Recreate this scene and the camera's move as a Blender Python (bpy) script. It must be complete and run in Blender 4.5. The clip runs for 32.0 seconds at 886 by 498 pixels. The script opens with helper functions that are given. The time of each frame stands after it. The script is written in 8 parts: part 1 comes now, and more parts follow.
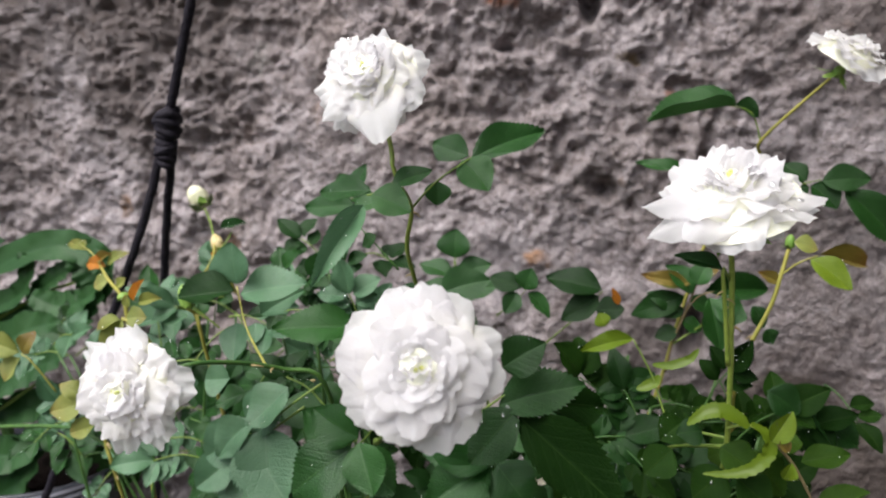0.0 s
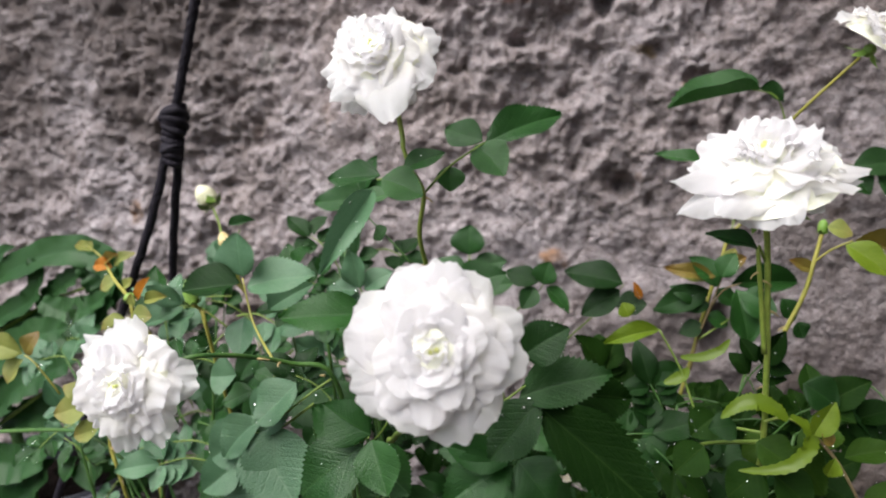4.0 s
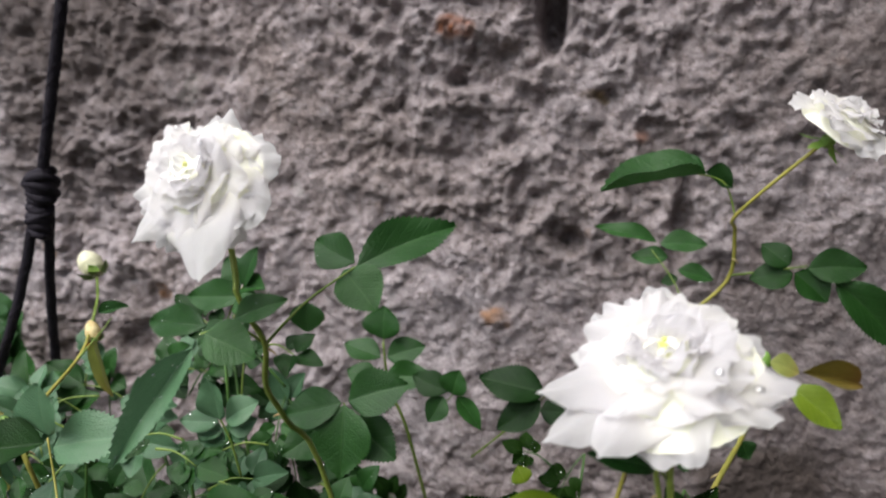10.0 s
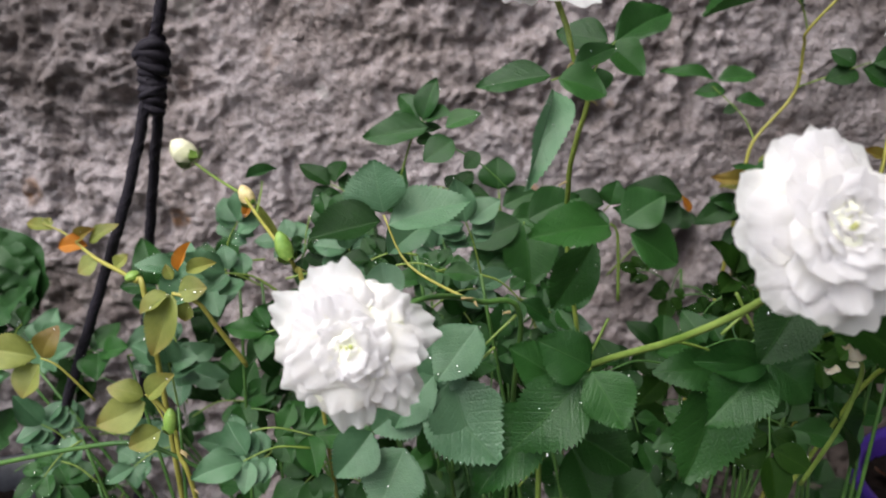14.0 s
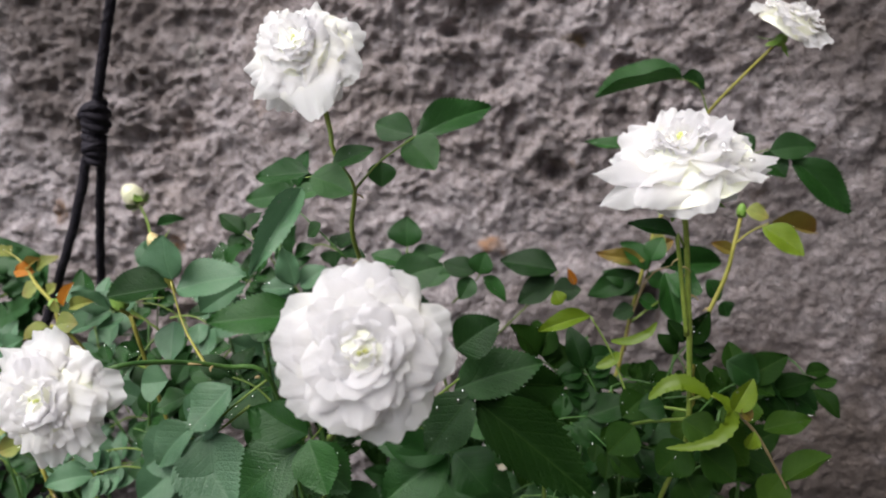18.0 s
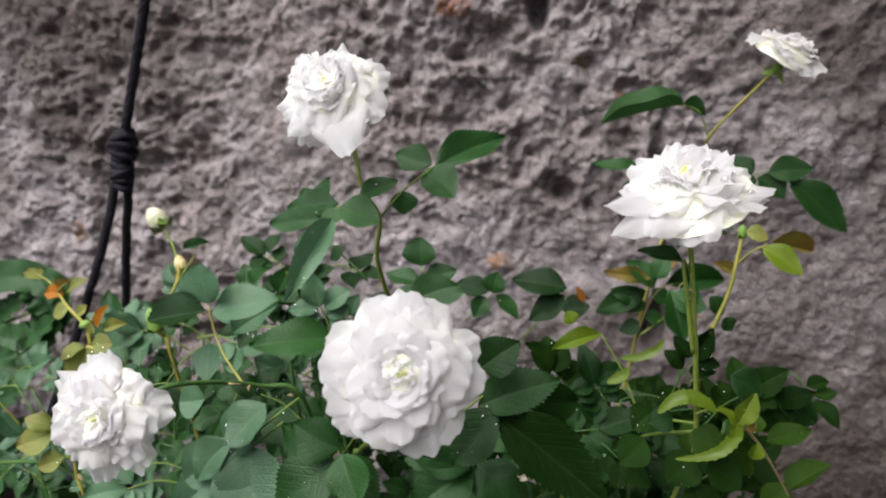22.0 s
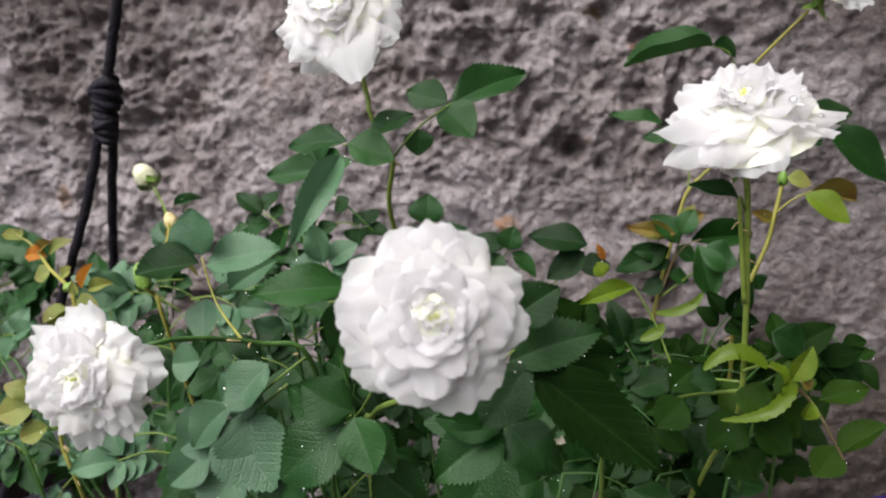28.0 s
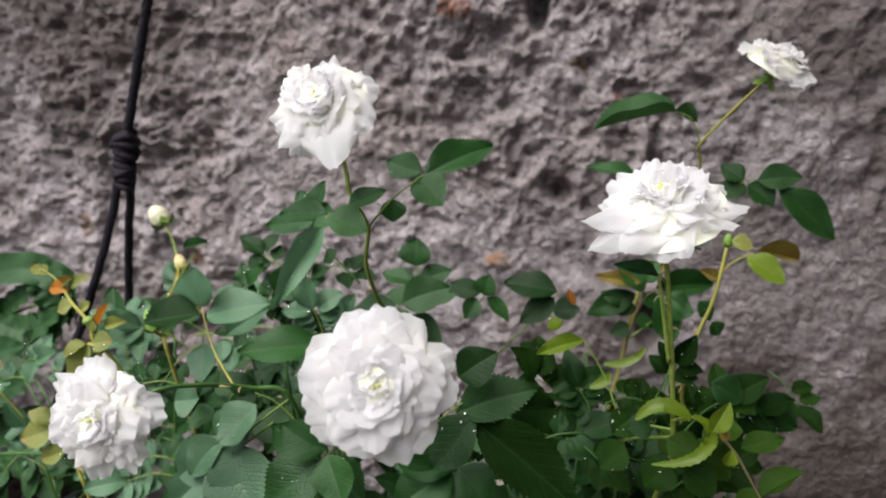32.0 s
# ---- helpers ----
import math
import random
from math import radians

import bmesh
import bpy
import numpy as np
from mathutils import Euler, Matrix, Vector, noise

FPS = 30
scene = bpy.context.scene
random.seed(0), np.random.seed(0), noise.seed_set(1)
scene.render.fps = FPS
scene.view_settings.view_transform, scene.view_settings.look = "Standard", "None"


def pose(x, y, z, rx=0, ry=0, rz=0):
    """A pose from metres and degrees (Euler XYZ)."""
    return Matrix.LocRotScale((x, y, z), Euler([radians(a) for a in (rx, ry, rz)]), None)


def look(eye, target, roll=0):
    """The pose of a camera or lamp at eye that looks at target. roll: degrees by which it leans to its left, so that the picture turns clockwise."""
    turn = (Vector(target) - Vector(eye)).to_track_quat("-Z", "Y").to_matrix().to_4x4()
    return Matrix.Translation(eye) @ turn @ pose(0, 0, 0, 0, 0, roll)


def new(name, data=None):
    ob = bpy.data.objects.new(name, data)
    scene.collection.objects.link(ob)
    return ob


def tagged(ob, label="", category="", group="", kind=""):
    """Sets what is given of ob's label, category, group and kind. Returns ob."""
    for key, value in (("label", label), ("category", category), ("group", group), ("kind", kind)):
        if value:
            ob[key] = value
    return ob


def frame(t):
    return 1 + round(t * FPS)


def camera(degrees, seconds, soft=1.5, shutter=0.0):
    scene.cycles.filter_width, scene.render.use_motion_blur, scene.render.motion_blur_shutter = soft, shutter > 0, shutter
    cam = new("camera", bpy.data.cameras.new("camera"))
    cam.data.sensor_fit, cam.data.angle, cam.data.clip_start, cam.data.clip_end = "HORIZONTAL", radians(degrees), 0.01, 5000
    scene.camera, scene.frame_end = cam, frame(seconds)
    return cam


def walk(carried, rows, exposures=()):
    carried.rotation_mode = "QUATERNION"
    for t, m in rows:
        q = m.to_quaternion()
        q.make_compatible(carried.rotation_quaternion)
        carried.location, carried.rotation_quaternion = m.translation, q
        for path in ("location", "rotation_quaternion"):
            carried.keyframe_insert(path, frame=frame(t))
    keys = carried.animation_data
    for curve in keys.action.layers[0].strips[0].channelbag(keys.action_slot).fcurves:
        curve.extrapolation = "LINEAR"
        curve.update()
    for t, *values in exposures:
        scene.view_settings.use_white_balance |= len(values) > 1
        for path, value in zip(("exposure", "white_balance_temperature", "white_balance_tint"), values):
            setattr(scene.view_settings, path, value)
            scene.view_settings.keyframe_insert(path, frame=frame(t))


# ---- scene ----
cam = camera(67.97, 32.0, 1.9, 0.5)
cam.data.dof.use_dof, cam.data.dof.focus_distance, cam.data.dof.aperture_fstop = True, 0.26, 14.0
PATH = [
    (0, (0.0375, -0.6298, 0.0446), (-0.1711, 0.3342, -0.1204), 1.96),
    (0.5, (0.0439, -0.6453, 0.0439), (-0.1768, 0.3148, -0.1279), 2.40),
    (1, (0.0468, -0.6613, 0.0465), (-0.1630, 0.3030, -0.1149), 1.97),
    (1.5, (0.0375, -0.6572, 0.0442), (-0.1514, 0.3114, -0.1172), 2.37),
    (2, (0.0339, -0.6492, 0.0466), (-0.1531, 0.3201, -0.1132), 2.05),
    (2.5, (0.0322, -0.6429, 0.0481), (-0.1619, 0.3246, -0.1138), 2.11),
    (4.5, (0.0377, -0.6148, 0.0295), (-0.2051, 0.3441, -0.1178), 1.09),
    (5, (0.0808, -0.6316, 0.0362), (-0.2234, 0.3051, -0.1370), 4.27),
    (5.5, (0.0611, -0.6133, 0.0332), (-0.2129, 0.3310, -0.1494), 1.90),
    (6, (0.0305, -0.6168, 0.0276), (-0.148, 0.3452, -0.1792), -0.1),
    (6.5, (-0.0244, -0.6021, 0.0164), (-0.1204, 0.3687, -0.2035), -0.78),
    (7, (-0.0616, -0.6024, 0.017), (-0.0934, 0.3749, -0.1928), -1.53),
    (7.5, (-0.068, -0.6043, 0.0211), (-0.0796, 0.3739, -0.1862), -2.05),
    (8, (-0.0443, -0.6049, 0.0301), (-0.0798, 0.3719, -0.181), -2.02),
    (8.5, (-0.0088, -0.6007, 0.0162), (-0.0938, 0.371, -0.2043), -0.67),
    (9, (0.0161, -0.5834, 0.0289), (-0.1151, 0.3866, -0.1757), 0.49),
    (9.5, (0.0428, -0.5719, 0.0606), (-0.1109, 0.3976, -0.1303), 1.53),
    (10, (0.0653, -0.5471, 0.0851), (-0.1448, 0.4160, -0.0827), 2.01),
    (10.5, (0.0983, -0.5482, 0.0911), (-0.2021, 0.3919, -0.0705), 3.14),
    (11, (0.1077, -0.5809, 0.0750), (-0.2241, 0.3508, -0.0728), 3.92),
    (11.5, (0.1043, -0.6079, 0.0573), (-0.2181, 0.3265, -0.0941), 2.61),
    (12, (0.0729, -0.6123, 0.0403), (-0.1753, 0.3446, -0.1105), -0.81),
    (12.5, (-0.0039, -0.6106, 0.0252), (-0.1426, 0.3625, -0.1589), -2.57),
    (13, (-0.0515, -0.6192, 0.0262), (-0.0905, 0.3641, -0.1514), -3.86),
    (13.5, (-0.0987, -0.6044, 0.0141), (-0.0925, 0.3759, -0.1829), -3.44),
    (15.5, (-0.0665, -0.5982, 0.0076), (-0.0457, 0.3801, -0.1989), -2.49),
    (16, (-0.0359, -0.5869, 0.0184), (-0.0194, 0.39, -0.1944), -2.67),
    (16.5, (0.0001, -0.6042, 0.0162), (-0.0632, 0.3725, -0.1888), -0.61),
    (17, (0.0137, -0.6092, 0.018), (-0.0818, 0.366, -0.1815), 0.3),
    (17.5, (0.0252, -0.6174, 0.0325), (-0.0953, 0.3604, -0.1385), -0.28),
    (18, (0.0397, -0.6175, 0.0358), (-0.1065, 0.3575, -0.1319), -0.12),
    (18.5, (0.0379, -0.6272, 0.0420), (-0.1269, 0.3457, -0.1203), 0.28),
    (19, (0.0285, -0.6354, 0.0470), (-0.1430, 0.3357, -0.1193), -0.16),
    (19.5, (0.0253, -0.6381, 0.0475), (-0.1304, 0.3373, -0.1084), 0.13),
    (20, (0.0296, -0.6360, 0.0427), (-0.1155, 0.3414, -0.1113), 0.20),
    (20.5, (0.0317, -0.6295, 0.0379), (-0.1224, 0.3460, -0.1189), 0.17),
    (21, (0.0344, -0.6293, 0.0435), (-0.1218, 0.3462, -0.1116), -0.11),
    (21.5, (0.0312, -0.6326, 0.0434), (-0.1233, 0.3434, -0.1101), -0.34),
    (22, (0.0340, -0.6358, 0.0448), (-0.1141, 0.3416, -0.1065), -0.62),
    (22.5, (0.0350, -0.6438, 0.0452), (-0.1211, 0.3330, -0.1016), -0.60),
    (23, (0.0352, -0.6355, 0.0405), (-0.1135, 0.3420, -0.1094), -0.35),
    (23.5, (0.0318, -0.6241, 0.0351), (-0.1188, 0.3514, -0.1254), -0.68),
    (24, (0.0331, -0.6166, 0.0332), (-0.1183, 0.3576, -0.1342), -0.94),
    (24.5, (0.0304, -0.6155, 0.0322), (-0.1181, 0.3590, -0.1356), -0.73),
    (26.5, (0.0238, -0.6075, 0.0278), (-0.1212, 0.3662, -0.1481), -1.27),
    (27, (0.0184, -0.6110, 0.0280), (-0.1247, 0.3632, -0.1467), -1.04),
    (27.5, (0.0172, -0.6104, 0.0267), (-0.1209, 0.3631, -0.1554), -0.96),
    (28, (0.0189, -0.6112, 0.0269), (-0.1180, 0.3619, -0.1584), -0.88),
    (28.5, (0.0182, -0.6124, 0.0274), (-0.1184, 0.3610, -0.1562), -0.73),
    (29, (0.0283, -0.6170, 0.0289), (-0.1259, 0.3541, -0.1532), -0.90),
    (29.5, (0.0386, -0.6248, 0.0283), (-0.1277, 0.3449, -0.1511), -0.50),
    (30, (0.0417, -0.6336, 0.0380), (-0.1240, 0.3373, -0.1349), -0.37),
    (30.5, (0.0467, -0.6434, 0.0395), (-0.1100, 0.3295, -0.1310), -0.69),
    (31, (0.0442, -0.6448, 0.0399), (-0.1142, 0.3263, -0.1389), -0.54),
    (31.5, (0.0419, -0.6447, 0.0481), (-0.1100, 0.3285, -0.1243), -0.33),
    (32, (0.0453, -0.6410, 0.0549), (-0.1161, 0.3314, -0.1134), -0.07),
]
walk(cam, [(t, look(eye, target, roll)) for t, eye, target, roll in PATH], [(0, -0.03), (5, 0.03), (7, -0.03), (9, -0.24), (11, -0.11), (13, -0.13), (16, 0.02), (18, -0.17), (32, -0.16)])
SKY, SUN = 0.18, 5.9

# ---- light ----
world = bpy.data.worlds.new("sky")
scene.world = world
world.use_nodes = True
wn = world.node_tree.nodes
sky = wn.new("ShaderNodeTexSky")
sky.sky_type = "NISHITA"
sky.sun_disc = False
sky.sun_elevation, sky.sun_rotation = radians(55), radians(211)
sky.air_density, sky.dust_density = 1.0, 3.0
wn["Background"].inputs["Strength"].default_value = SKY
world.node_tree.links.new(sky.outputs[0], wn["Background"].inputs["Color"])
sun_data = bpy.data.lights.new("sun", "SUN")
sun_data.energy, sun_data.angle, sun_data.color = SUN, radians(62), (1.0, 0.985, 0.97)
sun = new("sun", sun_data)
sun.matrix_world = look((-0.60, -1.0, 1.65), (0, 0, 0))


# ---- materials ----
def material(name, rough=0.6, spec=0.4):
    m = bpy.data.materials.new(name)
    m.use_nodes = True
    nt = m.node_tree
    b = nt.nodes["Principled BSDF"]
    b.inputs["Roughness"].default_value = rough
    b.inputs["Specular IOR Level"].default_value = spec
    return m, nt, b


def node(nt, kind, **values):
    n = nt.nodes.new(kind)
    for k, v in values.items():
        n.inputs[k.replace("_", " ")].default_value = v
    return n


def ramp(nt, source, stops):
    r = nt.nodes.new("ShaderNodeValToRGB")
    e = r.color_ramp.elements
    while len(e) < len(stops):
        e.new(0.5)
    for el, (p, c) in zip(e, stops):
        el.position, el.color = p, (*c, 1)
    nt.links.new(source, r.inputs[0])
    return r.outputs[0]


def math_node(nt, op, a, b=0.0, c=None):
    n = nt.nodes.new("ShaderNodeMath")
    n.operation = op
    for k, v in enumerate((a, b, c)):
        if v is None:
            continue
        if isinstance(v, (int, float)):
            n.inputs[k].default_value = v
        else:
            nt.links.new(v, n.inputs[k])
    return n.outputs[0]


def mix(nt, fac, a, b, how="MIX"):
    n = nt.nodes.new("ShaderNodeMix")
    n.data_type, n.blend_type = "RGBA", how
    for s, v in ((0, fac), (6, a), (7, b)):
        if isinstance(v, (int, float)):
            n.inputs[s].default_value = v
        elif isinstance(v, tuple):
            n.inputs[s].default_value = (*v, 1)
        else:
            nt.links.new(v, n.inputs[s])
    return n.outputs[2]


def bump(nt, b, height, strength, dist):
    n = node(nt, "ShaderNodeBump", Strength=strength, Distance=dist)
    nt.links.new(height, n.inputs["Height"])
    nt.links.new(n.outputs[0], b.inputs["Normal"])


def thin_glow(nt, b, colour, amount):
    """Lets light through a thin leaf or petal."""
    t = nt.nodes.new("ShaderNodeBsdfTranslucent")
    if isinstance(colour, tuple):
        t.inputs[0].default_value = (*colour, 1)
    else:
        nt.links.new(colour, t.inputs[0])
    x = nt.nodes.new("ShaderNodeMixShader")
    x.inputs[0].default_value = amount
    nt.links.new(b.outputs[0], x.inputs[1])
    nt.links.new(t.outputs[0], x.inputs[2])
    nt.links.new(x.outputs[0], nt.nodes["Material Output"].inputs[0])


def leaf_material(name, dark, light, vein, rough=0.40, through_light=0.22, edge=None, spec=0.42):
    """A leaf one unit long in +y: midrib at x = 0, side veins running forward from it."""
    m, nt, b = material(name, rough, spec)
    co = nt.nodes.new("ShaderNodeTexCoord")
    sep = nt.nodes.new("ShaderNodeSeparateXYZ")
    nt.links.new(co.outputs["Object"], sep.inputs[0])
    info = nt.nodes.new("ShaderNodeObjectInfo")
    ax = math_node(nt, "ABSOLUTE", sep.outputs[0])
    slant = math_node(nt, "MULTIPLY_ADD", ax, -0.75, sep.outputs[1])
    wave = math_node(nt, "SINE", math_node(nt, "MULTIPLY", slant, 44.0))
    side = math_node(nt, "POWER", math_node(nt, "MULTIPLY_ADD", wave, 0.5, 0.5), 14.0)
    rib = math_node(nt, "SUBTRACT", 1.0, math_node(nt, "MINIMUM", math_node(nt, "MULTIPLY", ax, 60.0), 1.0))
    big = node(nt, "ShaderNodeTexNoise", Scale=3.0, Detail=3.0)
    fine = node(nt, "ShaderNodeTexNoise", Scale=38.0, Detail=4.0)
    nt.links.new(co.outputs["Object"], big.inputs["Vector"])
    nt.links.new(co.outputs["Object"], fine.inputs["Vector"])
    tone = math_node(nt, "ADD", math_node(nt, "MULTIPLY", big.outputs[0], 0.7), math_node(nt, "MULTIPLY", info.outputs["Random"], 0.5))
    col = ramp(nt, tone, [(0.2, dark), (0.85, light)])
    col = mix(nt, math_node(nt, "MULTIPLY", fine.outputs[0], 0.35), col, tuple(0.6 * c for c in dark))
    if edge:
        out = math_node(nt, "MULTIPLY", math_node(nt, "POWER", math_node(nt, "MULTIPLY", sep.outputs[1], 1.0), 3.0), big.outputs[0])
        col = mix(nt, out, col, edge)
    col = mix(nt, math_node(nt, "MULTIPLY", side, 0.05), col, vein)
    col = mix(nt, math_node(nt, "MULTIPLY", rib, 0.30), col, vein)
    nt.links.new(col, b.inputs["Base Color"])
    h = math_node(nt, "ADD", math_node(nt, "MULTIPLY", side, -0.09), math_node(nt, "MULTIPLY", fine.outputs[0], 0.40))
    bump(nt, b, h, 0.24, 0.02)
    thin_glow(nt, b, col, through_light)
    return m


LEAF_DARK = leaf_material("rose_leaf_dark", (0.0054, 0.0254, 0.0036), (0.0149, 0.0598, 0.0095), (0.06, 0.13, 0.04), 0.45, 0.2, None, 0.26)
# darkest leaf copy: the shade deep in the bush is in its colour
LEAF_DEEP_SHADE = leaf_material("rose_leaf_deep_shade", (0.0024, 0.0116, 0.0014), (0.0074, 0.0258, 0.0029), (0.04, 0.08, 0.02), 0.6, 0.10, None, 0.05)
LEAF_MID = leaf_material("rose_leaf_green", (0.0109, 0.0539, 0.0092), (0.028, 0.1062, 0.0183), (0.10, 0.20, 0.07))
# paler, greyer green: pale sky sheen is mixed into the base colour
LEAF_BLUE_SHEEN = leaf_material("rose_leaf_blue_green_sheen", (0.046, 0.122, 0.056), (0.110, 0.225, 0.118), (0.18, 0.29, 0.17), 0.33, 0.25, None, 0.5)
LEAF_LIME = leaf_material("rose_leaf_lime", (0.080, 0.142, 0.006), (0.175, 0.265, 0.015), (0.40, 0.52, 0.12), 0.42, 0.35)
LEAF_YOUNG = leaf_material("rose_leaf_young", (0.13, 0.17, 0.03), (0.32, 0.36, 0.09), (0.38, 0.40, 0.14), 0.45, 0.35, (0.26, 0.14, 0.04))
LEAF_RED = leaf_material("rose_leaf_red", (0.12, 0.10, 0.015), (0.24, 0.19, 0.04), (0.28, 0.22, 0.07), 0.4, 0.3, (0.20, 0.06, 0.02))
LEAF_OLIVE = leaf_material("rose_leaf_olive", (0.020, 0.058, 0.005), (0.048, 0.105, 0.010), (0.10, 0.16, 0.04), 0.5, 0.32, None, 0.15)
# shaded leaf copy for the lower right, its shade put into the colour
LEAF_SHADE = leaf_material("rose_leaf_painted_shade", (0.006, 0.022, 0.0026), (0.016, 0.049, 0.005), (0.06, 0.09, 0.02), 0.55, 0.2, None, 0.08)
LEAF_ORANGE = leaf_material("rose_leaf_orange", (0.42, 0.14, 0.01), (0.60, 0.25, 0.03), (0.62, 0.34, 0.10), 0.5, 0.35)
LEAF_BROAD = leaf_material("broad_leaf", (0.010, 0.042, 0.009), (0.032, 0.092, 0.026), (0.06, 0.13, 0.05), 0.46, 0.2, None, 0.22)


def petal_material():
    m, nt, b = material("white_petal", 0.5, 0.3)
    co = nt.nodes.new("ShaderNodeTexCoord")
    sep = nt.nodes.new("ShaderNodeSeparateXYZ")
    nt.links.new(co.outputs["Object"], sep.inputs[0])
    noise_t = node(nt, "ShaderNodeTexNoise", Scale=5.0, Detail=3.0)
    nt.links.new(co.outputs["Object"], noise_t.inputs["Vector"])
    stretch = node(nt, "ShaderNodeMapping", Scale=(26.0, 2.0, 4.0))
    nt.links.new(co.outputs["Object"], stretch.inputs[0])
    veins = node(nt, "ShaderNodeTexNoise", Scale=1.0, Detail=2.0)
    nt.links.new(stretch.outputs[0], veins.inputs["Vector"])
    col = ramp(nt, math_node(nt, "ADD", sep.outputs[1], math_node(nt, "MULTIPLY", noise_t.outputs[0], 0.15)),
               [(0.08, (0.80, 0.82, 0.58)), (0.34, (0.862, 0.852, 0.797)), (0.66, (0.878, 0.866, 0.880))])
    col = mix(nt, math_node(nt, "MULTIPLY", veins.outputs[0], 0.10), col, (0.86, 0.845, 0.86))
    nt.links.new(col, b.inputs["Base Color"])
    creases = math_node(nt, "ADD", math_node(nt, "MULTIPLY", veins.outputs[0], 0.5), noise_t.outputs[0])
    bump(nt, b, creases, 0.16, 0.02)
    thin_glow(nt, b, col, 0.66)
    return m


PETAL = petal_material()


def noisy(name, a, b_, scale, rough, strength=0.3, dist=0.002, spec=0.4, detail=6.0):
    """A two-tone surface with grain and fine relief, in metres."""
    m, nt, b = material(name, rough, spec)
    co = nt.nodes.new("ShaderNodeTexCoord")
    n1 = node(nt, "ShaderNodeTexNoise", Scale=scale, Detail=detail)
    n2 = node(nt, "ShaderNodeTexNoise", Scale=scale * 7, Detail=3.0)
    nt.links.new(co.outputs["Object"], n1.inputs["Vector"])
    nt.links.new(co.outputs["Object"], n2.inputs["Vector"])
    f = math_node(nt, "ADD", math_node(nt, "MULTIPLY", n1.outputs[0], 0.7), math_node(nt, "MULTIPLY", n2.outputs[0], 0.3))
    nt.links.new(ramp(nt, f, [(0.35, a), (0.65, b_)]), b.inputs["Base Color"])
    bump(nt, b, f, strength, dist)
    return m


STEM = noisy("green_stem", (0.10, 0.17, 0.025), (0.20, 0.28, 0.06), 90, 0.45)
STEM_LIGHT = noisy("pale_green_stem", (0.14, 0.21, 0.03), (0.28, 0.35, 0.07), 90, 0.45)
STEM_DARK = noisy("dark_green_stem", (0.03, 0.09, 0.02), (0.07, 0.15, 0.03), 90, 0.45)
STEM_YELLOW = noisy("yellow_green_stem", (0.21, 0.21, 0.035), (0.34, 0.31, 0.07), 90, 0.45)
STEM_BROWN = noisy("woody_stem", (0.10, 0.07, 0.035), (0.22, 0.17, 0.08), 90, 0.7)
SEPAL = noisy("sepal", (0.10, 0.22, 0.03), (0.24, 0.36, 0.08), 120, 0.5)
BUD = noisy("cream_bud", (0.50, 0.52, 0.27), (0.74, 0.72, 0.54), 70, 0.5)
STAMEN = noisy("stamen", (0.42, 0.50, 0.12), (0.66, 0.66, 0.26), 200, 0.6)
CORD = noisy("black_cord", (0.006, 0.005, 0.009), (0.021, 0.017, 0.026), 900, 0.65, 0.8, 0.0008, 0.2)
PETAL_INNER = noisy("inner_petal", (0.80, 0.81, 0.62), (0.86, 0.855, 0.78), 250, 0.5, 0.4, 0.001, 0.3)
WITHERED = noisy("withered_bud", (0.40, 0.28, 0.10), (0.72, 0.62, 0.34), 160, 0.7, 0.8, 0.002)
THORN = noisy("thorn", (0.30, 0.26, 0.10), (0.42, 0.30, 0.16), 200, 0.5)
PURPLE = noisy("purple_plastic", (0.021, 0.008, 0.105), (0.032, 0.013, 0.15), 20, 0.32, 0.05, 0.001, 0.5)
SOIL = noisy("dark_soil", (0.002, 0.0015, 0.0012), (0.010, 0.006, 0.005), 120, 0.95, 1.0, 0.006, 0.08)
DRY = noisy("dry_brown", (0.16, 0.075, 0.04), (0.33, 0.19, 0.11), 60, 0.55)
DRY_PALE = noisy("withered_petal", (0.76, 0.66, 0.46), (0.88, 0.83, 0.70), 90, 0.7)
EARTH = noisy("ground_earth", (0.03, 0.024, 0.018), (0.085, 0.07, 0.055), 9, 0.95, 1.0, 0.02)
# for the added shading slabs, dark so that they bounce little light
SHADE_CEMENT = noisy("shade_slab_cement", (0.035, 0.032, 0.030), (0.085, 0.078, 0.074), 14, 0.9, 0.8, 0.01, 0.2)
PLANTER = noisy("dark_planter", (0.02, 0.022, 0.03), (0.045, 0.048, 0.06), 30, 0.4)
WHITE_BAND = noisy("white_band", (0.22, 0.22, 0.26), (0.36, 0.36, 0.41), 60, 0.5)


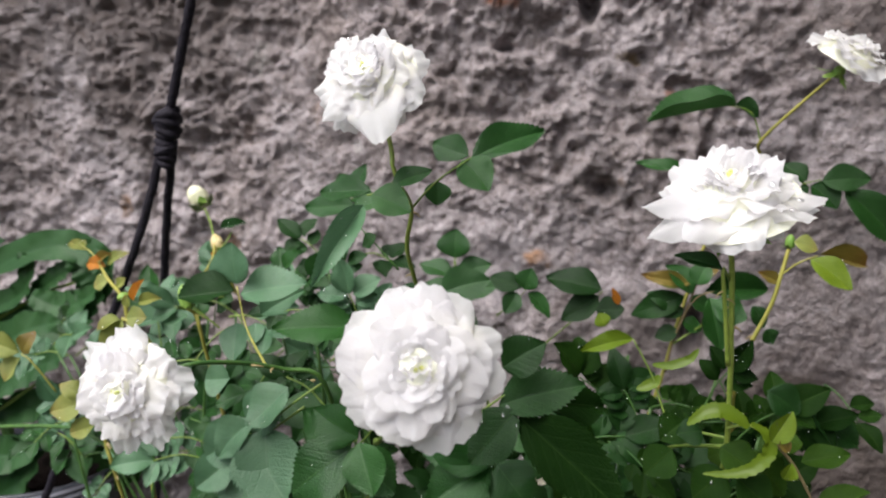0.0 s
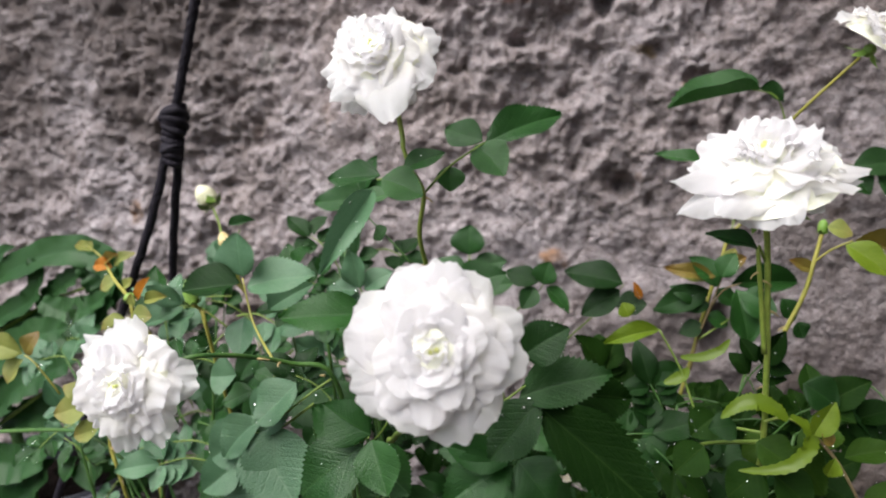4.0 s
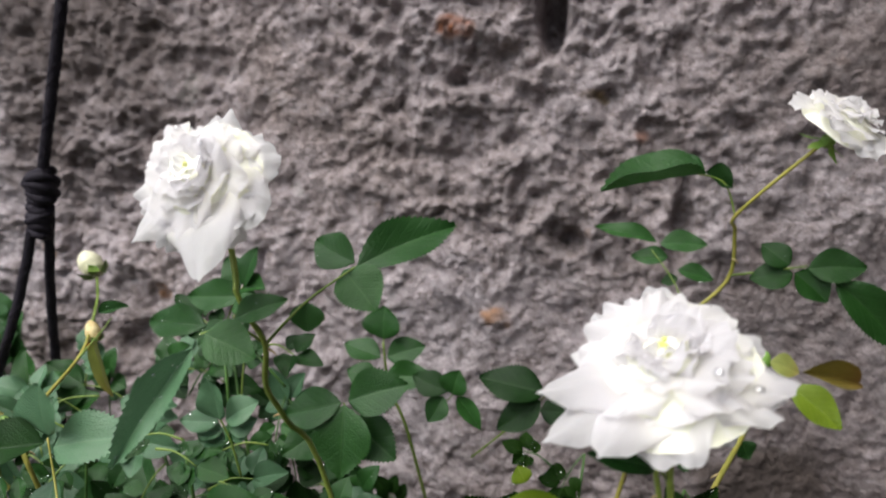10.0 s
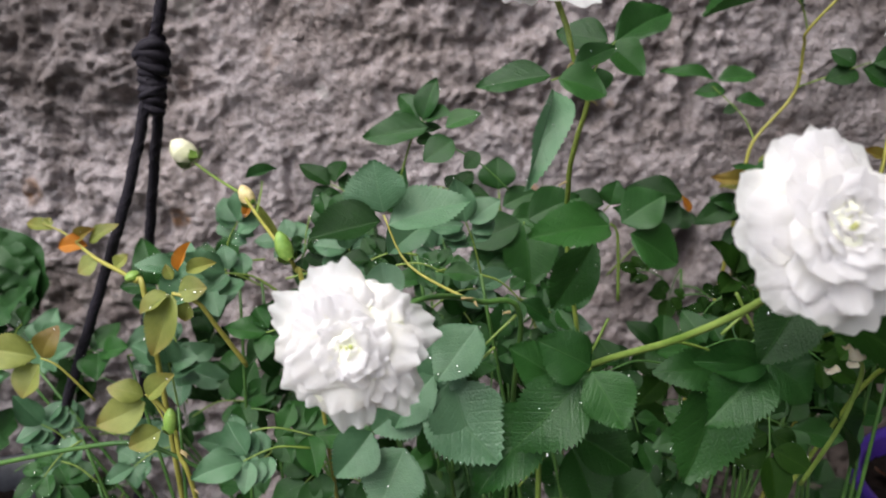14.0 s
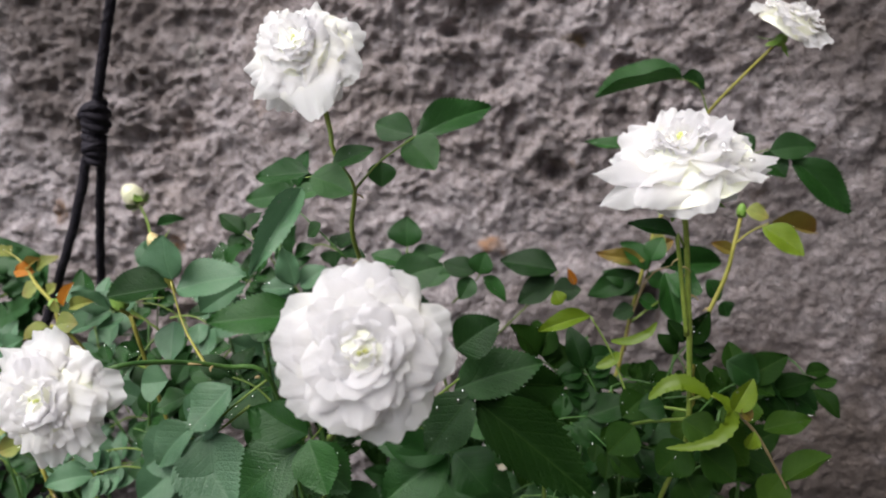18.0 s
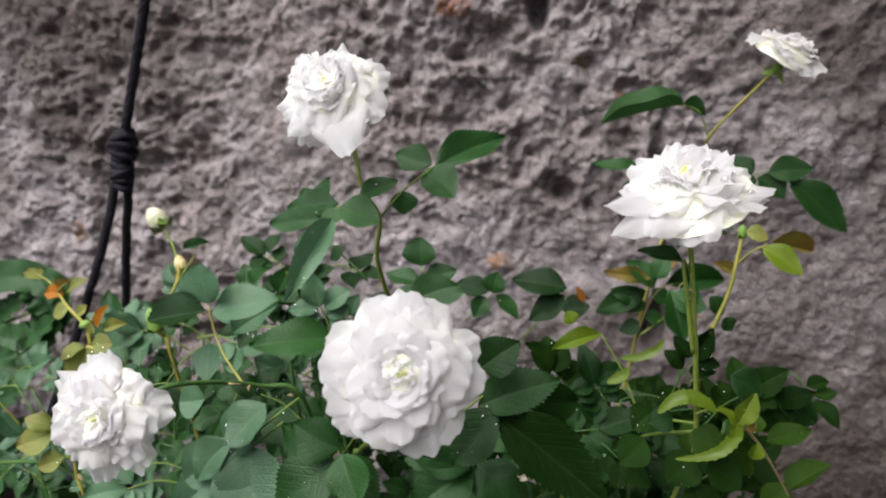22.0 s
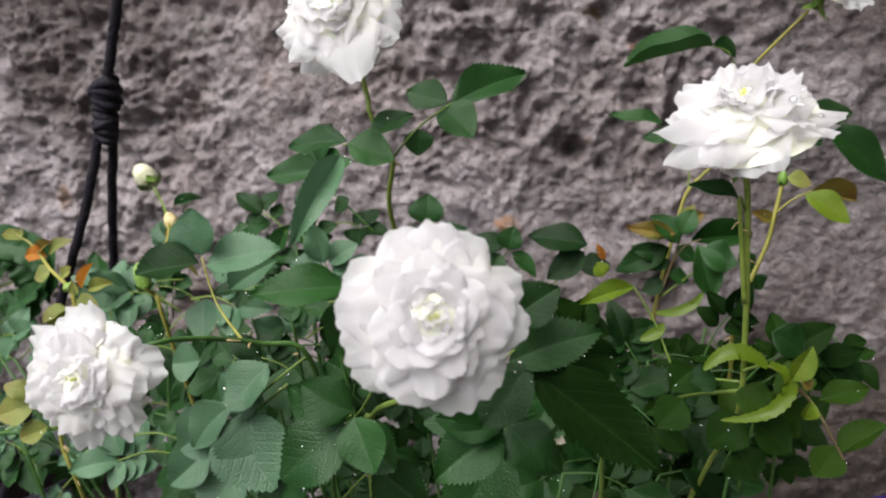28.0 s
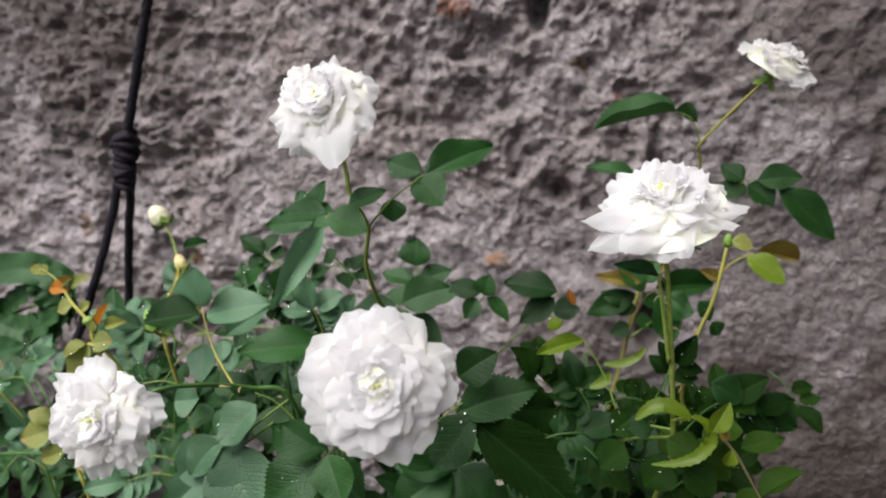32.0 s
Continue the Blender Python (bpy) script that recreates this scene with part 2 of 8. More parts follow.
def wall_material():
    m, nt, b = material("rough_cement_plaster", 0.95, 0.2)
    co = nt.nodes.new("ShaderNodeTexCoord")
    vec = co.outputs["Object"]
    n1 = node(nt, "ShaderNodeTexNoise", Scale=5.0, Detail=5.0, Roughness=0.6)
    n2 = node(nt, "ShaderNodeTexNoise", Scale=150.0, Detail=6.0, Roughness=0.75)
    n3 = node(nt, "ShaderNodeTexNoise", Scale=600.0, Detail=4.0, Roughness=0.7)
    spots = node(nt, "ShaderNodeTexNoise", Scale=24.0, Detail=3.0)
    for n in (n1, n2, n3, spots):
        nt.links.new(vec, n.inputs["Vector"])
    col = ramp(nt, n1.outputs[0], [(0.32, (0.275, 0.236, 0.230)), (0.5, (0.372, 0.336, 0.352)), (0.68, (0.440, 0.410, 0.440))])
    col = mix(nt, 0.55, col, ramp(nt, n2.outputs[0], [(0.3, (0.30, 0.27, 0.25)), (0.7, (0.86, 0.83, 0.81))]), "OVERLAY")
    col = mix(nt, ramp(nt, spots.outputs[0], [(0.68, (0, 0, 0)), (0.78, (0.45, 0.45, 0.45))]), col, (0.26, 0.16, 0.10))
    blots = node(nt, "ShaderNodeTexNoise", Scale=42.0, Detail=4.0, Roughness=0.6)
    nt.links.new(vec, blots.inputs["Vector"])
    col = mix(nt, ramp(nt, blots.outputs[0], [(0.50, (0, 0, 0)), (0.66, (0.55, 0.55, 0.55))]), col, (0.142, 0.112, 0.108))
    specks = node(nt, "ShaderNodeTexNoise", Scale=95.0, Detail=5.0, Roughness=0.65)
    nt.links.new(vec, specks.inputs["Vector"])
    col = mix(nt, ramp(nt, specks.outputs[0], [(0.52, (0, 0, 0)), (0.66, (0.65, 0.65, 0.65))]), col, (0.120, 0.092, 0.086))
    col = mix(nt, ramp(nt, specks.outputs[0], [(0.30, (0.35, 0.35, 0.35)), (0.44, (0, 0, 0))]), col, (0.56, 0.53, 0.55))
    grain = ramp(nt, n3.outputs[0], [(0.3, (0.82, 0.82, 0.82)), (0.7, (1.12, 1.11, 1.10))])
    col = mix(nt, 1.0, col, grain, "MULTIPLY")
    att = nt.nodes.new("ShaderNodeAttribute")
    att.attribute_name = "patch"
    stain = mix(nt, 1.0, att.outputs["Color"], grain, "MULTIPLY")
    col = mix(nt, att.outputs["Alpha"], col, stain)
    nt.links.new(col, b.inputs["Base Color"])
    grit = nt.nodes.new("ShaderNodeTexVoronoi")
    grit.inputs["Scale"].default_value = 300.0
    shaken = node(nt, "ShaderNodeMix")
    shaken.data_type, shaken.blend_type = "RGBA", "ADD"
    shaken.inputs[0].default_value = 0.006
    nt.links.new(vec, shaken.inputs[6])
    nt.links.new(n2.outputs["Color"], shaken.inputs[7])
    nt.links.new(shaken.outputs[2], grit.inputs["Vector"])
    h = math_node(nt, "ADD", math_node(nt, "MULTIPLY", n2.outputs[0], 0.9), math_node(nt, "MULTIPLY", n3.outputs[0], 0.35))
    h = math_node(nt, "SUBTRACT", h, math_node(nt, "MULTIPLY", grit.outputs["Distance"], 0.55))
    bump(nt, b, h, 0.9, 0.0045)
    return m


# ---- building blocks ----
BASE = {}


def mesh_of(name, bm, mat, smooth=True):
    me = bpy.data.meshes.new(name)
    bm.to_mesh(me)
    bm.free()
    me.materials.append(mat)
    if smooth:
        me.polygons.foreach_set("use_smooth", [True] * len(me.polygons))
    return me


def thing(name, base, label, category, group=""):
    ob = new(name)
    ob.location = base
    ob.empty_display_size = 0.01
    BASE[ob.name] = Vector(base)
    return tagged(ob, label, category, group)


def part(name, bm, mat, parent, label="", smooth=True):
    """Links a bmesh, in the coordinates of its thing, as one mesh under a thing or a part."""
    ob = new(name, mesh_of(name, bm, mat, smooth))
    ob.parent = parent
    BASE[ob.name] = BASE[parent.name]
    return tagged(ob, label)


def tube(bm, pts, radii, sides=8, twist=0.0):
    """A tube through points, smooth between them; radii at its ends or at each point."""
    pts = [Vector(p) for p in pts]
    if len(radii) == 2 and len(pts) > 2:
        radii = [radii[0] + (radii[1] - radii[0]) * k / (len(pts) - 1) for k in range(len(pts))]
    fine, fr = [], []
    n = len(pts)
    for k in range(n - 1):
        p0, p1, p2, p3 = pts[max(k - 1, 0)], pts[k], pts[k + 1], pts[min(k + 2, n - 1)]
        steps = 5 if n > 2 else 2
        for s in range(steps):
            t = s / steps
            fine.append(0.5 * (2 * p1 + (p2 - p0) * t + (2 * p0 - 5 * p1 + 4 * p2 - p3) * t * t + (3 * p1 - p0 - 3 * p2 + p3) * t ** 3))
            fr.append(radii[k] + (radii[k + 1] - radii[k]) * t)
    fine.append(pts[-1])
    fr.append(radii[-1])
    up = Vector((0.31, -0.9, 0.3))
    rings = []
    for k, (p, r) in enumerate(zip(fine, fr)):
        d = (fine[min(k + 1, len(fine) - 1)] - fine[max(k - 1, 0)]).normalized()
        a = d.cross(up)
        a = (a if a.length > 1e-4 else d.cross(Vector((1, 0, 0)))).normalized()
        b = d.cross(a)
        rings.append([bm.verts.new(p + r * (math.cos(g) * a + math.sin(g) * b)) for g in (2 * math.pi * j / sides + twist * k for j in range(sides))])
    for r0, r1 in zip(rings, rings[1:]):
        for j in range(sides):
            bm.faces.new((r0[j], r0[(j + 1) % sides], r1[(j + 1) % sides], r1[j]))
    bm.faces.new(rings[0][::-1])
    bm.faces.new(rings[-1])


def rel(root, pts):
    b = BASE[root.name]
    return [Vector(p) - b for p in pts]


def stem(root, pts, r0, r1, mat, name="stem", label="", thorns=0):
    bm = bmesh.new()
    loc = rel(root, pts)
    tube(bm, loc, (r0, r1))
    ob = part(name, bm, mat, root, label)
    rng = random.Random(len(pts) * 7 + int(1000 * abs(pts[0][0])))
    for k in range(thorns):
        s = rng.uniform(0.05, 0.9) * (len(loc) - 1)
        i = min(int(s), len(loc) - 2)
        p = loc[i].lerp(loc[i + 1], s - i)
        d = (loc[i + 1] - loc[i]).normalized()
        g = rng.uniform(0, 6.28)
        out = (Vector((math.cos(g), math.sin(g), 0)) - d * 0.3).normalized()
        tb = bmesh.new()
        r = r0 + (r1 - r0) * s / (len(loc) - 1)
        tube(tb, [p + out * r * 0.5, p + out * (r + 0.0016), p + out * (r + 0.0034) - d * 0.0012], (r * 0.65, 0.00015), 6)
        part("thorn", tb, THORN, ob)
    return ob


def leaflet_mesh(name, mat, seed, wide=0.62, fold=0.18, droop=0.18, teeth=19, wave=0.03, bite=1.0):
    """A serrated leaflet one unit long and one unit wide at scale 1 in x, folded along its midrib."""
    rng = random.Random(seed)
    bm = bmesh.new()
    cols = (-1.0, -0.68, -0.34, -0.05, 0.0, 0.05, 0.34, 0.68, 1.0)
    n = teeth * 2
    rows = []
    lean = rng.uniform(-0.05, 0.05)
    ph = rng.uniform(0, 6)
    for k in range(n + 1):
        v = k / n
        half = 0.5 * (math.sin(math.pi * v ** 0.86)) ** 0.80 * (1 - 0.12 * v) * 1.06 if 0 < v < 1 else 0.004
        tooth = 1 + (0.066 if k % 2 else -0.042) * bite * min(1, v * 6)
        row = []
        for c in cols:
            edge = abs(c) == 1.0
            w = half * (tooth if edge else 1)
            x = c * w + lean * math.sin(math.pi * v)
            y = v + (0.030 * bite if edge and k % 2 else 0)
            z = fold * abs(c * half) - droop * (v - 0.35) ** 2 + wave * math.sin(9 * v + ph) * c * c
            row.append(bm.verts.new((x, y, z)))
        rows.append(row)
    for r0, r1 in zip(rows, rows[1:]):
        for j in range(len(cols) - 1):
            bm.faces.new((r0[j], r0[j + 1], r1[j + 1], r1[j]))
    return mesh_of(name, bm, mat)


LEAFLETS = {}


def leaflets_for(mat):
    if mat.name not in LEAFLETS:
        LEAFLETS[mat.name] = [leaflet_mesh("leaflet", mat, s, fold=f, droop=d, wave=w)
                              for s, f, d, w in ((1, 0.22, 0.16, 0.03), (2, 0.34, 0.3, 0.045), (3, 0.15, 0.42, 0.04), (4, 0.50, 0.1, 0.035), (5, 0.28, -0.12, 0.055))]
        LEAFLETS[mat.name].append(leaflet_mesh("leaflet", mat, 6, fold=1.0, droop=0.5, teeth=11, wave=0.05, bite=1.7))
    return LEAFLETS[mat.name]


PICK = random.Random(5)
SPOTS = []


def leaflet(parent, base, tip, width, mat, face=(0, -0.82, 0.57), shape=None, name="leaflet", label=""):
    """One leaflet from base to tip, its upper side turned towards face."""
    base, tip = Vector(base), Vector(tip)
    y = tip - base
    size = y.length
    y = y.normalized()
    f = Vector(face) + Vector((PICK.uniform(-0.25, 0.25), PICK.uniform(-0.15, 0.15), PICK.uniform(-0.25, 0.25)))
    z = f - f.dot(y) * y
    z = (z if z.length > 1e-3 else Vector((0, 0, 1))).normalized()
    x = y.cross(z)
    me = leaflets_for(mat)
    me = me[PICK.randrange(5) if shape is None else shape]
    ob = new(name, me)
    ob.parent = parent
    m = Matrix((x, y, z)).transposed().to_4x4() @ Matrix.Diagonal((width, size, size, 1))
    ob.matrix_basis = Matrix.Translation(base - BASE[parent.name]) @ m
    SPOTS.append((Matrix.Translation(base) @ m, ob.data))
    return tagged(ob, label)


def leaf(root, pts, mat, r=0.0006, label=""):
    """The stalk of a compound leaf; its leaflets hang under it."""
    bm = bmesh.new()
    tube(bm, rel(root, pts), (r, r * 0.55), 6)
    return part("leaf", bm, mat, root, label)


def spray(root, base, tip, mat, stalk, count=5, size=0.022, seed=0, face=(0, -0.75, 0.65)):
    """A whole compound leaf from base to tip: pairs of leaflets and one at the end."""
    rng = random.Random(seed)
    base, tip = Vector(base), Vector(tip)
    mid = base.lerp(tip, 0.5) + Vector((0, 0, 0.12 * (tip - base).length))
    ob = leaf(root, [base, mid, tip], stalk)
    d = (tip - base).normalized()
    f = Vector(face).normalized()
    side = d.cross(f).normalized()
    leaflet(ob, tip, tip + (d + 0.15 * side * rng.uniform(-1, 1)) * size * 1.1, size * rng.uniform(0.62, 0.75), mat, face)
    pairs = (count - 1) // 2
    for k in range(pairs):
        at = base.lerp(tip, 1 - 0.08 - 0.5 * k / max(pairs, 1)) + Vector((0, 0, 0.04 * (tip - base).length))
        for s in (-1, 1):
            w = (side * s * 0.9 + d * rng.uniform(0.25, 0.55) + f * rng.uniform(-0.2, 0.15)).normalized()
            z = size * rng.uniform(0.75, 1.0) * (1 - 0.12 * k)
            leaflet(ob, at + w * 0.0015, at + w * z, z * rng.uniform(0.62, 0.78), mat, face)
    return ob


def petal_mesh(seed, cup, curl, ruffle, point=0.0, frill=1.0):
    """A petal one unit long in +y and one wide: narrow foot, round frilled top that rolls back."""
    rng = random.Random(seed)
    bm = bmesh.new()
    nu, nv = 24, 14
    ph, ph2, ph3 = (rng.uniform(0, 6) for _ in range(3))
    skew, notch = rng.uniform(-0.07, 0.07), rng.choice((0.0, 0.04, 0.08))
    torn = [rng.uniform(-1, 1) * rng.choice((0.3, 1.0)) for _ in range(nu + 1)]
    rows = []
    for j in range(nv + 1):
        v = j / nv
        half = 0.5 * (0.34 + 0.66 * math.sin(min(v / 0.62, 1.0) * math.pi / 2)) * (1 - 0.10 * max(0, v - 0.62) / 0.38)
        row = []
        for i in range(nu + 1):
            u = 2 * i / nu - 1
            a = abs(u)
            top = v - v ** 1.6 * (0.40 * a ** 2.8 + notch * math.exp(-(u * 4) ** 2)) + point * v ** 4 * max(0, 1 - a * 1.6) * 0.26
            top += frill * (0.022 * math.sin(4.6 * u + ph) + 0.016 * math.sin(11 * u + ph3) + 0.005 * math.sin(23 * u + ph2)) * v ** 4
            top += 0.011 * frill * torn[i] * v ** 8
            x = u * half * (1 - 0.28 * point * v ** 4 * a) + skew * v
            z = cup * (0.42 * u * u * (1.15 - v) + 0.18 * v) - 0.55 * curl * max(0, v - 0.45) ** 2 * (1.0 + 0.6 * u * u) - 0.10 * u * u * v * v
            z += ruffle * v * v * math.sin(3.2 * u + ph2) + 0.6 * frill * ruffle * v ** 4 * math.sin(9.0 * u + ph3)
            z += 0.0045 * frill * v ** 1.5 * math.sin(13.0 * u + ph) + 0.004 * frill * v ** 6 * torn[i]
            row.append(bm.verts.new((x, top, z)))
        rows.append(row)
    for r0, r1 in zip(rows, rows[1:]):
        for i in range(nu):
            bm.faces.new((r0[i], r0[i + 1], r1[i + 1], r1[i]))
    return mesh_of("petal", bm, PETAL)


PETALS_OUTER = [petal_mesh(s, c, k, r, 0.0, 0.9) for s, c, k, r in ((11, 0.10, 0.20, 0.020), (12, 0.16, 0.30, 0.030), (13, 0.08, 0.12, 0.025), (14, 0.14, 0.36, 0.030), (15, 0.18, 0.24, 0.020), (16, 0.10, 0.05, 0.035))]
PETALS_RUFFLED = [petal_mesh(s, c, k, r, 0.0, 1.5) for s, c, k, r in ((51, 0.12, 0.25, 0.045), (52, 0.18, 0.35, 0.065), (53, 0.10, 0.15, 0.055), (54, 0.16, 0.40, 0.065), (55, 0.20, 0.25, 0.050), (56, 0.12, 0.05, 0.075))]
PETALS_POINTED = [petal_mesh(s, c, k, r, p, 1.4) for s, c, k, r, p in ((31, 0.18, 0.2, 0.03, 0.4), (32, 0.12, 0.3, 0.04, 0.9))]
PETALS_HEART = [petal_mesh(s, c, k, r, 0.0, 1.3) for s, c, k, r in ((41, 0.8, 0.5, 0.03), (42, 0.65, 0.7, 0.04), (43, 0.95, 0.4, 0.03))]
RINGS = ((1.0, 10), (0.88, 9), (0.74, 8), (0.59, 7), (0.44, 6), (0.32, 6))


def bloom(root, centre, axis, radius, label, seed, dome=0.42, droop=0.05, pointed=0.0, loose=1.0, heart=9, lift=0.0, drops=0.0, rings=RINGS, tips=()):
    """A double rose: rings of round petals lapping over one another, small curled ones in the heart."""
    rng = random.Random(seed)
    axis = Vector(axis).normalized()
    ref = axis.cross(Vector((0.2, 0.1, 1))).normalized()
    ref2 = axis.cross(ref)
    c = Vector(centre) - BASE[root.name]
    bm = bmesh.new()
    back = c - axis * radius * 0.26
    tube(bm, [back - axis * radius * 0.20, back - axis * radius * 0.12, back, back + axis * radius * 0.10],
         [radius * 0.07, radius * 0.13, radius * 0.15, radius * 0.08], 12)
    body = part("bloom", bm, SEPAL, root, label)
    for k in range(5):
        g = 2 * math.pi * k / 5 + 0.4
        w = (ref * math.cos(g) + ref2 * math.sin(g))
        d = (w * 0.95 - axis * 0.45).normalized()
        sb = bmesh.new()
        n = d.cross(w.cross(axis)).normalized()
        t = d.cross(n).normalized()
        p = back + w * radius * 0.1 - axis * radius * 0.06
        vs = [sb.verts.new(p + d * radius * a + t * radius * b + n * radius * z) for a, b, z in
              ((0, -0.07, 0), (0, 0.07, 0), (0.25, 0.10, 0.02), (0.5, 0.0, -0.03), (0.25, -0.10, 0.02), (0.2, 0, 0.05))]
        for q in ((0, 1, 5), (1, 2, 5), (2, 3, 5), (3, 4, 5), (4, 0, 5)):
            sb.faces.new([vs[i] for i in q])
        part("sepal", sb, SEPAL, body)

    def at(g, q, h):
        return c + (ref * math.cos(g) + ref2 * math.sin(g)) * radius * q + axis * radius * h

    def put(me, foot, tip, wide, normal, spin):
        d = tip - foot
        size = d.length
        d.normalize()
        n = (normal - normal.dot(d) * d).normalized()
        x = d.cross(n)
        x, n = x * math.cos(spin) + n * math.sin(spin), n * math.cos(spin) - x * math.sin(spin)
        ob = new("petal", me)
        ob.parent = body
        m = Matrix((x, d, n)).transposed().to_4x4() @ Matrix.Diagonal((wide, size, size, 1))
        ob.matrix_basis = Matrix.Translation(foot) @ m
        if rng.random() < drops:
            SPOTS.append((Matrix.Translation(BASE[root.name] + foot) @ m, me))

    for level, (q0, n) in enumerate(rings):
        start = level * 0.37 + rng.uniform(0, 1)
        for k in range(n):
            g = start + 2 * math.pi * (k + rng.uniform(-0.34, 0.34) * loose) / n
            q = q0 * (1 + rng.uniform(-0.12, 0.07) * loose)
            rise = rng.uniform(-0.035, 0.055) * loose
            tip = at(g, q, dome * (1 - q0 ** 2.2) - droop * q0 ** 5 * rng.uniform(0.4, 1.5) + rise + lift * q0 ** 3)
            inner = max(0.05, q0 - 0.62)
            foot = at(g + rng.uniform(-0.12, 0.12) * loose, inner, dome * (1 - inner ** 2.2) * (1 - 0.35 * q0) - 0.17)
            w = ref * math.cos(g) + ref2 * math.sin(g)
            slope = 2.2 * dome * q0 ** 1.2
            normal = (axis + w * slope * 0.6).normalized()
            wide = radius * (2 * math.pi * q0 / n) * (rng.uniform(1.02, 1.28) if level == 0 else rng.uniform(1.0, 1.38))
            point_it = level < 2 and rng.random() < pointed
            me = PETALS_POINTED[0] if point_it else (PETALS_RUFFLED if loose > 1.4 else PETALS_OUTER)[rng.randrange(6)]
            put(me, foot, tip, wide, normal, rng.uniform(-0.17, 0.17) * loose)
    for k, (tip, wide) in enumerate(tips):
        p = Vector(tip) - BASE[root.name]
        out = (p - c).normalized()
        q = c + out * radius * 0.2
        put(PETALS_POINTED[1], q, q + (p - q) * 0.76, radius * wide, axis + out * 0.6, rng.uniform(-0.15, 0.15))
    for k in range(heart):
        g = k * 2.39996 + rng.uniform(-0.3, 0.3)
        q = 0.10 + 0.24 * (k / max(heart - 1, 1))
        w = ref * math.cos(g) + ref2 * math.sin(g)
        tip = at(g, q * rng.uniform(0.9, 1.15), dome + rng.uniform(-0.02, 0.06))
        put(PETALS_HEART[rng.randrange(3)], at(g, q * 0.55, dome * 0.2 - 0.12), tip, radius * rng.uniform(0.24, 0.32) * (0.8 + 2.0 * q), axis * 0.5 - w, rng.uniform(-0.5, 0.5))
    # the packed inner petals that close the cup
    cb = bmesh.new()
    loops = []
    for q in (0.10, 0.18, 0.27, 0.36, 0.45, 0.54, 0.63, 0.72, 0.80):
        loops.append([cb.verts.new(at(2 * math.pi * j / 20, q, dome * (1 - q ** 2.2) - 0.09 - 0.10 * min(1, max(0, q - 0.2) * 6) - 0.2 * max(0, q - 0.5) - 0.25 * max(0, 0.2 - q) + 0.03 * math.sin(5 * j + 31 * q + seed))) for j in range(20)])
    for l0, l1 in zip(loops, loops[1:]):
        for j in range(20):
            cb.faces.new((l0[j], l1[j], l1[(j + 1) % 20], l0[(j + 1) % 20]))
    cb.faces.new(loops[0])
    part("inner_petals", cb, PETAL_INNER, body)
    sb = bmesh.new()
    for k in range(6):
        g, q = rng.uniform(0, 6.28), rng.uniform(0, 0.07)
        tube(sb, [at(g, q, dome * 0.2), at(g, q, dome - rng.uniform(0.08, 0.16))], (radius * 0.02, radius * 0.03), 5)
    part("stamens", sb, STAMEN, body, "yellow-green stamens")
    return body


def bud(root, base, tip, radius, mat, name="bud", label=""):
    """A closed or half-closed bud with its sepals."""
    b, t = rel(root, [base, tip])
    d = t - b
    bm = bmesh.new()
    tube(bm, [b, b + d * 0.2, b + d * 0.5, b + d * 0.8, t], [radius * 0.45, radius * 0.9, radius, radius * 0.75, radius * 0.15], 12)
    ob = part(name, bm, mat, root, label)
    a = d.normalized().cross(Vector((0.3, 1, 0.2))).normalized()
    c = d.normalized().cross(a)
    for k in range(5):
        g = 2 * math.pi * k / 5
        w = a * math.cos(g) + c * math.sin(g)
        side = d.normalized().cross(w)
        sb = bmesh.new()
        pts = [b + w * radius * 0.45, b + d * 0.10 + w * radius * 1.0, b + d * (0.32 if k % 2 else 0.2) + w * radius * (1.3 if k % 2 else 1.6)]
        vs = [sb.verts.new(p + side * radius * s) for p, s in ((pts[0], -0.35), (pts[0], 0.35), (pts[1], 0.42), (pts[2], 0.0), (pts[1], -0.42))]
        sb.faces.new(vs)
        bmesh.ops.solidify(sb, geom=sb.faces[:], thickness=0.0003)
        part("sepal", sb, SEPAL, ob)
    return ob


def crescent(parent, pts, half, mat):
    """A narrow curled leaf along a bent line."""
    b = BASE[parent.name]
    p = [Vector(q) - b for q in pts]
    bm = bmesh.new()
    rows, n = [], 32
    for k in range(n + 1):
        s = k / n * (len(p) - 1)
        i = min(int(s), len(p) - 2)
        q0, q1, q2, q3 = p[max(i - 1, 0)], p[i], p[i + 1], p[min(i + 2, len(p) - 1)]
        t = s - i
        c = 0.5 * (2 * q1 + (q2 - q0) * t + (2 * q0 - 5 * q1 + 4 * q2 - q3) * t * t + (3 * q1 - q0 - 3 * q2 + q3) * t ** 3)
        d = (q2 - q1).normalized()
        side = d.cross(Vector((0, -0.8, 0.6))).normalized()
        w = half * math.sin(math.pi * (0.04 + 0.95 * k / n)) ** 0.7 * (1.04 + 0.13 * abs(math.sin(7.3 * k)) if k % 2 else 0.92)
        up = d.cross(side)
        rows.append([bm.verts.new(c + side * w * u - up * abs(u) * w * 0.35) for u in (-1, -0.5, 0, 0.5, 1)])
    for r0, r1 in zip(rows, rows[1:]):
        for j in range(4):
            bm.faces.new((r0[j], r0[j + 1], r1[j + 1], r1[j]))
    return part("leaflet", bm, mat, parent, "narrow curled lime-green leaflet")


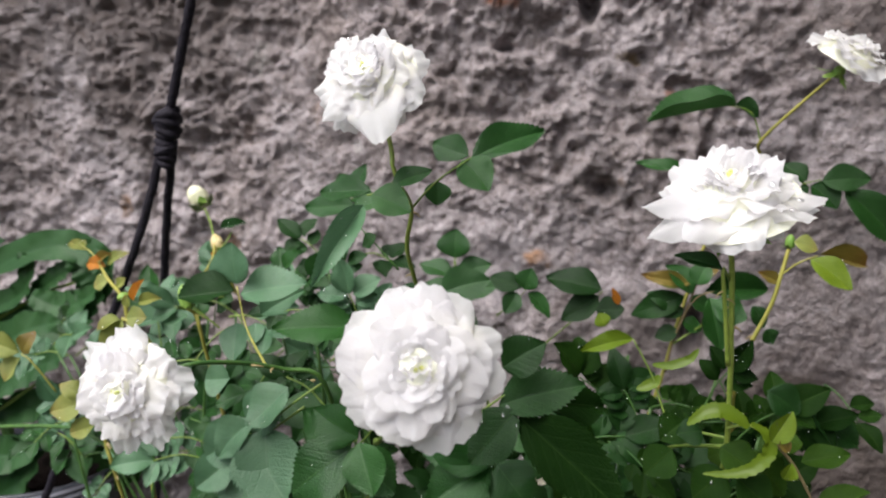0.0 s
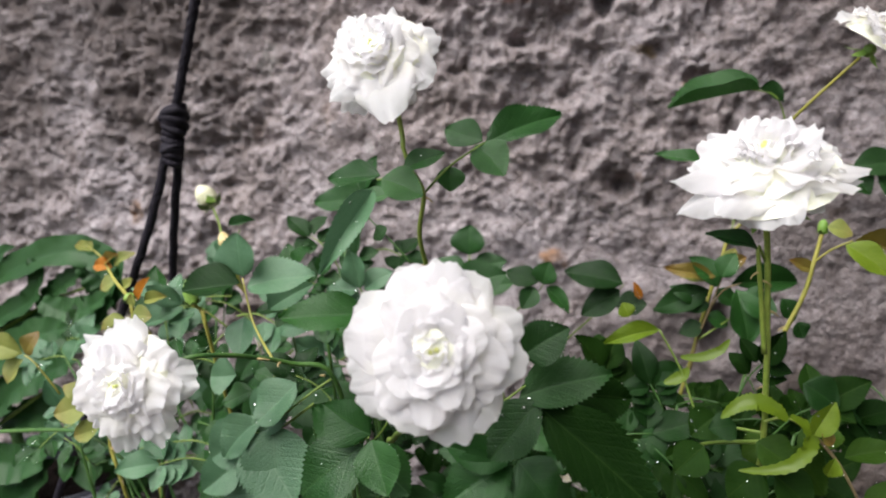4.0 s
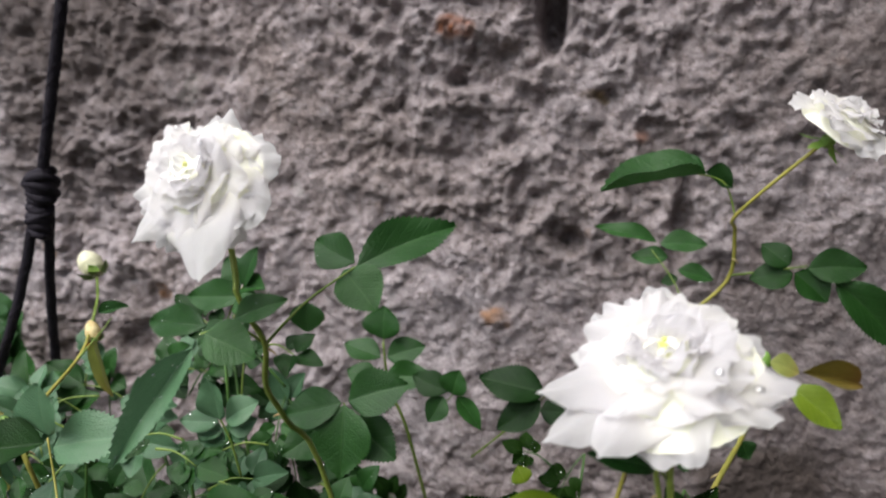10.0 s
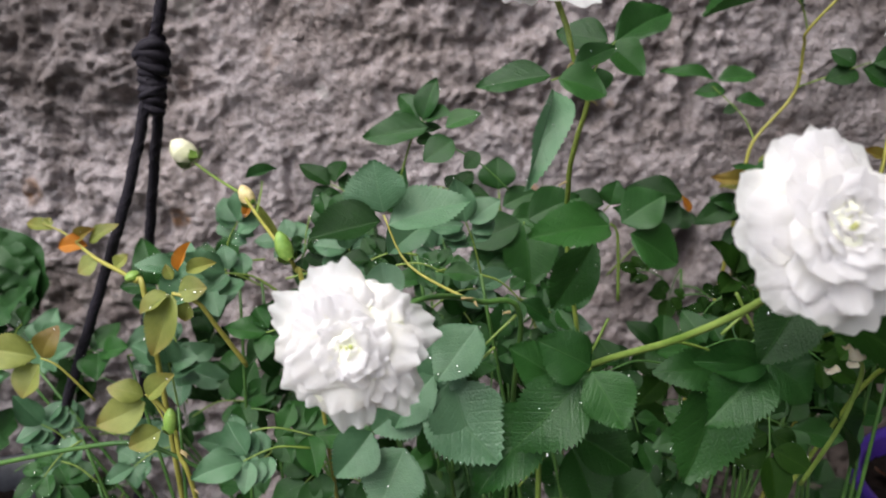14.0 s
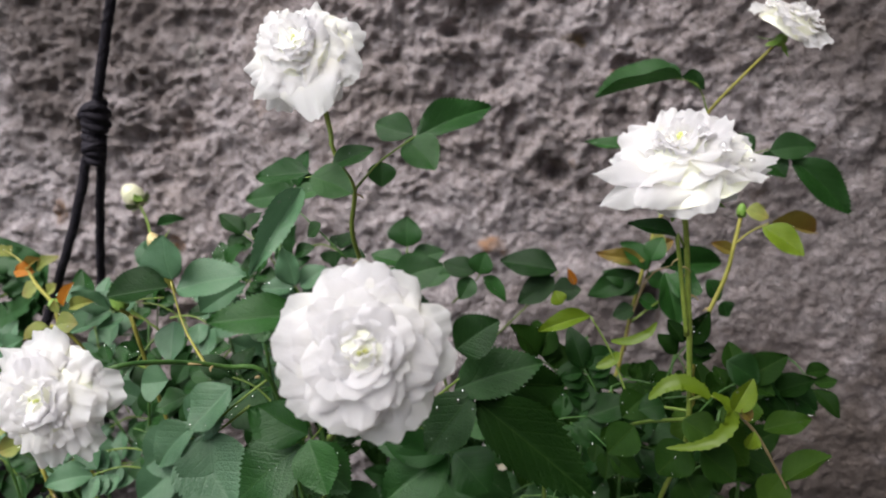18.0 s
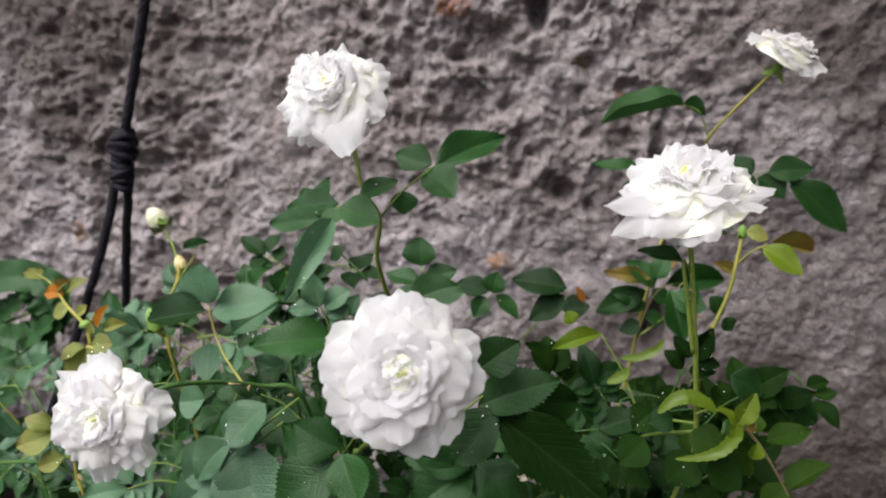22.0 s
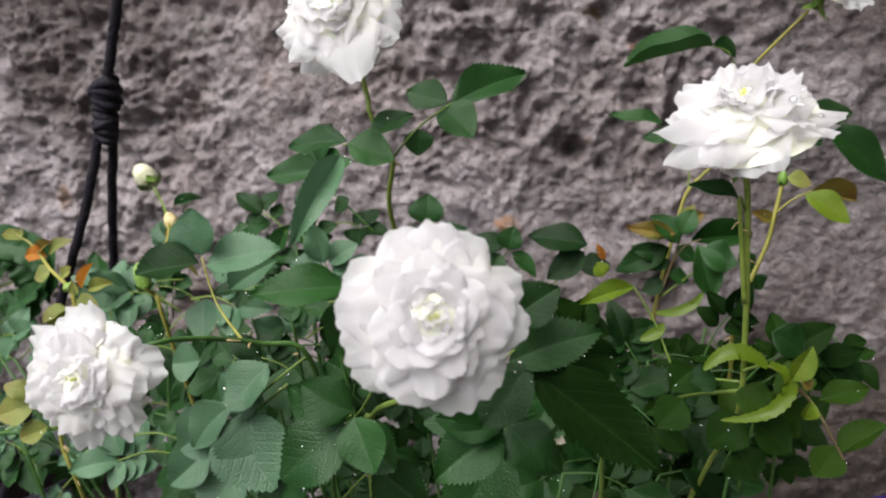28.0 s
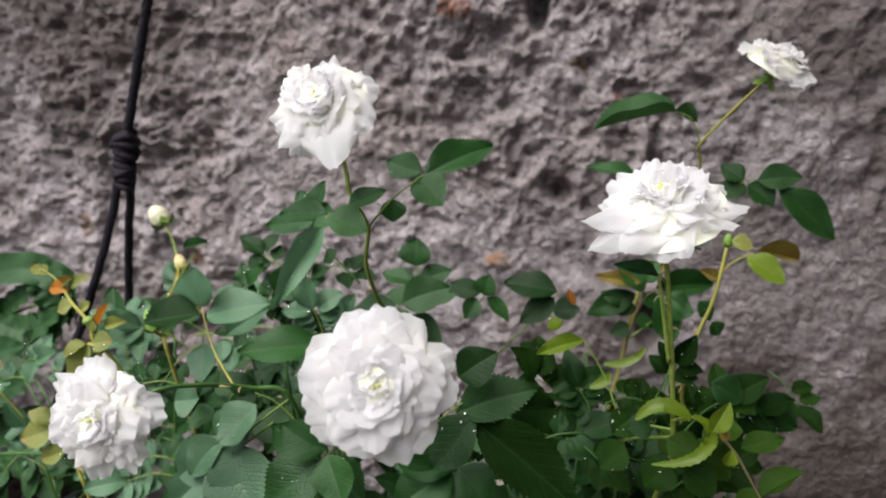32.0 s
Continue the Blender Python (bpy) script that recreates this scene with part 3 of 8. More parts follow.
def cord(root, pts, r, name):
    """A braided cord: a core with strands wound round it."""
    bm = bmesh.new()
    loc = rel(root, pts)
    tube(bm, loc, (r * 0.86, r * 0.86), 10)
    ob = part(name, bm, CORD, root)
    line = []
    n = len(loc)
    for k in range(n - 1):
        p0, p1, p2, p3 = loc[max(k - 1, 0)], loc[k], loc[k + 1], loc[min(k + 2, n - 1)]
        steps = max(4, int((p2 - p1).length / 0.0016))
        for s in range(steps):
            t = s / steps
            line.append(0.5 * (2 * p1 + (p2 - p0) * t + (2 * p0 - 5 * p1 + 4 * p2 - p3) * t * t + (3 * p1 - p0 - 3 * p2 + p3) * t ** 3))
    line.append(loc[-1])
    for turn in range(4):
        sb = bmesh.new()
        rings = []
        for k, p in enumerate(line):
            d = (line[min(k + 1, len(line) - 1)] - line[max(k - 1, 0)]).normalized()
            a = d.cross(Vector((0.3, -0.9, 0.3))).normalized()
            b = d.cross(a)
            g = (k * 0.42 + turn * math.pi) * (1 if turn % 2 else -1)
            if turn > 1:
                g += math.pi / 2
            c = p + (a * math.cos(g) + b * math.sin(g)) * r * 0.70
            rings.append([sb.verts.new(c + r * 0.30 * (a * math.cos(q) + b * math.sin(q))) for q in (0, 1.57, 3.14, 4.71)])
        for r0, r1 in zip(rings, rings[1:]):
            for j in range(4):
                sb.faces.new((r0[j], r0[(j + 1) % 4], r1[(j + 1) % 4], r1[j]))
        part("strand", sb, CORD, ob)
    return ob


def knot(root, centre, size, seed, turns=4):
    """A round hitch: turns of cord lying side by side round the standing part."""
    c = Vector(centre) - BASE[root.name]
    bm = bmesh.new()
    bmesh.ops.create_uvsphere(bm, u_segments=14, v_segments=10, radius=size)
    for w in bm.verts:
        w.co = Vector((w.co.x * 0.9, w.co.y * 0.9, w.co.z * turns / 4)) + c
    ob = part("knot", bm, CORD, root)
    mid = (turns - 1) / 2
    for k in range(turns):
        sb = bmesh.new()
        z = (k - mid) * size * 0.42
        rr = size * (0.78 - 0.24 * abs(k - mid) / mid)
        tilt = 0.45 * (1 if k % 2 else -1)
        ring = []
        for j in range(17):
            g = 2 * math.pi * j / 16
            wob = 1 + 0.08 * math.sin(3 * g + k + seed)
            ring.append(c + Vector((rr * wob * math.cos(g), rr * wob * math.sin(g), z + rr * tilt * math.cos(g + 2 * k))))
        tube(sb, ring, (size * 0.31, size * 0.31), 9, 0.4)
        part("cord_turn", sb, CORD, ob)
    return ob


def lathe(bm, profile, sides=48, centre=(0, 0, 0)):
    rings = []
    c = Vector(centre)
    for r, z in profile:
        rings.append([bm.verts.new(c + Vector((r * math.cos(2 * math.pi * j / sides), r * math.sin(2 * math.pi * j / sides), z))) for j in range(sides)])
    for r0, r1 in zip(rings, rings[1:]):
        for j in range(sides):
            bm.faces.new((r0[j], r0[(j + 1) % sides], r1[(j + 1) % sides], r1[j]))
    return rings


def soil_disc(centre, r, root):
    bm = bmesh.new()
    bmesh.ops.create_circle(bm, cap_ends=True, cap_tris=False, segments=40, radius=r)
    bmesh.ops.poke(bm, faces=bm.faces[:])
    bmesh.ops.subdivide_edges(bm, edges=bm.edges[:], cuts=5, use_grid_fill=True)
    for w in bm.verts:
        w.co = w.co + Vector(centre)
        w.co.z += 0.006 * noise.noise(w.co * 60) + 0.004 * noise.noise(w.co * 160)
    return part("soil", bm, SOIL, root)


def hanging_pot(rim, r, deep):
    x, y, z = rim
    ob = thing("hanging_pot", (x, y, z - deep), "dark plastic flower pot with white bands in a cord hanger", "flower pot")
    bm = bmesh.new()
    lathe(bm, [(0.0, 0), (r * 0.72, 0), (r * 0.76, 0.004), (r * 0.96, deep - 0.022), (r * 1.03, deep - 0.02), (r * 1.04, deep - 0.002),
               (r * 1.02, deep), (r * 0.98, deep - 0.001), (r * 0.93, deep - 0.03), (r * 0.9, deep - 0.05)])
    part("body", bm, PLANTER, ob)
    for k in range(3):
        bb = bmesh.new()
        h = deep - 0.0035 - 0.0065 * k
        lathe(bb, [(r * 1.041, h), (r * 1.047, h - 0.001), (r * 1.047, h - 0.003), (r * 1.039, h - 0.004)])
        part("white_band", bb, WHITE_BAND, ob)
    soil_disc((0, 0, deep - 0.03), r * 0.93, ob)


def dry_leaf(centre, size, turn, mat, label):
    """A dry curled leaf lying on the soil."""
    bm = bmesh.new()
    rows = []
    for j in range(13):
        v = j / 12
        w = 0.42 * math.sin(math.pi * min(0.02 + v * 0.98, 1)) ** 0.7 * (1 - 0.35 * v)
        rows.append([bm.verts.new((u * w, v - 0.5, 0.30 * u * u * w * 2 + 0.14 * math.sin(math.pi * v) + 0.03 * math.sin(7 * v + 3 * u))) for u in (-1, -0.6, -0.2, 0.2, 0.6, 1)])
    for r0, r1 in zip(rows, rows[1:]):
        for i in range(5):
            bm.faces.new((r0[i], r0[i + 1], r1[i + 1], r1[i]))
    bmesh.ops.solidify(bm, geom=bm.faces[:], thickness=0.02)
    ob = new("dry_leaf", mesh_of("dry_leaf", bm, mat))
    ob.matrix_world = pose(*centre, *turn) @ Matrix.Diagonal((size, size, size, 1))
    return tagged(ob, label, "dry leaf")


def purple_pot(rim, r):
    x, y, z = rim
    deep = z - FLOOR
    ob = thing("flower_pot", (x, y, FLOOR), "purple plastic flower pot with dark soil beside the wall", "flower pot")
    bm = bmesh.new()
    lathe(bm, [(0.0, 0), (r * 0.70, 0), (r * 0.73, 0.004), (r * 0.93, deep - 0.034), (r * 0.99, deep - 0.032), (r * 1.0, deep - 0.003),
               (r * 0.985, deep), (r * 0.945, deep - 0.001), (r * 0.93, deep - 0.006), (r * 0.90, deep - 0.05), (r * 0.88, deep - 0.07)], 72)
    part("body", bm, PURPLE, ob)
    soil_disc((0, 0, deep - 0.020), r * 0.92, ob)
    dry_leaf((x - 0.076, y + 0.050, z - 0.016), 0.050, (28, 20, 150), DRY, "glossy brown curled dry leaf lying on soil")
    dry_leaf((x - 0.010, y + 0.095, z - 0.014), 0.055, (-20, 30, 60), DRY, "brown curled dry leaf by the pot wall")


def lobe(parent, pts, half):
    """One long lobe of a broad leaf, with a raised rib and a wavy edge."""
    b = BASE[parent.name]
    p = [Vector(q) - b for q in pts]
    bm = bmesh.new()
    rows, n = [], 30
    for k in range(n + 1):
        s = k / n * (len(p) - 1)
        i = min(int(s), len(p) - 2)
        q0, q1, q2, q3 = p[max(i - 1, 0)], p[i], p[i + 1], p[min(i + 2, len(p) - 1)]
        t = s - i
        c = 0.5 * (2 * q1 + (q2 - q0) * t + (2 * q0 - 5 * q1 + 4 * q2 - q3) * t * t + (3 * q1 - q0 - 3 * q2 + q3) * t ** 3)
        d = (q2 - q1).normalized()
        side = d.cross(Vector((0, -0.85, 0.5))).normalized()
        up = side.cross(d)
        w = half * min(1, 0.35 + 2.2 * k / n) * (1 - (k / n) ** 5) + 0.0006
        rows.append([bm.verts.new(c + side * w * u + up * (0.30 * w * abs(u) + 0.16 * half * math.sin(k * 1.5 - 3 * abs(u)) * abs(u)))
                     for u in (-1, -0.7, -0.4, -0.12, 0, 0.12, 0.4, 0.7, 1)])
    for r0, r1 in zip(rows, rows[1:]):
        for j in range(8):
            bm.faces.new((r0[j], r0[j + 1], r1[j + 1], r1[j]))
    part("lobe", bm, LEAF_BROAD, parent)


def withered(root, pts, at):
    """A spent bloom: a few dry pale petals hanging from a thin stalk."""
    stem(root, pts, 0.0009, 0.0007, STEM, "spent_stalk")
    c = Vector(at) - BASE[root.name]
    bm = bmesh.new()
    tube(bm, [c + Vector((0.004, 0, 0.008)), c + Vector((0.003, 0, 0.004)), c + Vector((0.004, 0, 0))], (0.0012, 0.0026), 8)
    head = part("spent_bloom", bm, DRY_PALE, root, "withered bloom with a few cream petals")
    for dx, dz, size, turn in ((-0.003, -0.004, 0.0042, 200), (0.007, 0.002, 0.0040, 150), (0.001, 0.004, 0.0036, 180), (0.004, -0.003, 0.0032, 230)):
        ob = new("petal", DRY_PETAL)
        ob.parent = head
        ob.matrix_basis = Matrix.Translation(c + Vector((dx, 0, dz + size * 0.5))) @ pose(0, 0, 0, 75, turn, 0) @ Matrix.Diagonal((size, size, size, 1))


DRY_PETAL = petal_mesh(51, 0.8, 1.4, 0.12)
DRY_PETAL.materials[0] = DRY_PALE


# ---- setting ----
def value_noise(x, z, scale, seed):
    """Smooth noise between -1 and 1 over arrays."""
    rng = np.random.RandomState(seed)
    grid = rng.uniform(-1, 1, (256, 256))
    u, v = x * scale + 57.3, z * scale + 91.7
    i, j = np.floor(u).astype(int), np.floor(v).astype(int)
    a, b = u - i, v - j
    a, b = a * a * a * (a * (a * 6 - 15) + 10), b * b * b * (b * (b * 6 - 15) + 10)
    i, j = i % 256, j % 256
    i1, j1 = (i + 1) % 256, (j + 1) % 256
    return (grid[i, j] * (1 - a) + grid[i1, j] * a) * (1 - b) + (grid[i, j1] * (1 - a) + grid[i1, j1] * a) * b


def cell_noise(x, z, scale, seed):
    """Distance to the nearest of scattered points, in cells."""
    rng = np.random.RandomState(seed)
    ox, oz = rng.uniform(0, 1, (256, 256)), rng.uniform(0, 1, (256, 256))
    u, v = x * scale + 31.1, z * scale + 77.7
    i, j = np.floor(u).astype(int), np.floor(v).astype(int)
    best = np.full(u.shape, 9.0)
    for di in (-1, 0, 1):
        for dj in (-1, 0, 1):
            p, q = (i + di) % 256, (j + dj) % 256
            best = np.minimum(best, (i + di + ox[p, q] - u) ** 2 + (j + dj + oz[p, q] - v) ** 2)
    return np.sqrt(best)


def spot(x, z, cx, cz, rx, rz, hard=2.0):
    return np.exp(-(((x - cx) / rx) ** 2 + ((z - cz) / rz) ** 2) ** hard)


def wall_relief(x, z):
    wx = x + 0.005 * value_noise(x, z, 30, 1) + 0.002 * value_noise(x, z, 90, 14)
    wz = z + 0.005 * value_noise(x, z, 30, 2) + 0.002 * value_noise(x, z, 90, 15)
    calm = np.clip((x - 0.02) * 4, 0, 1) * np.clip((0.06 - z) * 8, 0, 1)
    rough = np.clip(0.9 + 0.55 * value_noise(x, z, 6, 3) - 0.35 * calm, 0.35, 1.5)
    h = 0.010 * value_noise(x, z, 4, 4) + 0.008 * value_noise(wx, wz, 14, 5)
    h += rough * 0.0085 * value_noise(wx, wz * 1.1, 34, 6)
    h += rough * 0.0060 * value_noise(wx, wz, 62, 7)
    h += rough * 0.0042 * (np.abs(value_noise(wx, wz, 118, 13)) - 0.3)
    h += rough * 0.0045 * value_noise(wx, wz, 140, 8)
    h += rough * 0.0034 * (np.abs(value_noise(wx, wz, 235, 11)) - 0.3)
    h += 0.0020 * value_noise(x, z, 430, 17)
    h += rough * 0.0045 * np.clip(0.5 - cell_noise(wx, wz, 74, 9), -0.2, 0.5)
    h += rough * 0.0034 * np.clip(0.5 - cell_noise(wx, wz, 160, 10), -0.2, 0.5)
    h *= 0.74
    h -= rough * 0.021 * np.clip(value_noise(wx, wz, 24, 12) - 0.50, 0, 1)
    h -= rough * 0.014 * np.clip(value_noise(wx, wz, 60, 16) - 0.46, 0, 1)
    h -= rough * 0.005 * np.clip(value_noise(wx, wz, 150, 18) - 0.48, 0, 1)
    return h


def build_wall():
    x0, x1, z0, z1, step = -0.95, 0.62, -0.50, 0.46, 0.0020
    xs, zs = np.arange(x0, x1 + 1e-9, step), np.arange(z0, z1 + 1e-9, step)
    gx, gz = np.meshgrid(xs, zs)
    h = wall_relief(gx, gz)
    # slots, crevices and pits in the plaster
    h -= 0.060 * spot(gx, gz, 0.028, 0.188, 0.011, 0.034, 3.0)
    h -= 0.018 * spot(gx, gz, -0.048, 0.132, 0.008, 0.007)
    h -= 0.030 * spot(gx, gz, 0.140, 0.020, 0.008, 0.030)
    h -= 0.026 * spot(gx, gz, 0.055, 0.002, 0.011, 0.010)
    h -= 0.045 * spot(gx, gz, 0.143, -0.130, 0.011, 0.022)
    h -= 0.010 * spot(gx, gz, -0.225, -0.045, 0.004, 0.020)
    h += 0.008 * spot(gx, gz, -0.049, 0.172, 0.017, 0.010, 3.0)
    h += 0.006 * spot(gx, gz, -0.006, -0.065, 0.012, 0.008)
    h *= np.clip(np.minimum.reduce([(gx - x0), (x1 - gx), (gz - z0), (z1 - gz)]) / 0.02, 0, 1)
    ny, nx = gx.shape
    co = np.stack([gx, -h, gz], -1).reshape(-1, 3)
    k = np.arange(ny * nx).reshape(ny, nx)
    quads = np.stack([k[:-1, :-1], k[:-1, 1:], k[1:, 1:], k[1:, :-1]], -1).reshape(-1, 4)
    me = bpy.data.meshes.new("wall_back")
    me.vertices.add(len(co))
    me.vertices.foreach_set("co", co.ravel())
    me.loops.add(quads.size)
    me.loops.foreach_set("vertex_index", quads.ravel())
    me.polygons.add(len(quads))
    me.polygons.foreach_set("loop_start", np.arange(0, quads.size, 4))
    me.polygons.foreach_set("use_smooth", np.ones(len(quads), bool))
    me.update(calc_edges=True)
    me.validate()
    # bits of brick and lime that show through, as stains with a shape of their own
    tint = me.color_attributes.new("patch", "FLOAT_COLOR", "POINT")
    rgba = np.zeros((len(co), 4))
    px_, pz_ = co[:, 0], co[:, 2]
    wob = 0.004 * value_noise(px_, pz_, 90, 20)
    for cx, cz, rx, rz, col in PATCHES:
        s = spot(px_ + wob, pz_ - wob, cx, cz, rx, rz, 3.0)
        s = s * np.clip(0.75 + 0.6 * value_noise(px_, pz_, 200, 21), 0, 1)
        on = s > rgba[:, 3]
        rgba[on, :3], rgba[on, 3] = col, s[on]
    # dark stains, ragged, with shade of the wall's edges painted into them
    for cx, cz, rx, rz, most in STAIN_SHADE:
        s = spot(px_, pz_, cx, cz, rx, rz, 1.2)
        ragged = 0.5 + 0.9 * value_noise(px_, pz_, 16, 22) + 0.8 * value_noise(px_, pz_, 45, 23) + 0.5 * value_noise(px_, pz_, 130, 24)
        s = most * np.clip(s * 1.6 - 0.6 + 0.55 * ragged * s, 0, 1)
        on = s > rgba[:, 3]
        rgba[on, :3], rgba[on, 3] = (0.120, 0.098, 0.090), s[on]
    tint.data.foreach_set("color", rgba.ravel())
    me.materials.append(WALL)
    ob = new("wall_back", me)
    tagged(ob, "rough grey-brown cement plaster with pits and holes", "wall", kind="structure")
    # the plain wall round the rough stretch, 0.2 m thick
    bm = bmesh.new()
    for ax, bx, az, bz in ((-6, x0, FLOOR, 3), (x1, 6, FLOOR, 3), (x0, x1, z1, 3), (x0, x1, FLOOR, z0)):
        vs = [bm.verts.new((x, y, z)) for y in (0, 0.2) for x, z in ((ax, az), (bx, az), (bx, bz), (ax, bz))]
        for q in ((0, 1, 2, 3), (7, 6, 5, 4), (0, 4, 5, 1), (1, 5, 6, 2), (2, 6, 7, 3), (3, 7, 4, 0)):
            bm.faces.new([vs[i] for i in q])
    me = mesh_of("wall_surround", bm, WALL, False)
    me.color_attributes.new("patch", "FLOAT_COLOR", "POINT").data.foreach_set("color", np.zeros(4 * len(me.vertices)))
    rest = new("wall_surround", me)
    tagged(rest, "plain continuation of the grey cement wall", "wall", kind="structure")


def slab(name, lo, hi, label, category):
    bm = bmesh.new()
    bmesh.ops.create_cube(bm, size=1.0)
    for v in bm.verts:
        v.co = Vector([lo[k] + (v.co[k] + 0.5) * (hi[k] - lo[k]) for k in range(3)])
    bmesh.ops.bevel(bm, geom=bm.edges[:], offset=0.01, segments=2, affect="EDGES")
    tagged(new(name, mesh_of(name, bm, SHADE_CEMENT, False)), label, category, kind="structure")


WALL = wall_material()
PATCHES = [
    (-0.049, 0.172, 0.017, 0.010, (0.30, 0.12, 0.06)), (0.103, 0.092, 0.006, 0.006, (0.34, 0.20, 0.16)),
    (-0.189, 0.034, 0.004, 0.006, (0.55, 0.53, 0.52)), (-0.006, -0.065, 0.012, 0.008, (0.46, 0.27, 0.17)),
    (-0.456, -0.041, 0.010, 0.012, (0.26, 0.14, 0.07)), (0.066, 0.121, 0.010, 0.005, (0.27, 0.19, 0.11)),
    (-0.33, -0.07, 0.010, 0.008, (0.30, 0.17, 0.10)), (-0.30, 0.12, 0.012, 0.020, (0.28, 0.26, 0.25)),
]
# dark mottles; most also paint shade at lower right and upper corners
STAIN_SHADE = [(-0.62, 0.16, 0.15, 0.22, 0.75), (0.27, -0.36, 0.28, 0.16, 1.0), (0.36, 0.14, 0.12, 0.17, 0.8), (0.38, -0.24, 0.16, 0.18, 0.9), (0.24, -0.24, 0.13, 0.12, 1.0), (0.34, -0.29, 0.22, 0.15, 1.0), (-0.44, 0.17, 0.17, 0.19, 0.75), (0.02, 0.23, 0.05, 0.05, 0.2), (0.20, 0.12, 0.05, 0.05, 0.2), (0.12, -0.14, 0.06, 0.07, 0.5), (0.31, -0.04, 0.15, 0.15, 0.45), (0.27, 0.13, 0.09, 0.08, 0.35)]
FLOOR = -0.62
build_wall()
# added wall out of view: blocks sky light from the right
slab("shade_wall", (0.52, -1.9, FLOOR), (0.70, -0.002, 1.5), "added unseen dark side wall that shades the right", "wall")
# added slab overhead, unseen: its edge makes light fall off rightwards
slab("shade_roof", (0.20, -3.0, 1.502), (3.0, -0.002, 1.62), "added unseen slab overhead that shades the right side", "roof")
bm = bmesh.new()
bmesh.ops.create_grid(bm, x_segments=80, y_segments=80, size=1.0)
for v in bm.verts:
    v.co = Vector((v.co.x * 40 * abs(v.co.x), v.co.y * 40 * abs(v.co.y) - 1.0, FLOOR))
    v.co.z += 0.012 * noise.noise(v.co * 3)
tagged(new("ground", mesh_of("ground", bm, EARTH)), "bare brown earth at the foot of the wall", "ground", kind="structure")

# ---- rose with the front bloom ----
front_rose = thing("flowering_rose_stem", (-0.0300, -0.3000, -0.6200), "white rose in full bloom facing forward over dark leaves", "rose", "white roses in front of the wall")
stem(front_rose, [(-0.0300, -0.3000, -0.6200), (-0.0500, -0.3100, -0.3500), (-0.0560, -0.3350, -0.1300), (-0.0460, -0.3650, -0.0900), (-0.0210, -0.4050, -0.0630), (-0.0050, -0.4250, -0.0450), (-0.0051, -0.4446, -0.0265)], 0.0014, 0.0011, STEM, thorns=5)
bloom(front_rose, (-0.0064, -0.4546, -0.0199), (0.1980, -0.9292, 0.3039), 0.0250, "round double white rose bloom, ruffled petals", 3, dome=0.36, droop=0.08, loose=1.0, heart=11, rings=((1.0, 11), (0.91, 10), (0.77, 9), (0.61, 8), (0.47, 6), (0.36, 6)))
fl = leaf(front_rose, [(-0.0385, -0.3950, -0.0525), (-0.0401, -0.4000, -0.0303), (-0.0431, -0.4030, -0.0255)], STEM, 0.0006)
leaflet(fl, (-0.0431, -0.4030, -0.0255), (-0.0707, -0.4180, -0.0247), 0.0155, LEAF_MID, shape=0)
leaflet(fl, (-0.0447, -0.3900, -0.0334), (-0.0576, -0.3800, -0.0593), 0.0156, LEAF_DARK)
leaflet(fl, (-0.0364, -0.3920, -0.0271), (-0.0210, -0.3880, -0.0195), 0.0150, LEAF_MID, shape=0)
leaflet(fl, (-0.0332, -0.3920, -0.0310), (-0.0160, -0.3880, -0.0430), 0.0155, LEAF_MID, shape=0)
fl = leaf(front_rose, [(-0.0060, -0.4000, -0.0645), (0.0048, -0.4000, -0.0547), (0.0130, -0.4020, -0.0467)], STEM, 0.0006)
leaflet(fl, (0.0123, -0.408, -0.0344), (0.0268, -0.409, -0.0235), 0.0150, LEAF_DARK, shape=0)
leaflet(fl, (0.0109, -0.402, -0.0509), (0.0413, -0.398, -0.0405), 0.0180, LEAF_DARK, shape=0)
leaflet(fl, (0.0178, -0.4050, -0.0508), (0.0022, -0.4100, -0.0710), 0.0187, LEAF_DARK)
leaflet(fl, (0.0189, -0.4050, -0.0529), (0.0582, -0.4170, -0.0785), 0.0222, LEAF_DEEP_SHADE, face=(0.1, -0.7, 0.7), shape=0)
leaflet(fl, (0.0279, -0.3900, -0.0527), (0.0502, -0.3800, -0.0552), 0.0174, LEAF_DEEP_SHADE)
fl = leaf(front_rose, [(-0.0017, -0.4000, -0.0506), (0.0060, -0.4000, -0.0660), (0.0104, -0.4000, -0.0753)], STEM, 0.0006)
leaflet(fl, (0.0111, -0.4000, -0.0752), (0.0239, -0.4050, -0.0867), 0.0187, LEAF_MID)
leaflet(fl, (0.0093, -0.4000, -0.0761), (-0.0135, -0.4100, -0.0910), 0.0204, LEAF_MID)
leaflet(fl, (0.0093, -0.4000, -0.0754), (-0.0144, -0.4000, -0.0732), 0.0134, LEAF_MID)
fl = leaf(front_rose, [(-0.0720, -0.3850, -0.1015), (-0.0573, -0.3900, -0.0849), (-0.0468, -0.3920, -0.0770)], STEM, 0.0006)
leaflet(fl, (-0.0464, -0.3920, -0.0763), (-0.0651, -0.3950, -0.0648), 0.0185, LEAF_MID, shape=0)
leaflet(fl, (-0.0464, -0.3920, -0.0782), (-0.0374, -0.4000, -0.0957), 0.0189, LEAF_MID, shape=0)
leaflet(fl, (-0.0498, -0.3920, -0.0809), (-0.0747, -0.4000, -0.1010), 0.0246, LEAF_MID)
fl = leaf(front_rose, [(-0.0168, -0.3850, -0.0711), (-0.0007, -0.3800, -0.0779), (0.0064, -0.3750, -0.0878)], STEM, 0.0006)
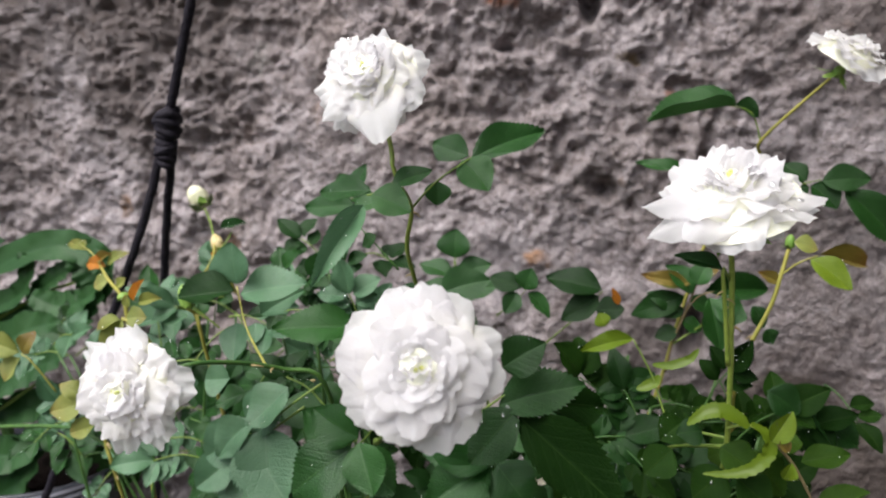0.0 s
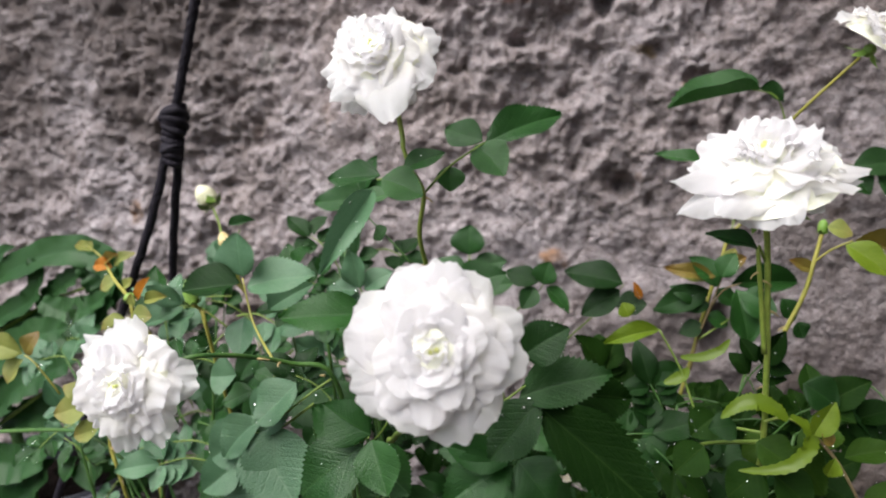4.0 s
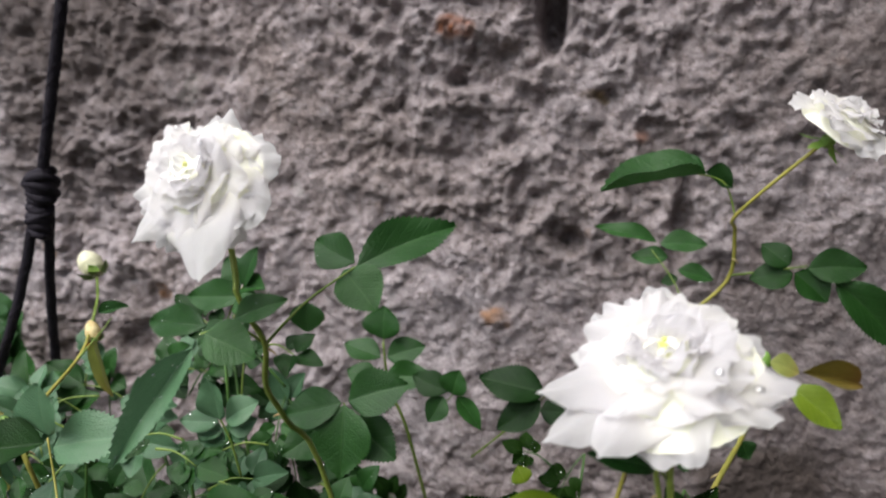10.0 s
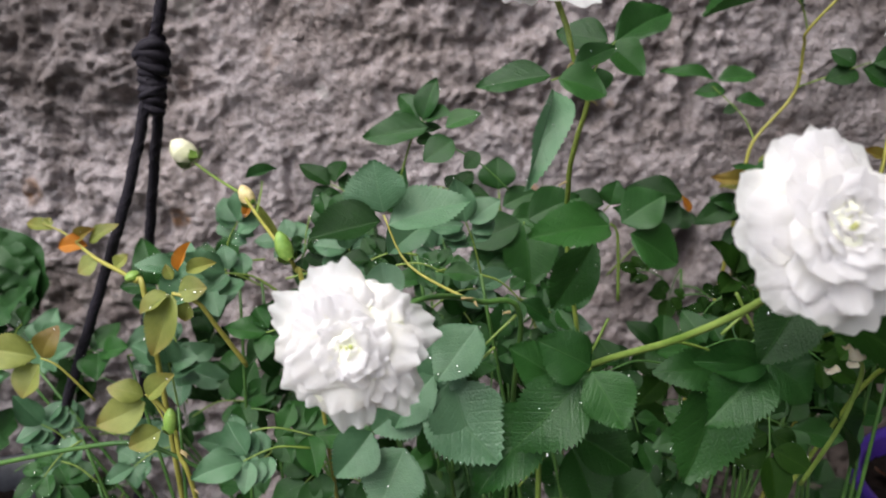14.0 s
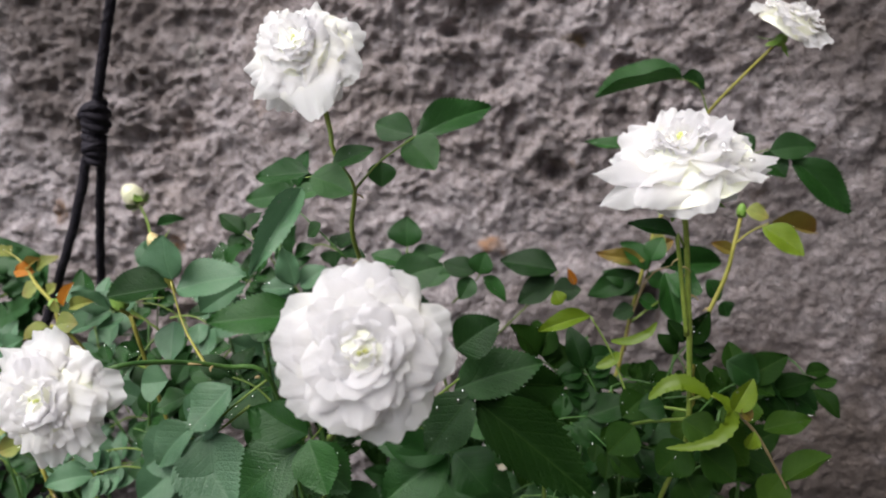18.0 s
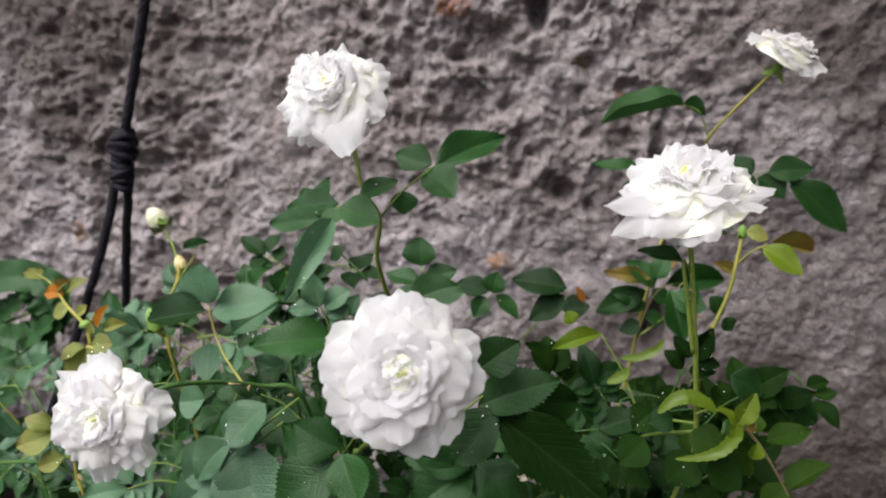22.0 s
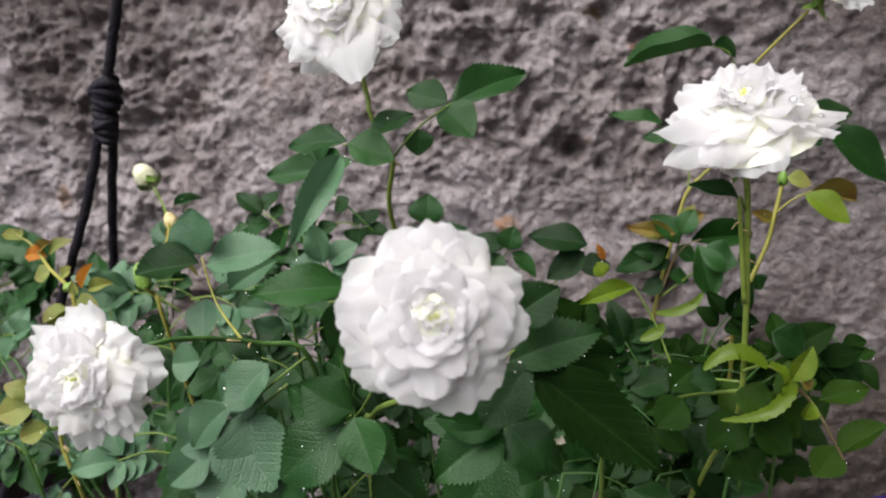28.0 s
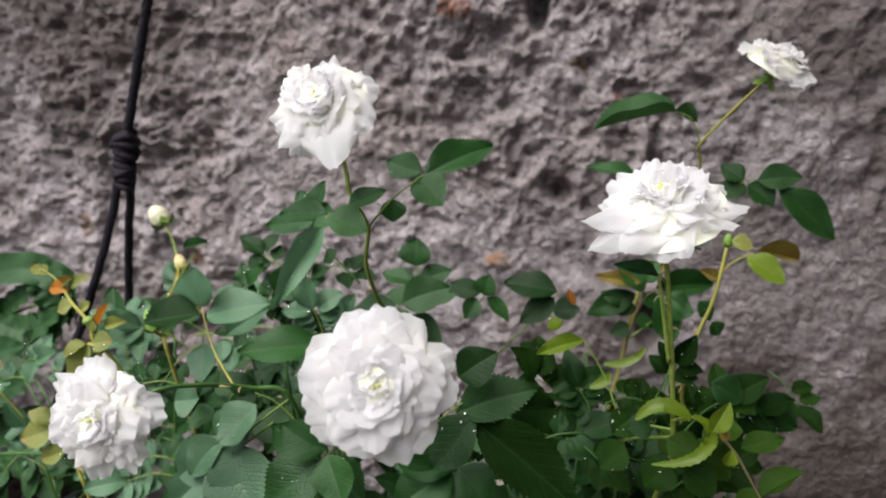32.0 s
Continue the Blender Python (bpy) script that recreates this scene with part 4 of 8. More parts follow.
leaflet(fl, (0.0056, -0.3750, -0.0866), (-0.0198, -0.3850, -0.0823), 0.0158, LEAF_MID)
leaflet(fl, (0.0081, -0.3750, -0.0878), (0.0305, -0.3800, -0.1033), 0.0184, LEAF_MID)
leaflet(fl, (0.0056, -0.3750, -0.0899), (-0.0098, -0.3850, -0.1274), 0.0288, LEAF_MID, shape=0)
fl = leaf(front_rose, [(-0.0375, -0.3800, -0.0635), (-0.0459, -0.3800, -0.0798), (-0.0531, -0.3800, -0.0875)], STEM, 0.0006)
leaflet(fl, (-0.0537, -0.3800, -0.0868), (-0.0732, -0.3850, -0.0702), 0.0188, LEAF_MID, shape=0)
leaflet(fl, (-0.0526, -0.3800, -0.0880), (-0.0330, -0.3850, -0.1029), 0.0213, LEAF_MID, shape=0)
leaflet(fl, (-0.0585, -0.3800, -0.0963), (-0.0878, -0.3900, -0.1221), 0.0247, LEAF_MID)
fl = leaf(front_rose, [(-0.0686, -0.3600, -0.1394), (-0.0544, -0.3600, -0.1229), (-0.0474, -0.3600, -0.1160)], STEM, 0.0006)
leaflet(fl, (-0.0474, -0.3600, -0.1160), (-0.0238, -0.3650, -0.1316), 0.0212, LEAF_DARK)
leaflet(fl, (-0.0447, -0.3500, -0.1289), (-0.0370, -0.3600, -0.1514), 0.0234, LEAF_DARK)
leaflet(fl, (-0.0119, -0.3500, -0.1436), (-0.0264, -0.3500, -0.1586), 0.0213, LEAF_DARK)
# ---- rose with the left-hand bloom ----
side_rose = thing("flowering_rose_stem", (-0.0600, -0.2800, -0.6200), "white rose bloom turned sideways on an arching stem", "rose", "white roses in front of the wall")
stem(side_rose, [(-0.0600, -0.2800, -0.6200), (-0.0750, -0.3100, -0.3000), (-0.0700, -0.3500, -0.1200), (-0.0682, -0.3750, -0.0618), (-0.0829, -0.3850, -0.0534), (-0.0949, -0.4050, -0.0451), (-0.1048, -0.4200, -0.0422), (-0.1146, -0.4192, -0.0495)], 0.0012, 0.0008, STEM_DARK, thorns=4)
bloom(side_rose, (-0.1226, -0.4292, -0.0505), (0.0100, -0.9500, 0.2500), 0.0232, "double white rose bloom past its prime", 9, dome=0.45, droop=0.10, loose=1.5, heart=8, drops=0.1, rings=((1.0, 10), (0.90, 9), (0.77, 8), (0.61, 7), (0.45, 6), (0.32, 5)))
sl = leaf(side_rose, [(-0.0880, -0.3900, -0.0505), (-0.1075, -0.3700, -0.0423), (-0.1156, -0.3640, -0.0246)], STEM_YELLOW, 0.0006)
leaflet(sl, (-0.1155, -0.3640, -0.0239), (-0.1183, -0.3650, -0.0046), 0.0239, LEAF_BLUE_SHEEN, shape=0)
leaflet(sl, (-0.1168, -0.3640, -0.0268), (-0.1421, -0.3700, -0.0303), 0.0177, LEAF_DARK, shape=3)
leaflet(sl, (-0.1141, -0.3640, -0.0280), (-0.0838, -0.3600, -0.0210), 0.0189, LEAF_BLUE_SHEEN, shape=0)
leaflet(sl, (-0.1181, -0.3600, -0.0431), (-0.1154, -0.3700, -0.0585), 0.0145, LEAF_BLUE_SHEEN)
leaflet(sl, (-0.1167, -0.3400, -0.0444), (-0.0984, -0.3300, -0.0326), 0.0157, LEAF_BLUE_SHEEN)
sl = leaf(side_rose, [(-0.0695, -0.3750, -0.0619), (-0.0788, -0.3780, -0.0690), (-0.0940, -0.3800, -0.0822)], STEM, 0.0006)
leaflet(sl, (-0.0838, -0.3780, -0.0642), (-0.0989, -0.3850, -0.0815), 0.0197, LEAF_BLUE_SHEEN)
leaflet(sl, (-0.0941, -0.3800, -0.0835), (-0.0875, -0.3900, -0.1078), 0.0274, LEAF_BLUE_SHEEN, shape=0)
leaflet(sl, (-0.1005, -0.3800, -0.0813), (-0.1160, -0.3850, -0.0977), 0.0183, LEAF_BLUE_SHEEN)
leaflet(sl, (-0.1163, -0.3700, -0.0666), (-0.1294, -0.3700, -0.0687), 0.0161, LEAF_BLUE_SHEEN)
leaflet(sl, (-0.1143, -0.3600, -0.0772), (-0.1289, -0.3600, -0.0852), 0.0120, LEAF_MID)
leaflet(sl, (-0.0948, -0.3600, -0.0801), (-0.0757, -0.3600, -0.0872), 0.0177, LEAF_MID)
sl = leaf(side_rose, [(-0.0777, -0.3750, -0.0736), (-0.0947, -0.3770, -0.0870), (-0.1040, -0.3800, -0.0874)], STEM, 0.0006)
leaflet(sl, (-0.1038, -0.3770, -0.0866), (-0.0876, -0.3750, -0.0689), 0.0215, LEAF_BLUE_SHEEN, shape=0)
leaflet(sl, (-0.1024, -0.3800, -0.0875), (-0.0790, -0.3920, -0.1095), 0.0288, LEAF_BLUE_SHEEN, shape=0)
leaflet(sl, (-0.1074, -0.3750, -0.0894), (-0.1237, -0.3800, -0.1015), 0.0228, LEAF_BLUE_SHEEN)
leaflet(sl, (-0.1275, -0.3500, -0.1167), (-0.1423, -0.3600, -0.1303), 0.0204, LEAF_BLUE_SHEEN)
leaflet(sl, (-0.1144, -0.3500, -0.1250), (-0.1259, -0.3600, -0.1462), 0.0283, LEAF_BLUE_SHEEN)
# ---- rose with the upper bloom ----
upper_rose = thing("flowering_rose_stem", (0.0000, -0.2200, -0.6200), "tall white rose with a nodding bloom above green leaves", "rose", "white roses in front of the wall")
stem(upper_rose, [(0.0000, -0.2200, -0.6200), (0.0000, -0.2500, -0.3000), (-0.0336, -0.3000, -0.0721), (-0.0407, -0.3300, -0.0226), (-0.0409, -0.3450, -0.0036), (-0.0374, -0.3520, 0.0141), (-0.0427, -0.3550, 0.0254), (-0.0451, -0.3570, 0.0333)], 0.0012, 0.0009, STEM_LIGHT, thorns=3)
stem(upper_rose, [(-0.0451, -0.3570, 0.0328), (-0.0465, -0.3550, 0.0406), (-0.0542, -0.3504, 0.0643)], 0.001, 0.0011, STEM_LIGHT, name="bloom_stalk")
bloom(upper_rose, (-0.0554, -0.3574, 0.0689), (-0.0700, -0.8800, 0.4700), 0.0260, "double white rose bloom with pointed drooping outer petals", 18, dome=0.50, droop=0.20, loose=1.42, drops=0.25, rings=((0.98, 9), (0.88, 8), (0.73, 7), (0.56, 6), (0.40, 5), (0.28, 4)), tips=(((-0.0383, -0.384, 0.0406), 1.05), ((-0.0699, -0.3740, 0.0480), 0.80)))
ul = leaf(upper_rose, [(-0.0374, -0.3520, 0.0141), (-0.0300, -0.3350, 0.0257), (-0.0175, -0.3180, 0.0364)], STEM, 0.0006)
leaflet(ul, (-0.0175, -0.3180, 0.0364), (0.0147, -0.2930, 0.0516), 0.0189, LEAF_MID, shape=0)
leaflet(ul, (-0.0199, -0.3150, 0.0372), (-0.0400, -0.3050, 0.0431), 0.0158, LEAF_MID, shape=0)
leaflet(ul, (-0.0219, -0.3200, 0.0351), (-0.0074, -0.3250, 0.0220), 0.0188, LEAF_MID, shape=0)
leaflet(ul, (-0.0303, -0.3350, 0.0254), (-0.0298, -0.3350, 0.0144), 0.0124, LEAF_MID, shape=0)
ul = leaf(upper_rose, [(-0.0379, -0.3520, 0.0148), (-0.0450, -0.3580, 0.0212), (-0.0536, -0.3650, 0.0199)], STEM, 0.0006)
leaflet(ul, (-0.0534, -0.3620, 0.0221), (-0.0796, -0.3550, 0.0199), 0.0122, LEAF_MID, shape=0)
leaflet(ul, (-0.0513, -0.3660, 0.0207), (-0.0341, -0.3660, 0.0143), 0.0150, LEAF_MID, shape=0)
leaflet(ul, (-0.0444, -0.3600, 0.0245), (-0.0280, -0.3550, 0.0315), 0.0093, LEAF_MID, shape=0)
leaflet(ul, (-0.0528, -0.3700, 0.0172), (-0.0657, -0.3940, -0.0134), 0.0112, LEAF_BLUE_SHEEN, face=(0.25, -0.85, 0.5), shape=1)
ul = leaf(upper_rose, [(-0.0604, -0.2900, -0.0270), (-0.0743, -0.2900, -0.0131), (-0.0947, -0.2750, -0.0010)], STEM_DARK, 0.0006)
leaflet(ul, (-0.0970, -0.2600, 0.0043), (-0.1319, -0.2550, 0.0009), 0.0168, LEAF_MID, shape=0)
leaflet(ul, (-0.0894, -0.2850, 0.0043), (-0.0724, -0.2850, 0.0100), 0.0106, LEAF_MID, shape=0)
leaflet(ul, (-0.0860, -0.2900, -0.0017), (-0.1006, -0.2950, -0.0103), 0.0146, LEAF_MID, shape=0)
leaflet(ul, (-0.0741, -0.2900, -0.0084), (-0.0816, -0.2900, -0.0154), 0.0094, LEAF_DARK, shape=0)
# ---- back shoot with the round leaflets ----
back_shoot = thing("leafy_rose_stem", (0.0300, -0.1000, -0.6200), "slender rose shoot with small round green leaflets", "rose shoot")
stem(back_shoot, [(0.0300, -0.1000, -0.6200), (0.0000, -0.1300, -0.3000), (-0.0338, -0.1600, -0.1186), (-0.0495, -0.1650, -0.0740), (-0.0529, -0.1700, -0.0424)], 0.0014, 0.0007, STEM)
bl = leaf(back_shoot, [(-0.0495, -0.1650, -0.0740), (-0.0520, -0.1680, -0.0562), (-0.0529, -0.1700, -0.0399)], STEM, 0.0006)
leaflet(bl, (-0.0529, -0.1700, -0.0403), (-0.0529, -0.1700, -0.0190), 0.0249, LEAF_MID, shape=0)
leaflet(bl, (-0.0546, -0.1700, -0.0517), (-0.0803, -0.1650, -0.0466), 0.0169, LEAF_MID, shape=0)
leaflet(bl, (-0.0504, -0.1700, -0.0515), (-0.0273, -0.1650, -0.0433), 0.0176, LEAF_MID, shape=0)
leaflet(bl, (-0.0540, -0.1800, -0.0622), (-0.0727, -0.1800, -0.0587), 0.0165, LEAF_MID)
leaflet(bl, (-0.0478, -0.1800, -0.0599), (-0.0193, -0.1800, -0.0568), 0.0181, LEAF_MID)
bl = leaf(back_shoot, [(-0.0169, -0.2000, -0.0722), (-0.0002, -0.2200, -0.0531), (0.0040, -0.2300, -0.0459)], STEM, 0.0006)
leaflet(bl, (0.0041, -0.2320, -0.0455), (0.0075, -0.2340, -0.0314), 0.0150, LEAF_MID, shape=0)
leaflet(bl, (0.0011, -0.2300, -0.0446), (-0.0189, -0.2250, -0.0397), 0.0145, LEAF_DARK, shape=0)
leaflet(bl, (-0.0010, -0.2300, -0.0476), (-0.0075, -0.2350, -0.0605), 0.0128, LEAF_MID, shape=0)
leaflet(bl, (0.0061, -0.2300, -0.0470), (0.0200, -0.2350, -0.0608), 0.0095, LEAF_MID, shape=3)
bl = leaf(back_shoot, [(0.0105, -0.2000, -0.0949), (0.0417, -0.2100, -0.0595), (0.0506, -0.2200, -0.0450)], STEM, 0.0006)
leaflet(bl, (0.0505, -0.2200, -0.0435), (0.0159, -0.2200, -0.0381), 0.0210, LEAF_DARK, shape=0)
leaflet(bl, (0.0486, -0.2200, -0.0480), (0.0270, -0.2250, -0.0639), 0.0169, LEAF_DARK, shape=0)
leaflet(bl, (0.0476, -0.2000, -0.0617), (0.0660, -0.2000, -0.0610), 0.0169, LEAF_DARK)
bl = leaf(back_shoot, [(-0.0499, -0.2200, -0.1139), (-0.0453, -0.2400, -0.0685), (-0.0482, -0.2500, -0.0490)], STEM, 0.0006)
leaflet(bl, (-0.0497, -0.2500, -0.0492), (-0.0810, -0.2500, -0.0592), 0.0211, LEAF_MID, shape=0)
leaflet(bl, (-0.0482, -0.2500, -0.0504), (-0.0463, -0.2600, -0.0841), 0.0299, LEAF_MID, shape=0)
leaflet(bl, (-0.0460, -0.2500, -0.0480), (-0.0163, -0.2450, -0.0376), 0.0236, LEAF_MID, shape=0)
leaflet(bl, (-0.0530, -0.2450, -0.0609), (-0.0804, -0.2500, -0.0819), 0.0238, LEAF_MID)
leaflet(bl, (-0.0470, -0.2450, -0.0601), (-0.0206, -0.2500, -0.0761), 0.0231, LEAF_MID)
# ---- rose with the wide bloom ----
wide_rose = thing("flowering_rose_stem", (0.0300, -0.2600, -0.6200), "wide open white rose with water drops on a straight green stem", "rose", "white roses in front of the wall")
stem(wide_rose, [(0.0300, -0.2600, -0.6200), (0.0650, -0.2300, -0.3500), (0.1000, -0.3000, -0.1500), (0.1030, -0.3420, -0.0950), (0.0981, -0.3600, -0.0452), (0.0950, -0.3670, -0.0242), (0.0908, -0.3750, 0.0044), (0.0873, -0.3758, 0.0193)], 0.0012, 0.001, STEM_LIGHT, thorns=3)
bloom(wide_rose, (0.0887, -0.3748, 0.0272), (-0.1900, -0.5500, 0.8200), 0.0290, "wide flat white rose bloom beaded with drops", 24, dome=0.46, droop=0.22, pointed=0.35, loose=2.2, heart=12, drops=0.8, rings=((0.98, 10), (0.86, 9), (0.71, 8), (0.55, 7), (0.40, 6), (0.27, 5)), tips=(((0.0549, -0.3920, 0.0217), 0.70), ((0.0580, -0.3980, 0.0110), 0.75), ((0.0721, -0.4020, 0.0113), 0.80)))
stem(wide_rose, [(0.0957, -0.3650, -0.0389), (0.0912, -0.3720, -0.0162), (0.0874, -0.3780, 0.0015)], 0.001, 0.0007, STEM_LIGHT, name="side_stem", thorns=2)
wl = leaf(wide_rose, [(0.0920, -0.3720, -0.0049), (0.0878, -0.3780, 0.0022)], STEM, 0.0006)
leaflet(wl, (0.0878, -0.3780, 0.0016), (0.0699, -0.3850, 0.0067), 0.0072, LEAF_MID, shape=0)
wl = leaf(wide_rose, [(0.1001, -0.355, -0.0689), (0.1083, -0.355, -0.0664), (0.1177, -0.355, -0.0717)], STEM_LIGHT, 0.0007)
crescent(wl, [(0.1065, -0.362, -0.0647), (0.1018, -0.362, -0.061), (0.0952, -0.362, -0.0589), (0.089, -0.362, -0.061), (0.0835, -0.362, -0.0665)], 0.0032, LEAF_LIME)
crescent(wl, [(0.1078, -0.36, -0.0635), (0.1129, -0.36, -0.0667), (0.1156, -0.36, -0.0715), (0.1148, -0.36, -0.0772), (0.1093, -0.36, -0.0834), (0.1013, -0.36, -0.0864), (0.0917, -0.36, -0.0876)], 0.0027, LEAF_LIME)
leaflet(wl, (0.1157, -0.362, -0.0696), (0.1219, -0.362, -0.0561), 0.0088, LEAF_LIME, face=(0.2, -0.7, 0.6), shape=3)
leaflet(wl, (0.1177, -0.364, -0.0679), (0.1218, -0.364, -0.0718), 0.0052, LEAF_RED, shape=3)
wl = leaf(wide_rose, [(0.1186, -0.352, -0.0729), (0.1279, -0.352, -0.0828), (0.136, -0.352, -0.0962), (0.1412, -0.352, -0.1057)], STEM_BROWN, 0.0008)
leaflet(wl, (0.126, -0.356, -0.0801), (0.1238, -0.356, -0.0878), 0.0062, LEAF_LIME, shape=5)
leaflet(wl, (0.1311, -0.35, -0.0815), (0.1489, -0.35, -0.0753), 0.0105, LEAF_OLIVE, face=(0, -0.5, 0.85), shape=1)
leaflet(wl, (0.1427, -0.345, -0.1067), (0.1598, -0.345, -0.0933), 0.0120, LEAF_OLIVE, face=(0, -0.5, 0.85), shape=3)
leaflet(wl, (0.1436, -0.34, -0.106), (0.1362, -0.34, -0.12), 0.014, LEAF_OLIVE, shape=0)
leaflet(wl, (0.1206, -0.335, -0.0799), (0.1357, -0.335, -0.0798), 0.0165, LEAF_OLIVE, face=(0, -0.5, 0.85), shape=0)
leaflet(wl, (0.1155, -0.33, -0.0892), (0.1335, -0.33, -0.1075), 0.018, LEAF_OLIVE, shape=0)
leaflet(wl, (0.1103, -0.33, -0.0872), (0.099, -0.33, -0.0944), 0.015, LEAF_OLIVE, shape=2)
wl = leaf(wide_rose, [(0.1027, -0.345, -0.0775), (0.0823, -0.325, -0.0825), (0.0793, -0.322, -0.0776), (0.0729, -0.32, -0.0615), (0.0631, -0.32, -0.0449)], STEM, 0.0007)
leaflet(wl, (0.0631, -0.32, -0.0444), (0.0395, -0.322, -0.052), 0.0088, LEAF_LIME, face=(0.1, -0.75, 0.65), shape=1)
leaflet(wl, (0.0501, -0.32, -0.0398), (0.0467, -0.32, -0.0337), 0.008, LEAF_LIME, shape=0)
crescent(wl, [(0.073, -0.318, -0.057), (0.0809, -0.318, -0.0567), (0.0887, -0.318, -0.053), (0.0929, -0.318, -0.0472)], 0.0022, LEAF_LIME)
crescent(wl, [(0.0764, -0.32, -0.0613), (0.0743, -0.32, -0.0648), (0.0707, -0.32, -0.0673), (0.0665, -0.32, -0.0692)], 0.0026, LEAF_LIME)
stem(wide_rose, [(0.1028, -0.345, -0.0812), (0.0887, -0.32, -0.0946), (0.0801, -0.31, -0.1031), (0.0753, -0.3, -0.1117)], 0.0009, 0.0007, STEM, name="side_stem")
stem(wide_rose, [(0.1027, -0.33, -0.1246), (0.1065, -0.33, -0.1123), (0.1088, -0.335, -0.0984)], 0.0008, 0.0007, STEM_DARK, name="side_stem")
leaflet(wl, (0.0991, -0.352, -0.0785), (0.1122, -0.356, -0.0861), 0.0150, LEAF_OLIVE, shape=0)
leaflet(wl, (0.1022, -0.35, -0.0897), (0.0901, -0.354, -0.1019), 0.0170, LEAF_SHADE, shape=2)
leaflet(wl, (0.1076, -0.35, -0.0925), (0.1208, -0.354, -0.1026), 0.0165, LEAF_SHADE, shape=0)
leaflet(wl, (0.1018, -0.35, -0.1036), (0.108, -0.354, -0.1151), 0.0180, LEAF_SHADE, shape=1)
leaflet(wl, (0.082, -0.34, -0.0878), (0.0707, -0.344, -0.0991), 0.0160, LEAF_SHADE, shape=0)
leaflet(wl, (0.0872, -0.335, -0.0759), (0.0769, -0.339, -0.0845), 0.0150, LEAF_SHADE, shape=1)
leaflet(wl, (0.0928, -0.345, -0.0754), (0.0819, -0.349, -0.0763), 0.0120, LEAF_DARK, shape=0)
leaflet(wl, (0.1181, -0.34, -0.0759), (0.1258, -0.344, -0.0829), 0.0140, LEAF_OLIVE, shape=2)
leaflet(wl, (0.0924, -0.3076, -0.1377), (0.1239, -0.2841, -0.1875), 0.0200, LEAF_DARK, shape=0)
leaflet(wl, (0.1292, -0.3, -0.07), (0.1446, -0.3, -0.0797), 0.017, LEAF_DARK, shape=0)
leaflet(wl, (0.1519, -0.29, -0.0815), (0.1768, -0.29, -0.0963), 0.019, LEAF_DARK, shape=1)
# ---- shoot with reddish young leaves beside it ----
young_shoot = thing("leafy_rose_stem", (0.0700, -0.1700, -0.6200), "yellow-green rose shoot with reddish young leaves and a bud", "rose shoot")
stem(young_shoot, [(0.0700, -0.1700, -0.6200), (0.0900, -0.2000, -0.3500), (0.1227, -0.2500, -0.1364), (0.1226, -0.2620, -0.0898), (0.1257, -0.2670, -0.0616), (0.1352, -0.2650, -0.0362), (0.1385, -0.2640, -0.0206), (0.1415, -0.2620, -0.0053)], 0.0014, 0.001, STEM_YELLOW, thorns=6)
bud(young_shoot, (0.1415, -0.2620, -0.0053), (0.1418, -0.2620, 0.0021), 0.0024, SEPAL)
yl = leaf(young_shoot, [(0.1390, -0.2640, -0.0190), (0.1448, -0.2680, -0.0120), (0.1529, -0.2700, -0.0070)], STEM_YELLOW, 0.0006)
leaflet(yl, (0.1495, -0.2720, -0.0086), (0.1678, -0.2780, -0.0214), 0.0139, LEAF_LIME, shape=0)
leaflet(yl, (0.1604, -0.2500, -0.0090), (0.1894, -0.2350, -0.0157), 0.0122, LEAF_RED, shape=3)
leaflet(yl, (0.1429, -0.2650, -0.0012), (0.1543, -0.2650, -0.0046), 0.0102, LEAF_YOUNG, shape=0)
leaflet(yl, (0.1393, -0.2620, -0.0235), (0.1281, -0.2620, -0.0188), 0.0069, LEAF_RED)
# ---- small rose at the back ----
small_rose = thing("flowering_rose_stem", (0.1000, -0.1300, -0.6200), "small white rose seen from behind on a slender stem", "rose", "white roses in front of the wall")
stem(small_rose, [(0.1000, -0.1300, -0.6200), (0.0700, -0.1500, -0.3000), (0.0976, -0.1700, -0.1083), (0.1068, -0.1700, -0.0585), (0.1132, -0.1650, -0.0347), (0.1192, -0.1650, -0.0161), (0.1432, -0.1660, 0.0124), (0.1427, -0.1750, 0.0403), (0.1409, -0.1850, 0.0516), (0.1690, -0.2030, 0.0865)], 0.0015, 0.0009, STEM_YELLOW, thorns=5)
bloom(small_rose, (0.1744, -0.2103, 0.0952), (0.4000, -0.4000, 0.8000), 0.0225, "small white rose bloom tilted away", 35, dome=0.62, droop=0.10, loose=1.8, lift=0.20, rings=((1.0, 7), (0.82, 6), (0.60, 5), (0.40, 4)))
ml = leaf(small_rose, [(0.1405, -0.1820, 0.0497), (0.1323, -0.1850, 0.0674), (0.1132, -0.1880, 0.0715)], STEM, 0.0006)
leaflet(ml, (0.1231, -0.1870, 0.0719), (0.0715, -0.1910, 0.0614), 0.0196, LEAF_MID, face=(0, -0.4, 0.9), shape=3)
leaflet(ml, (0.1233, -0.1860, 0.0703), (0.1033, -0.1700, 0.0769), 0.0114, LEAF_MID)
leaflet(ml, (0.1232, -0.1850, 0.0719), (0.1385, -0.1800, 0.0644), 0.0149, LEAF_DARK, shape=3)
ml = leaf(small_rose, [(0.1181, -0.1650, -0.0161), (0.1218, -0.1400, -0.0010), (0.1063, -0.1250, 0.0203)], STEM, 0.0006)
leaflet(ml, (0.1090, -0.1220, 0.0261), (0.0708, -0.1200, 0.0332), 0.0117, LEAF_MID, shape=0)
leaflet(ml, (0.1108, -0.1250, 0.0248), (0.1382, -0.1250, 0.0263), 0.0151, LEAF_MID, shape=0)
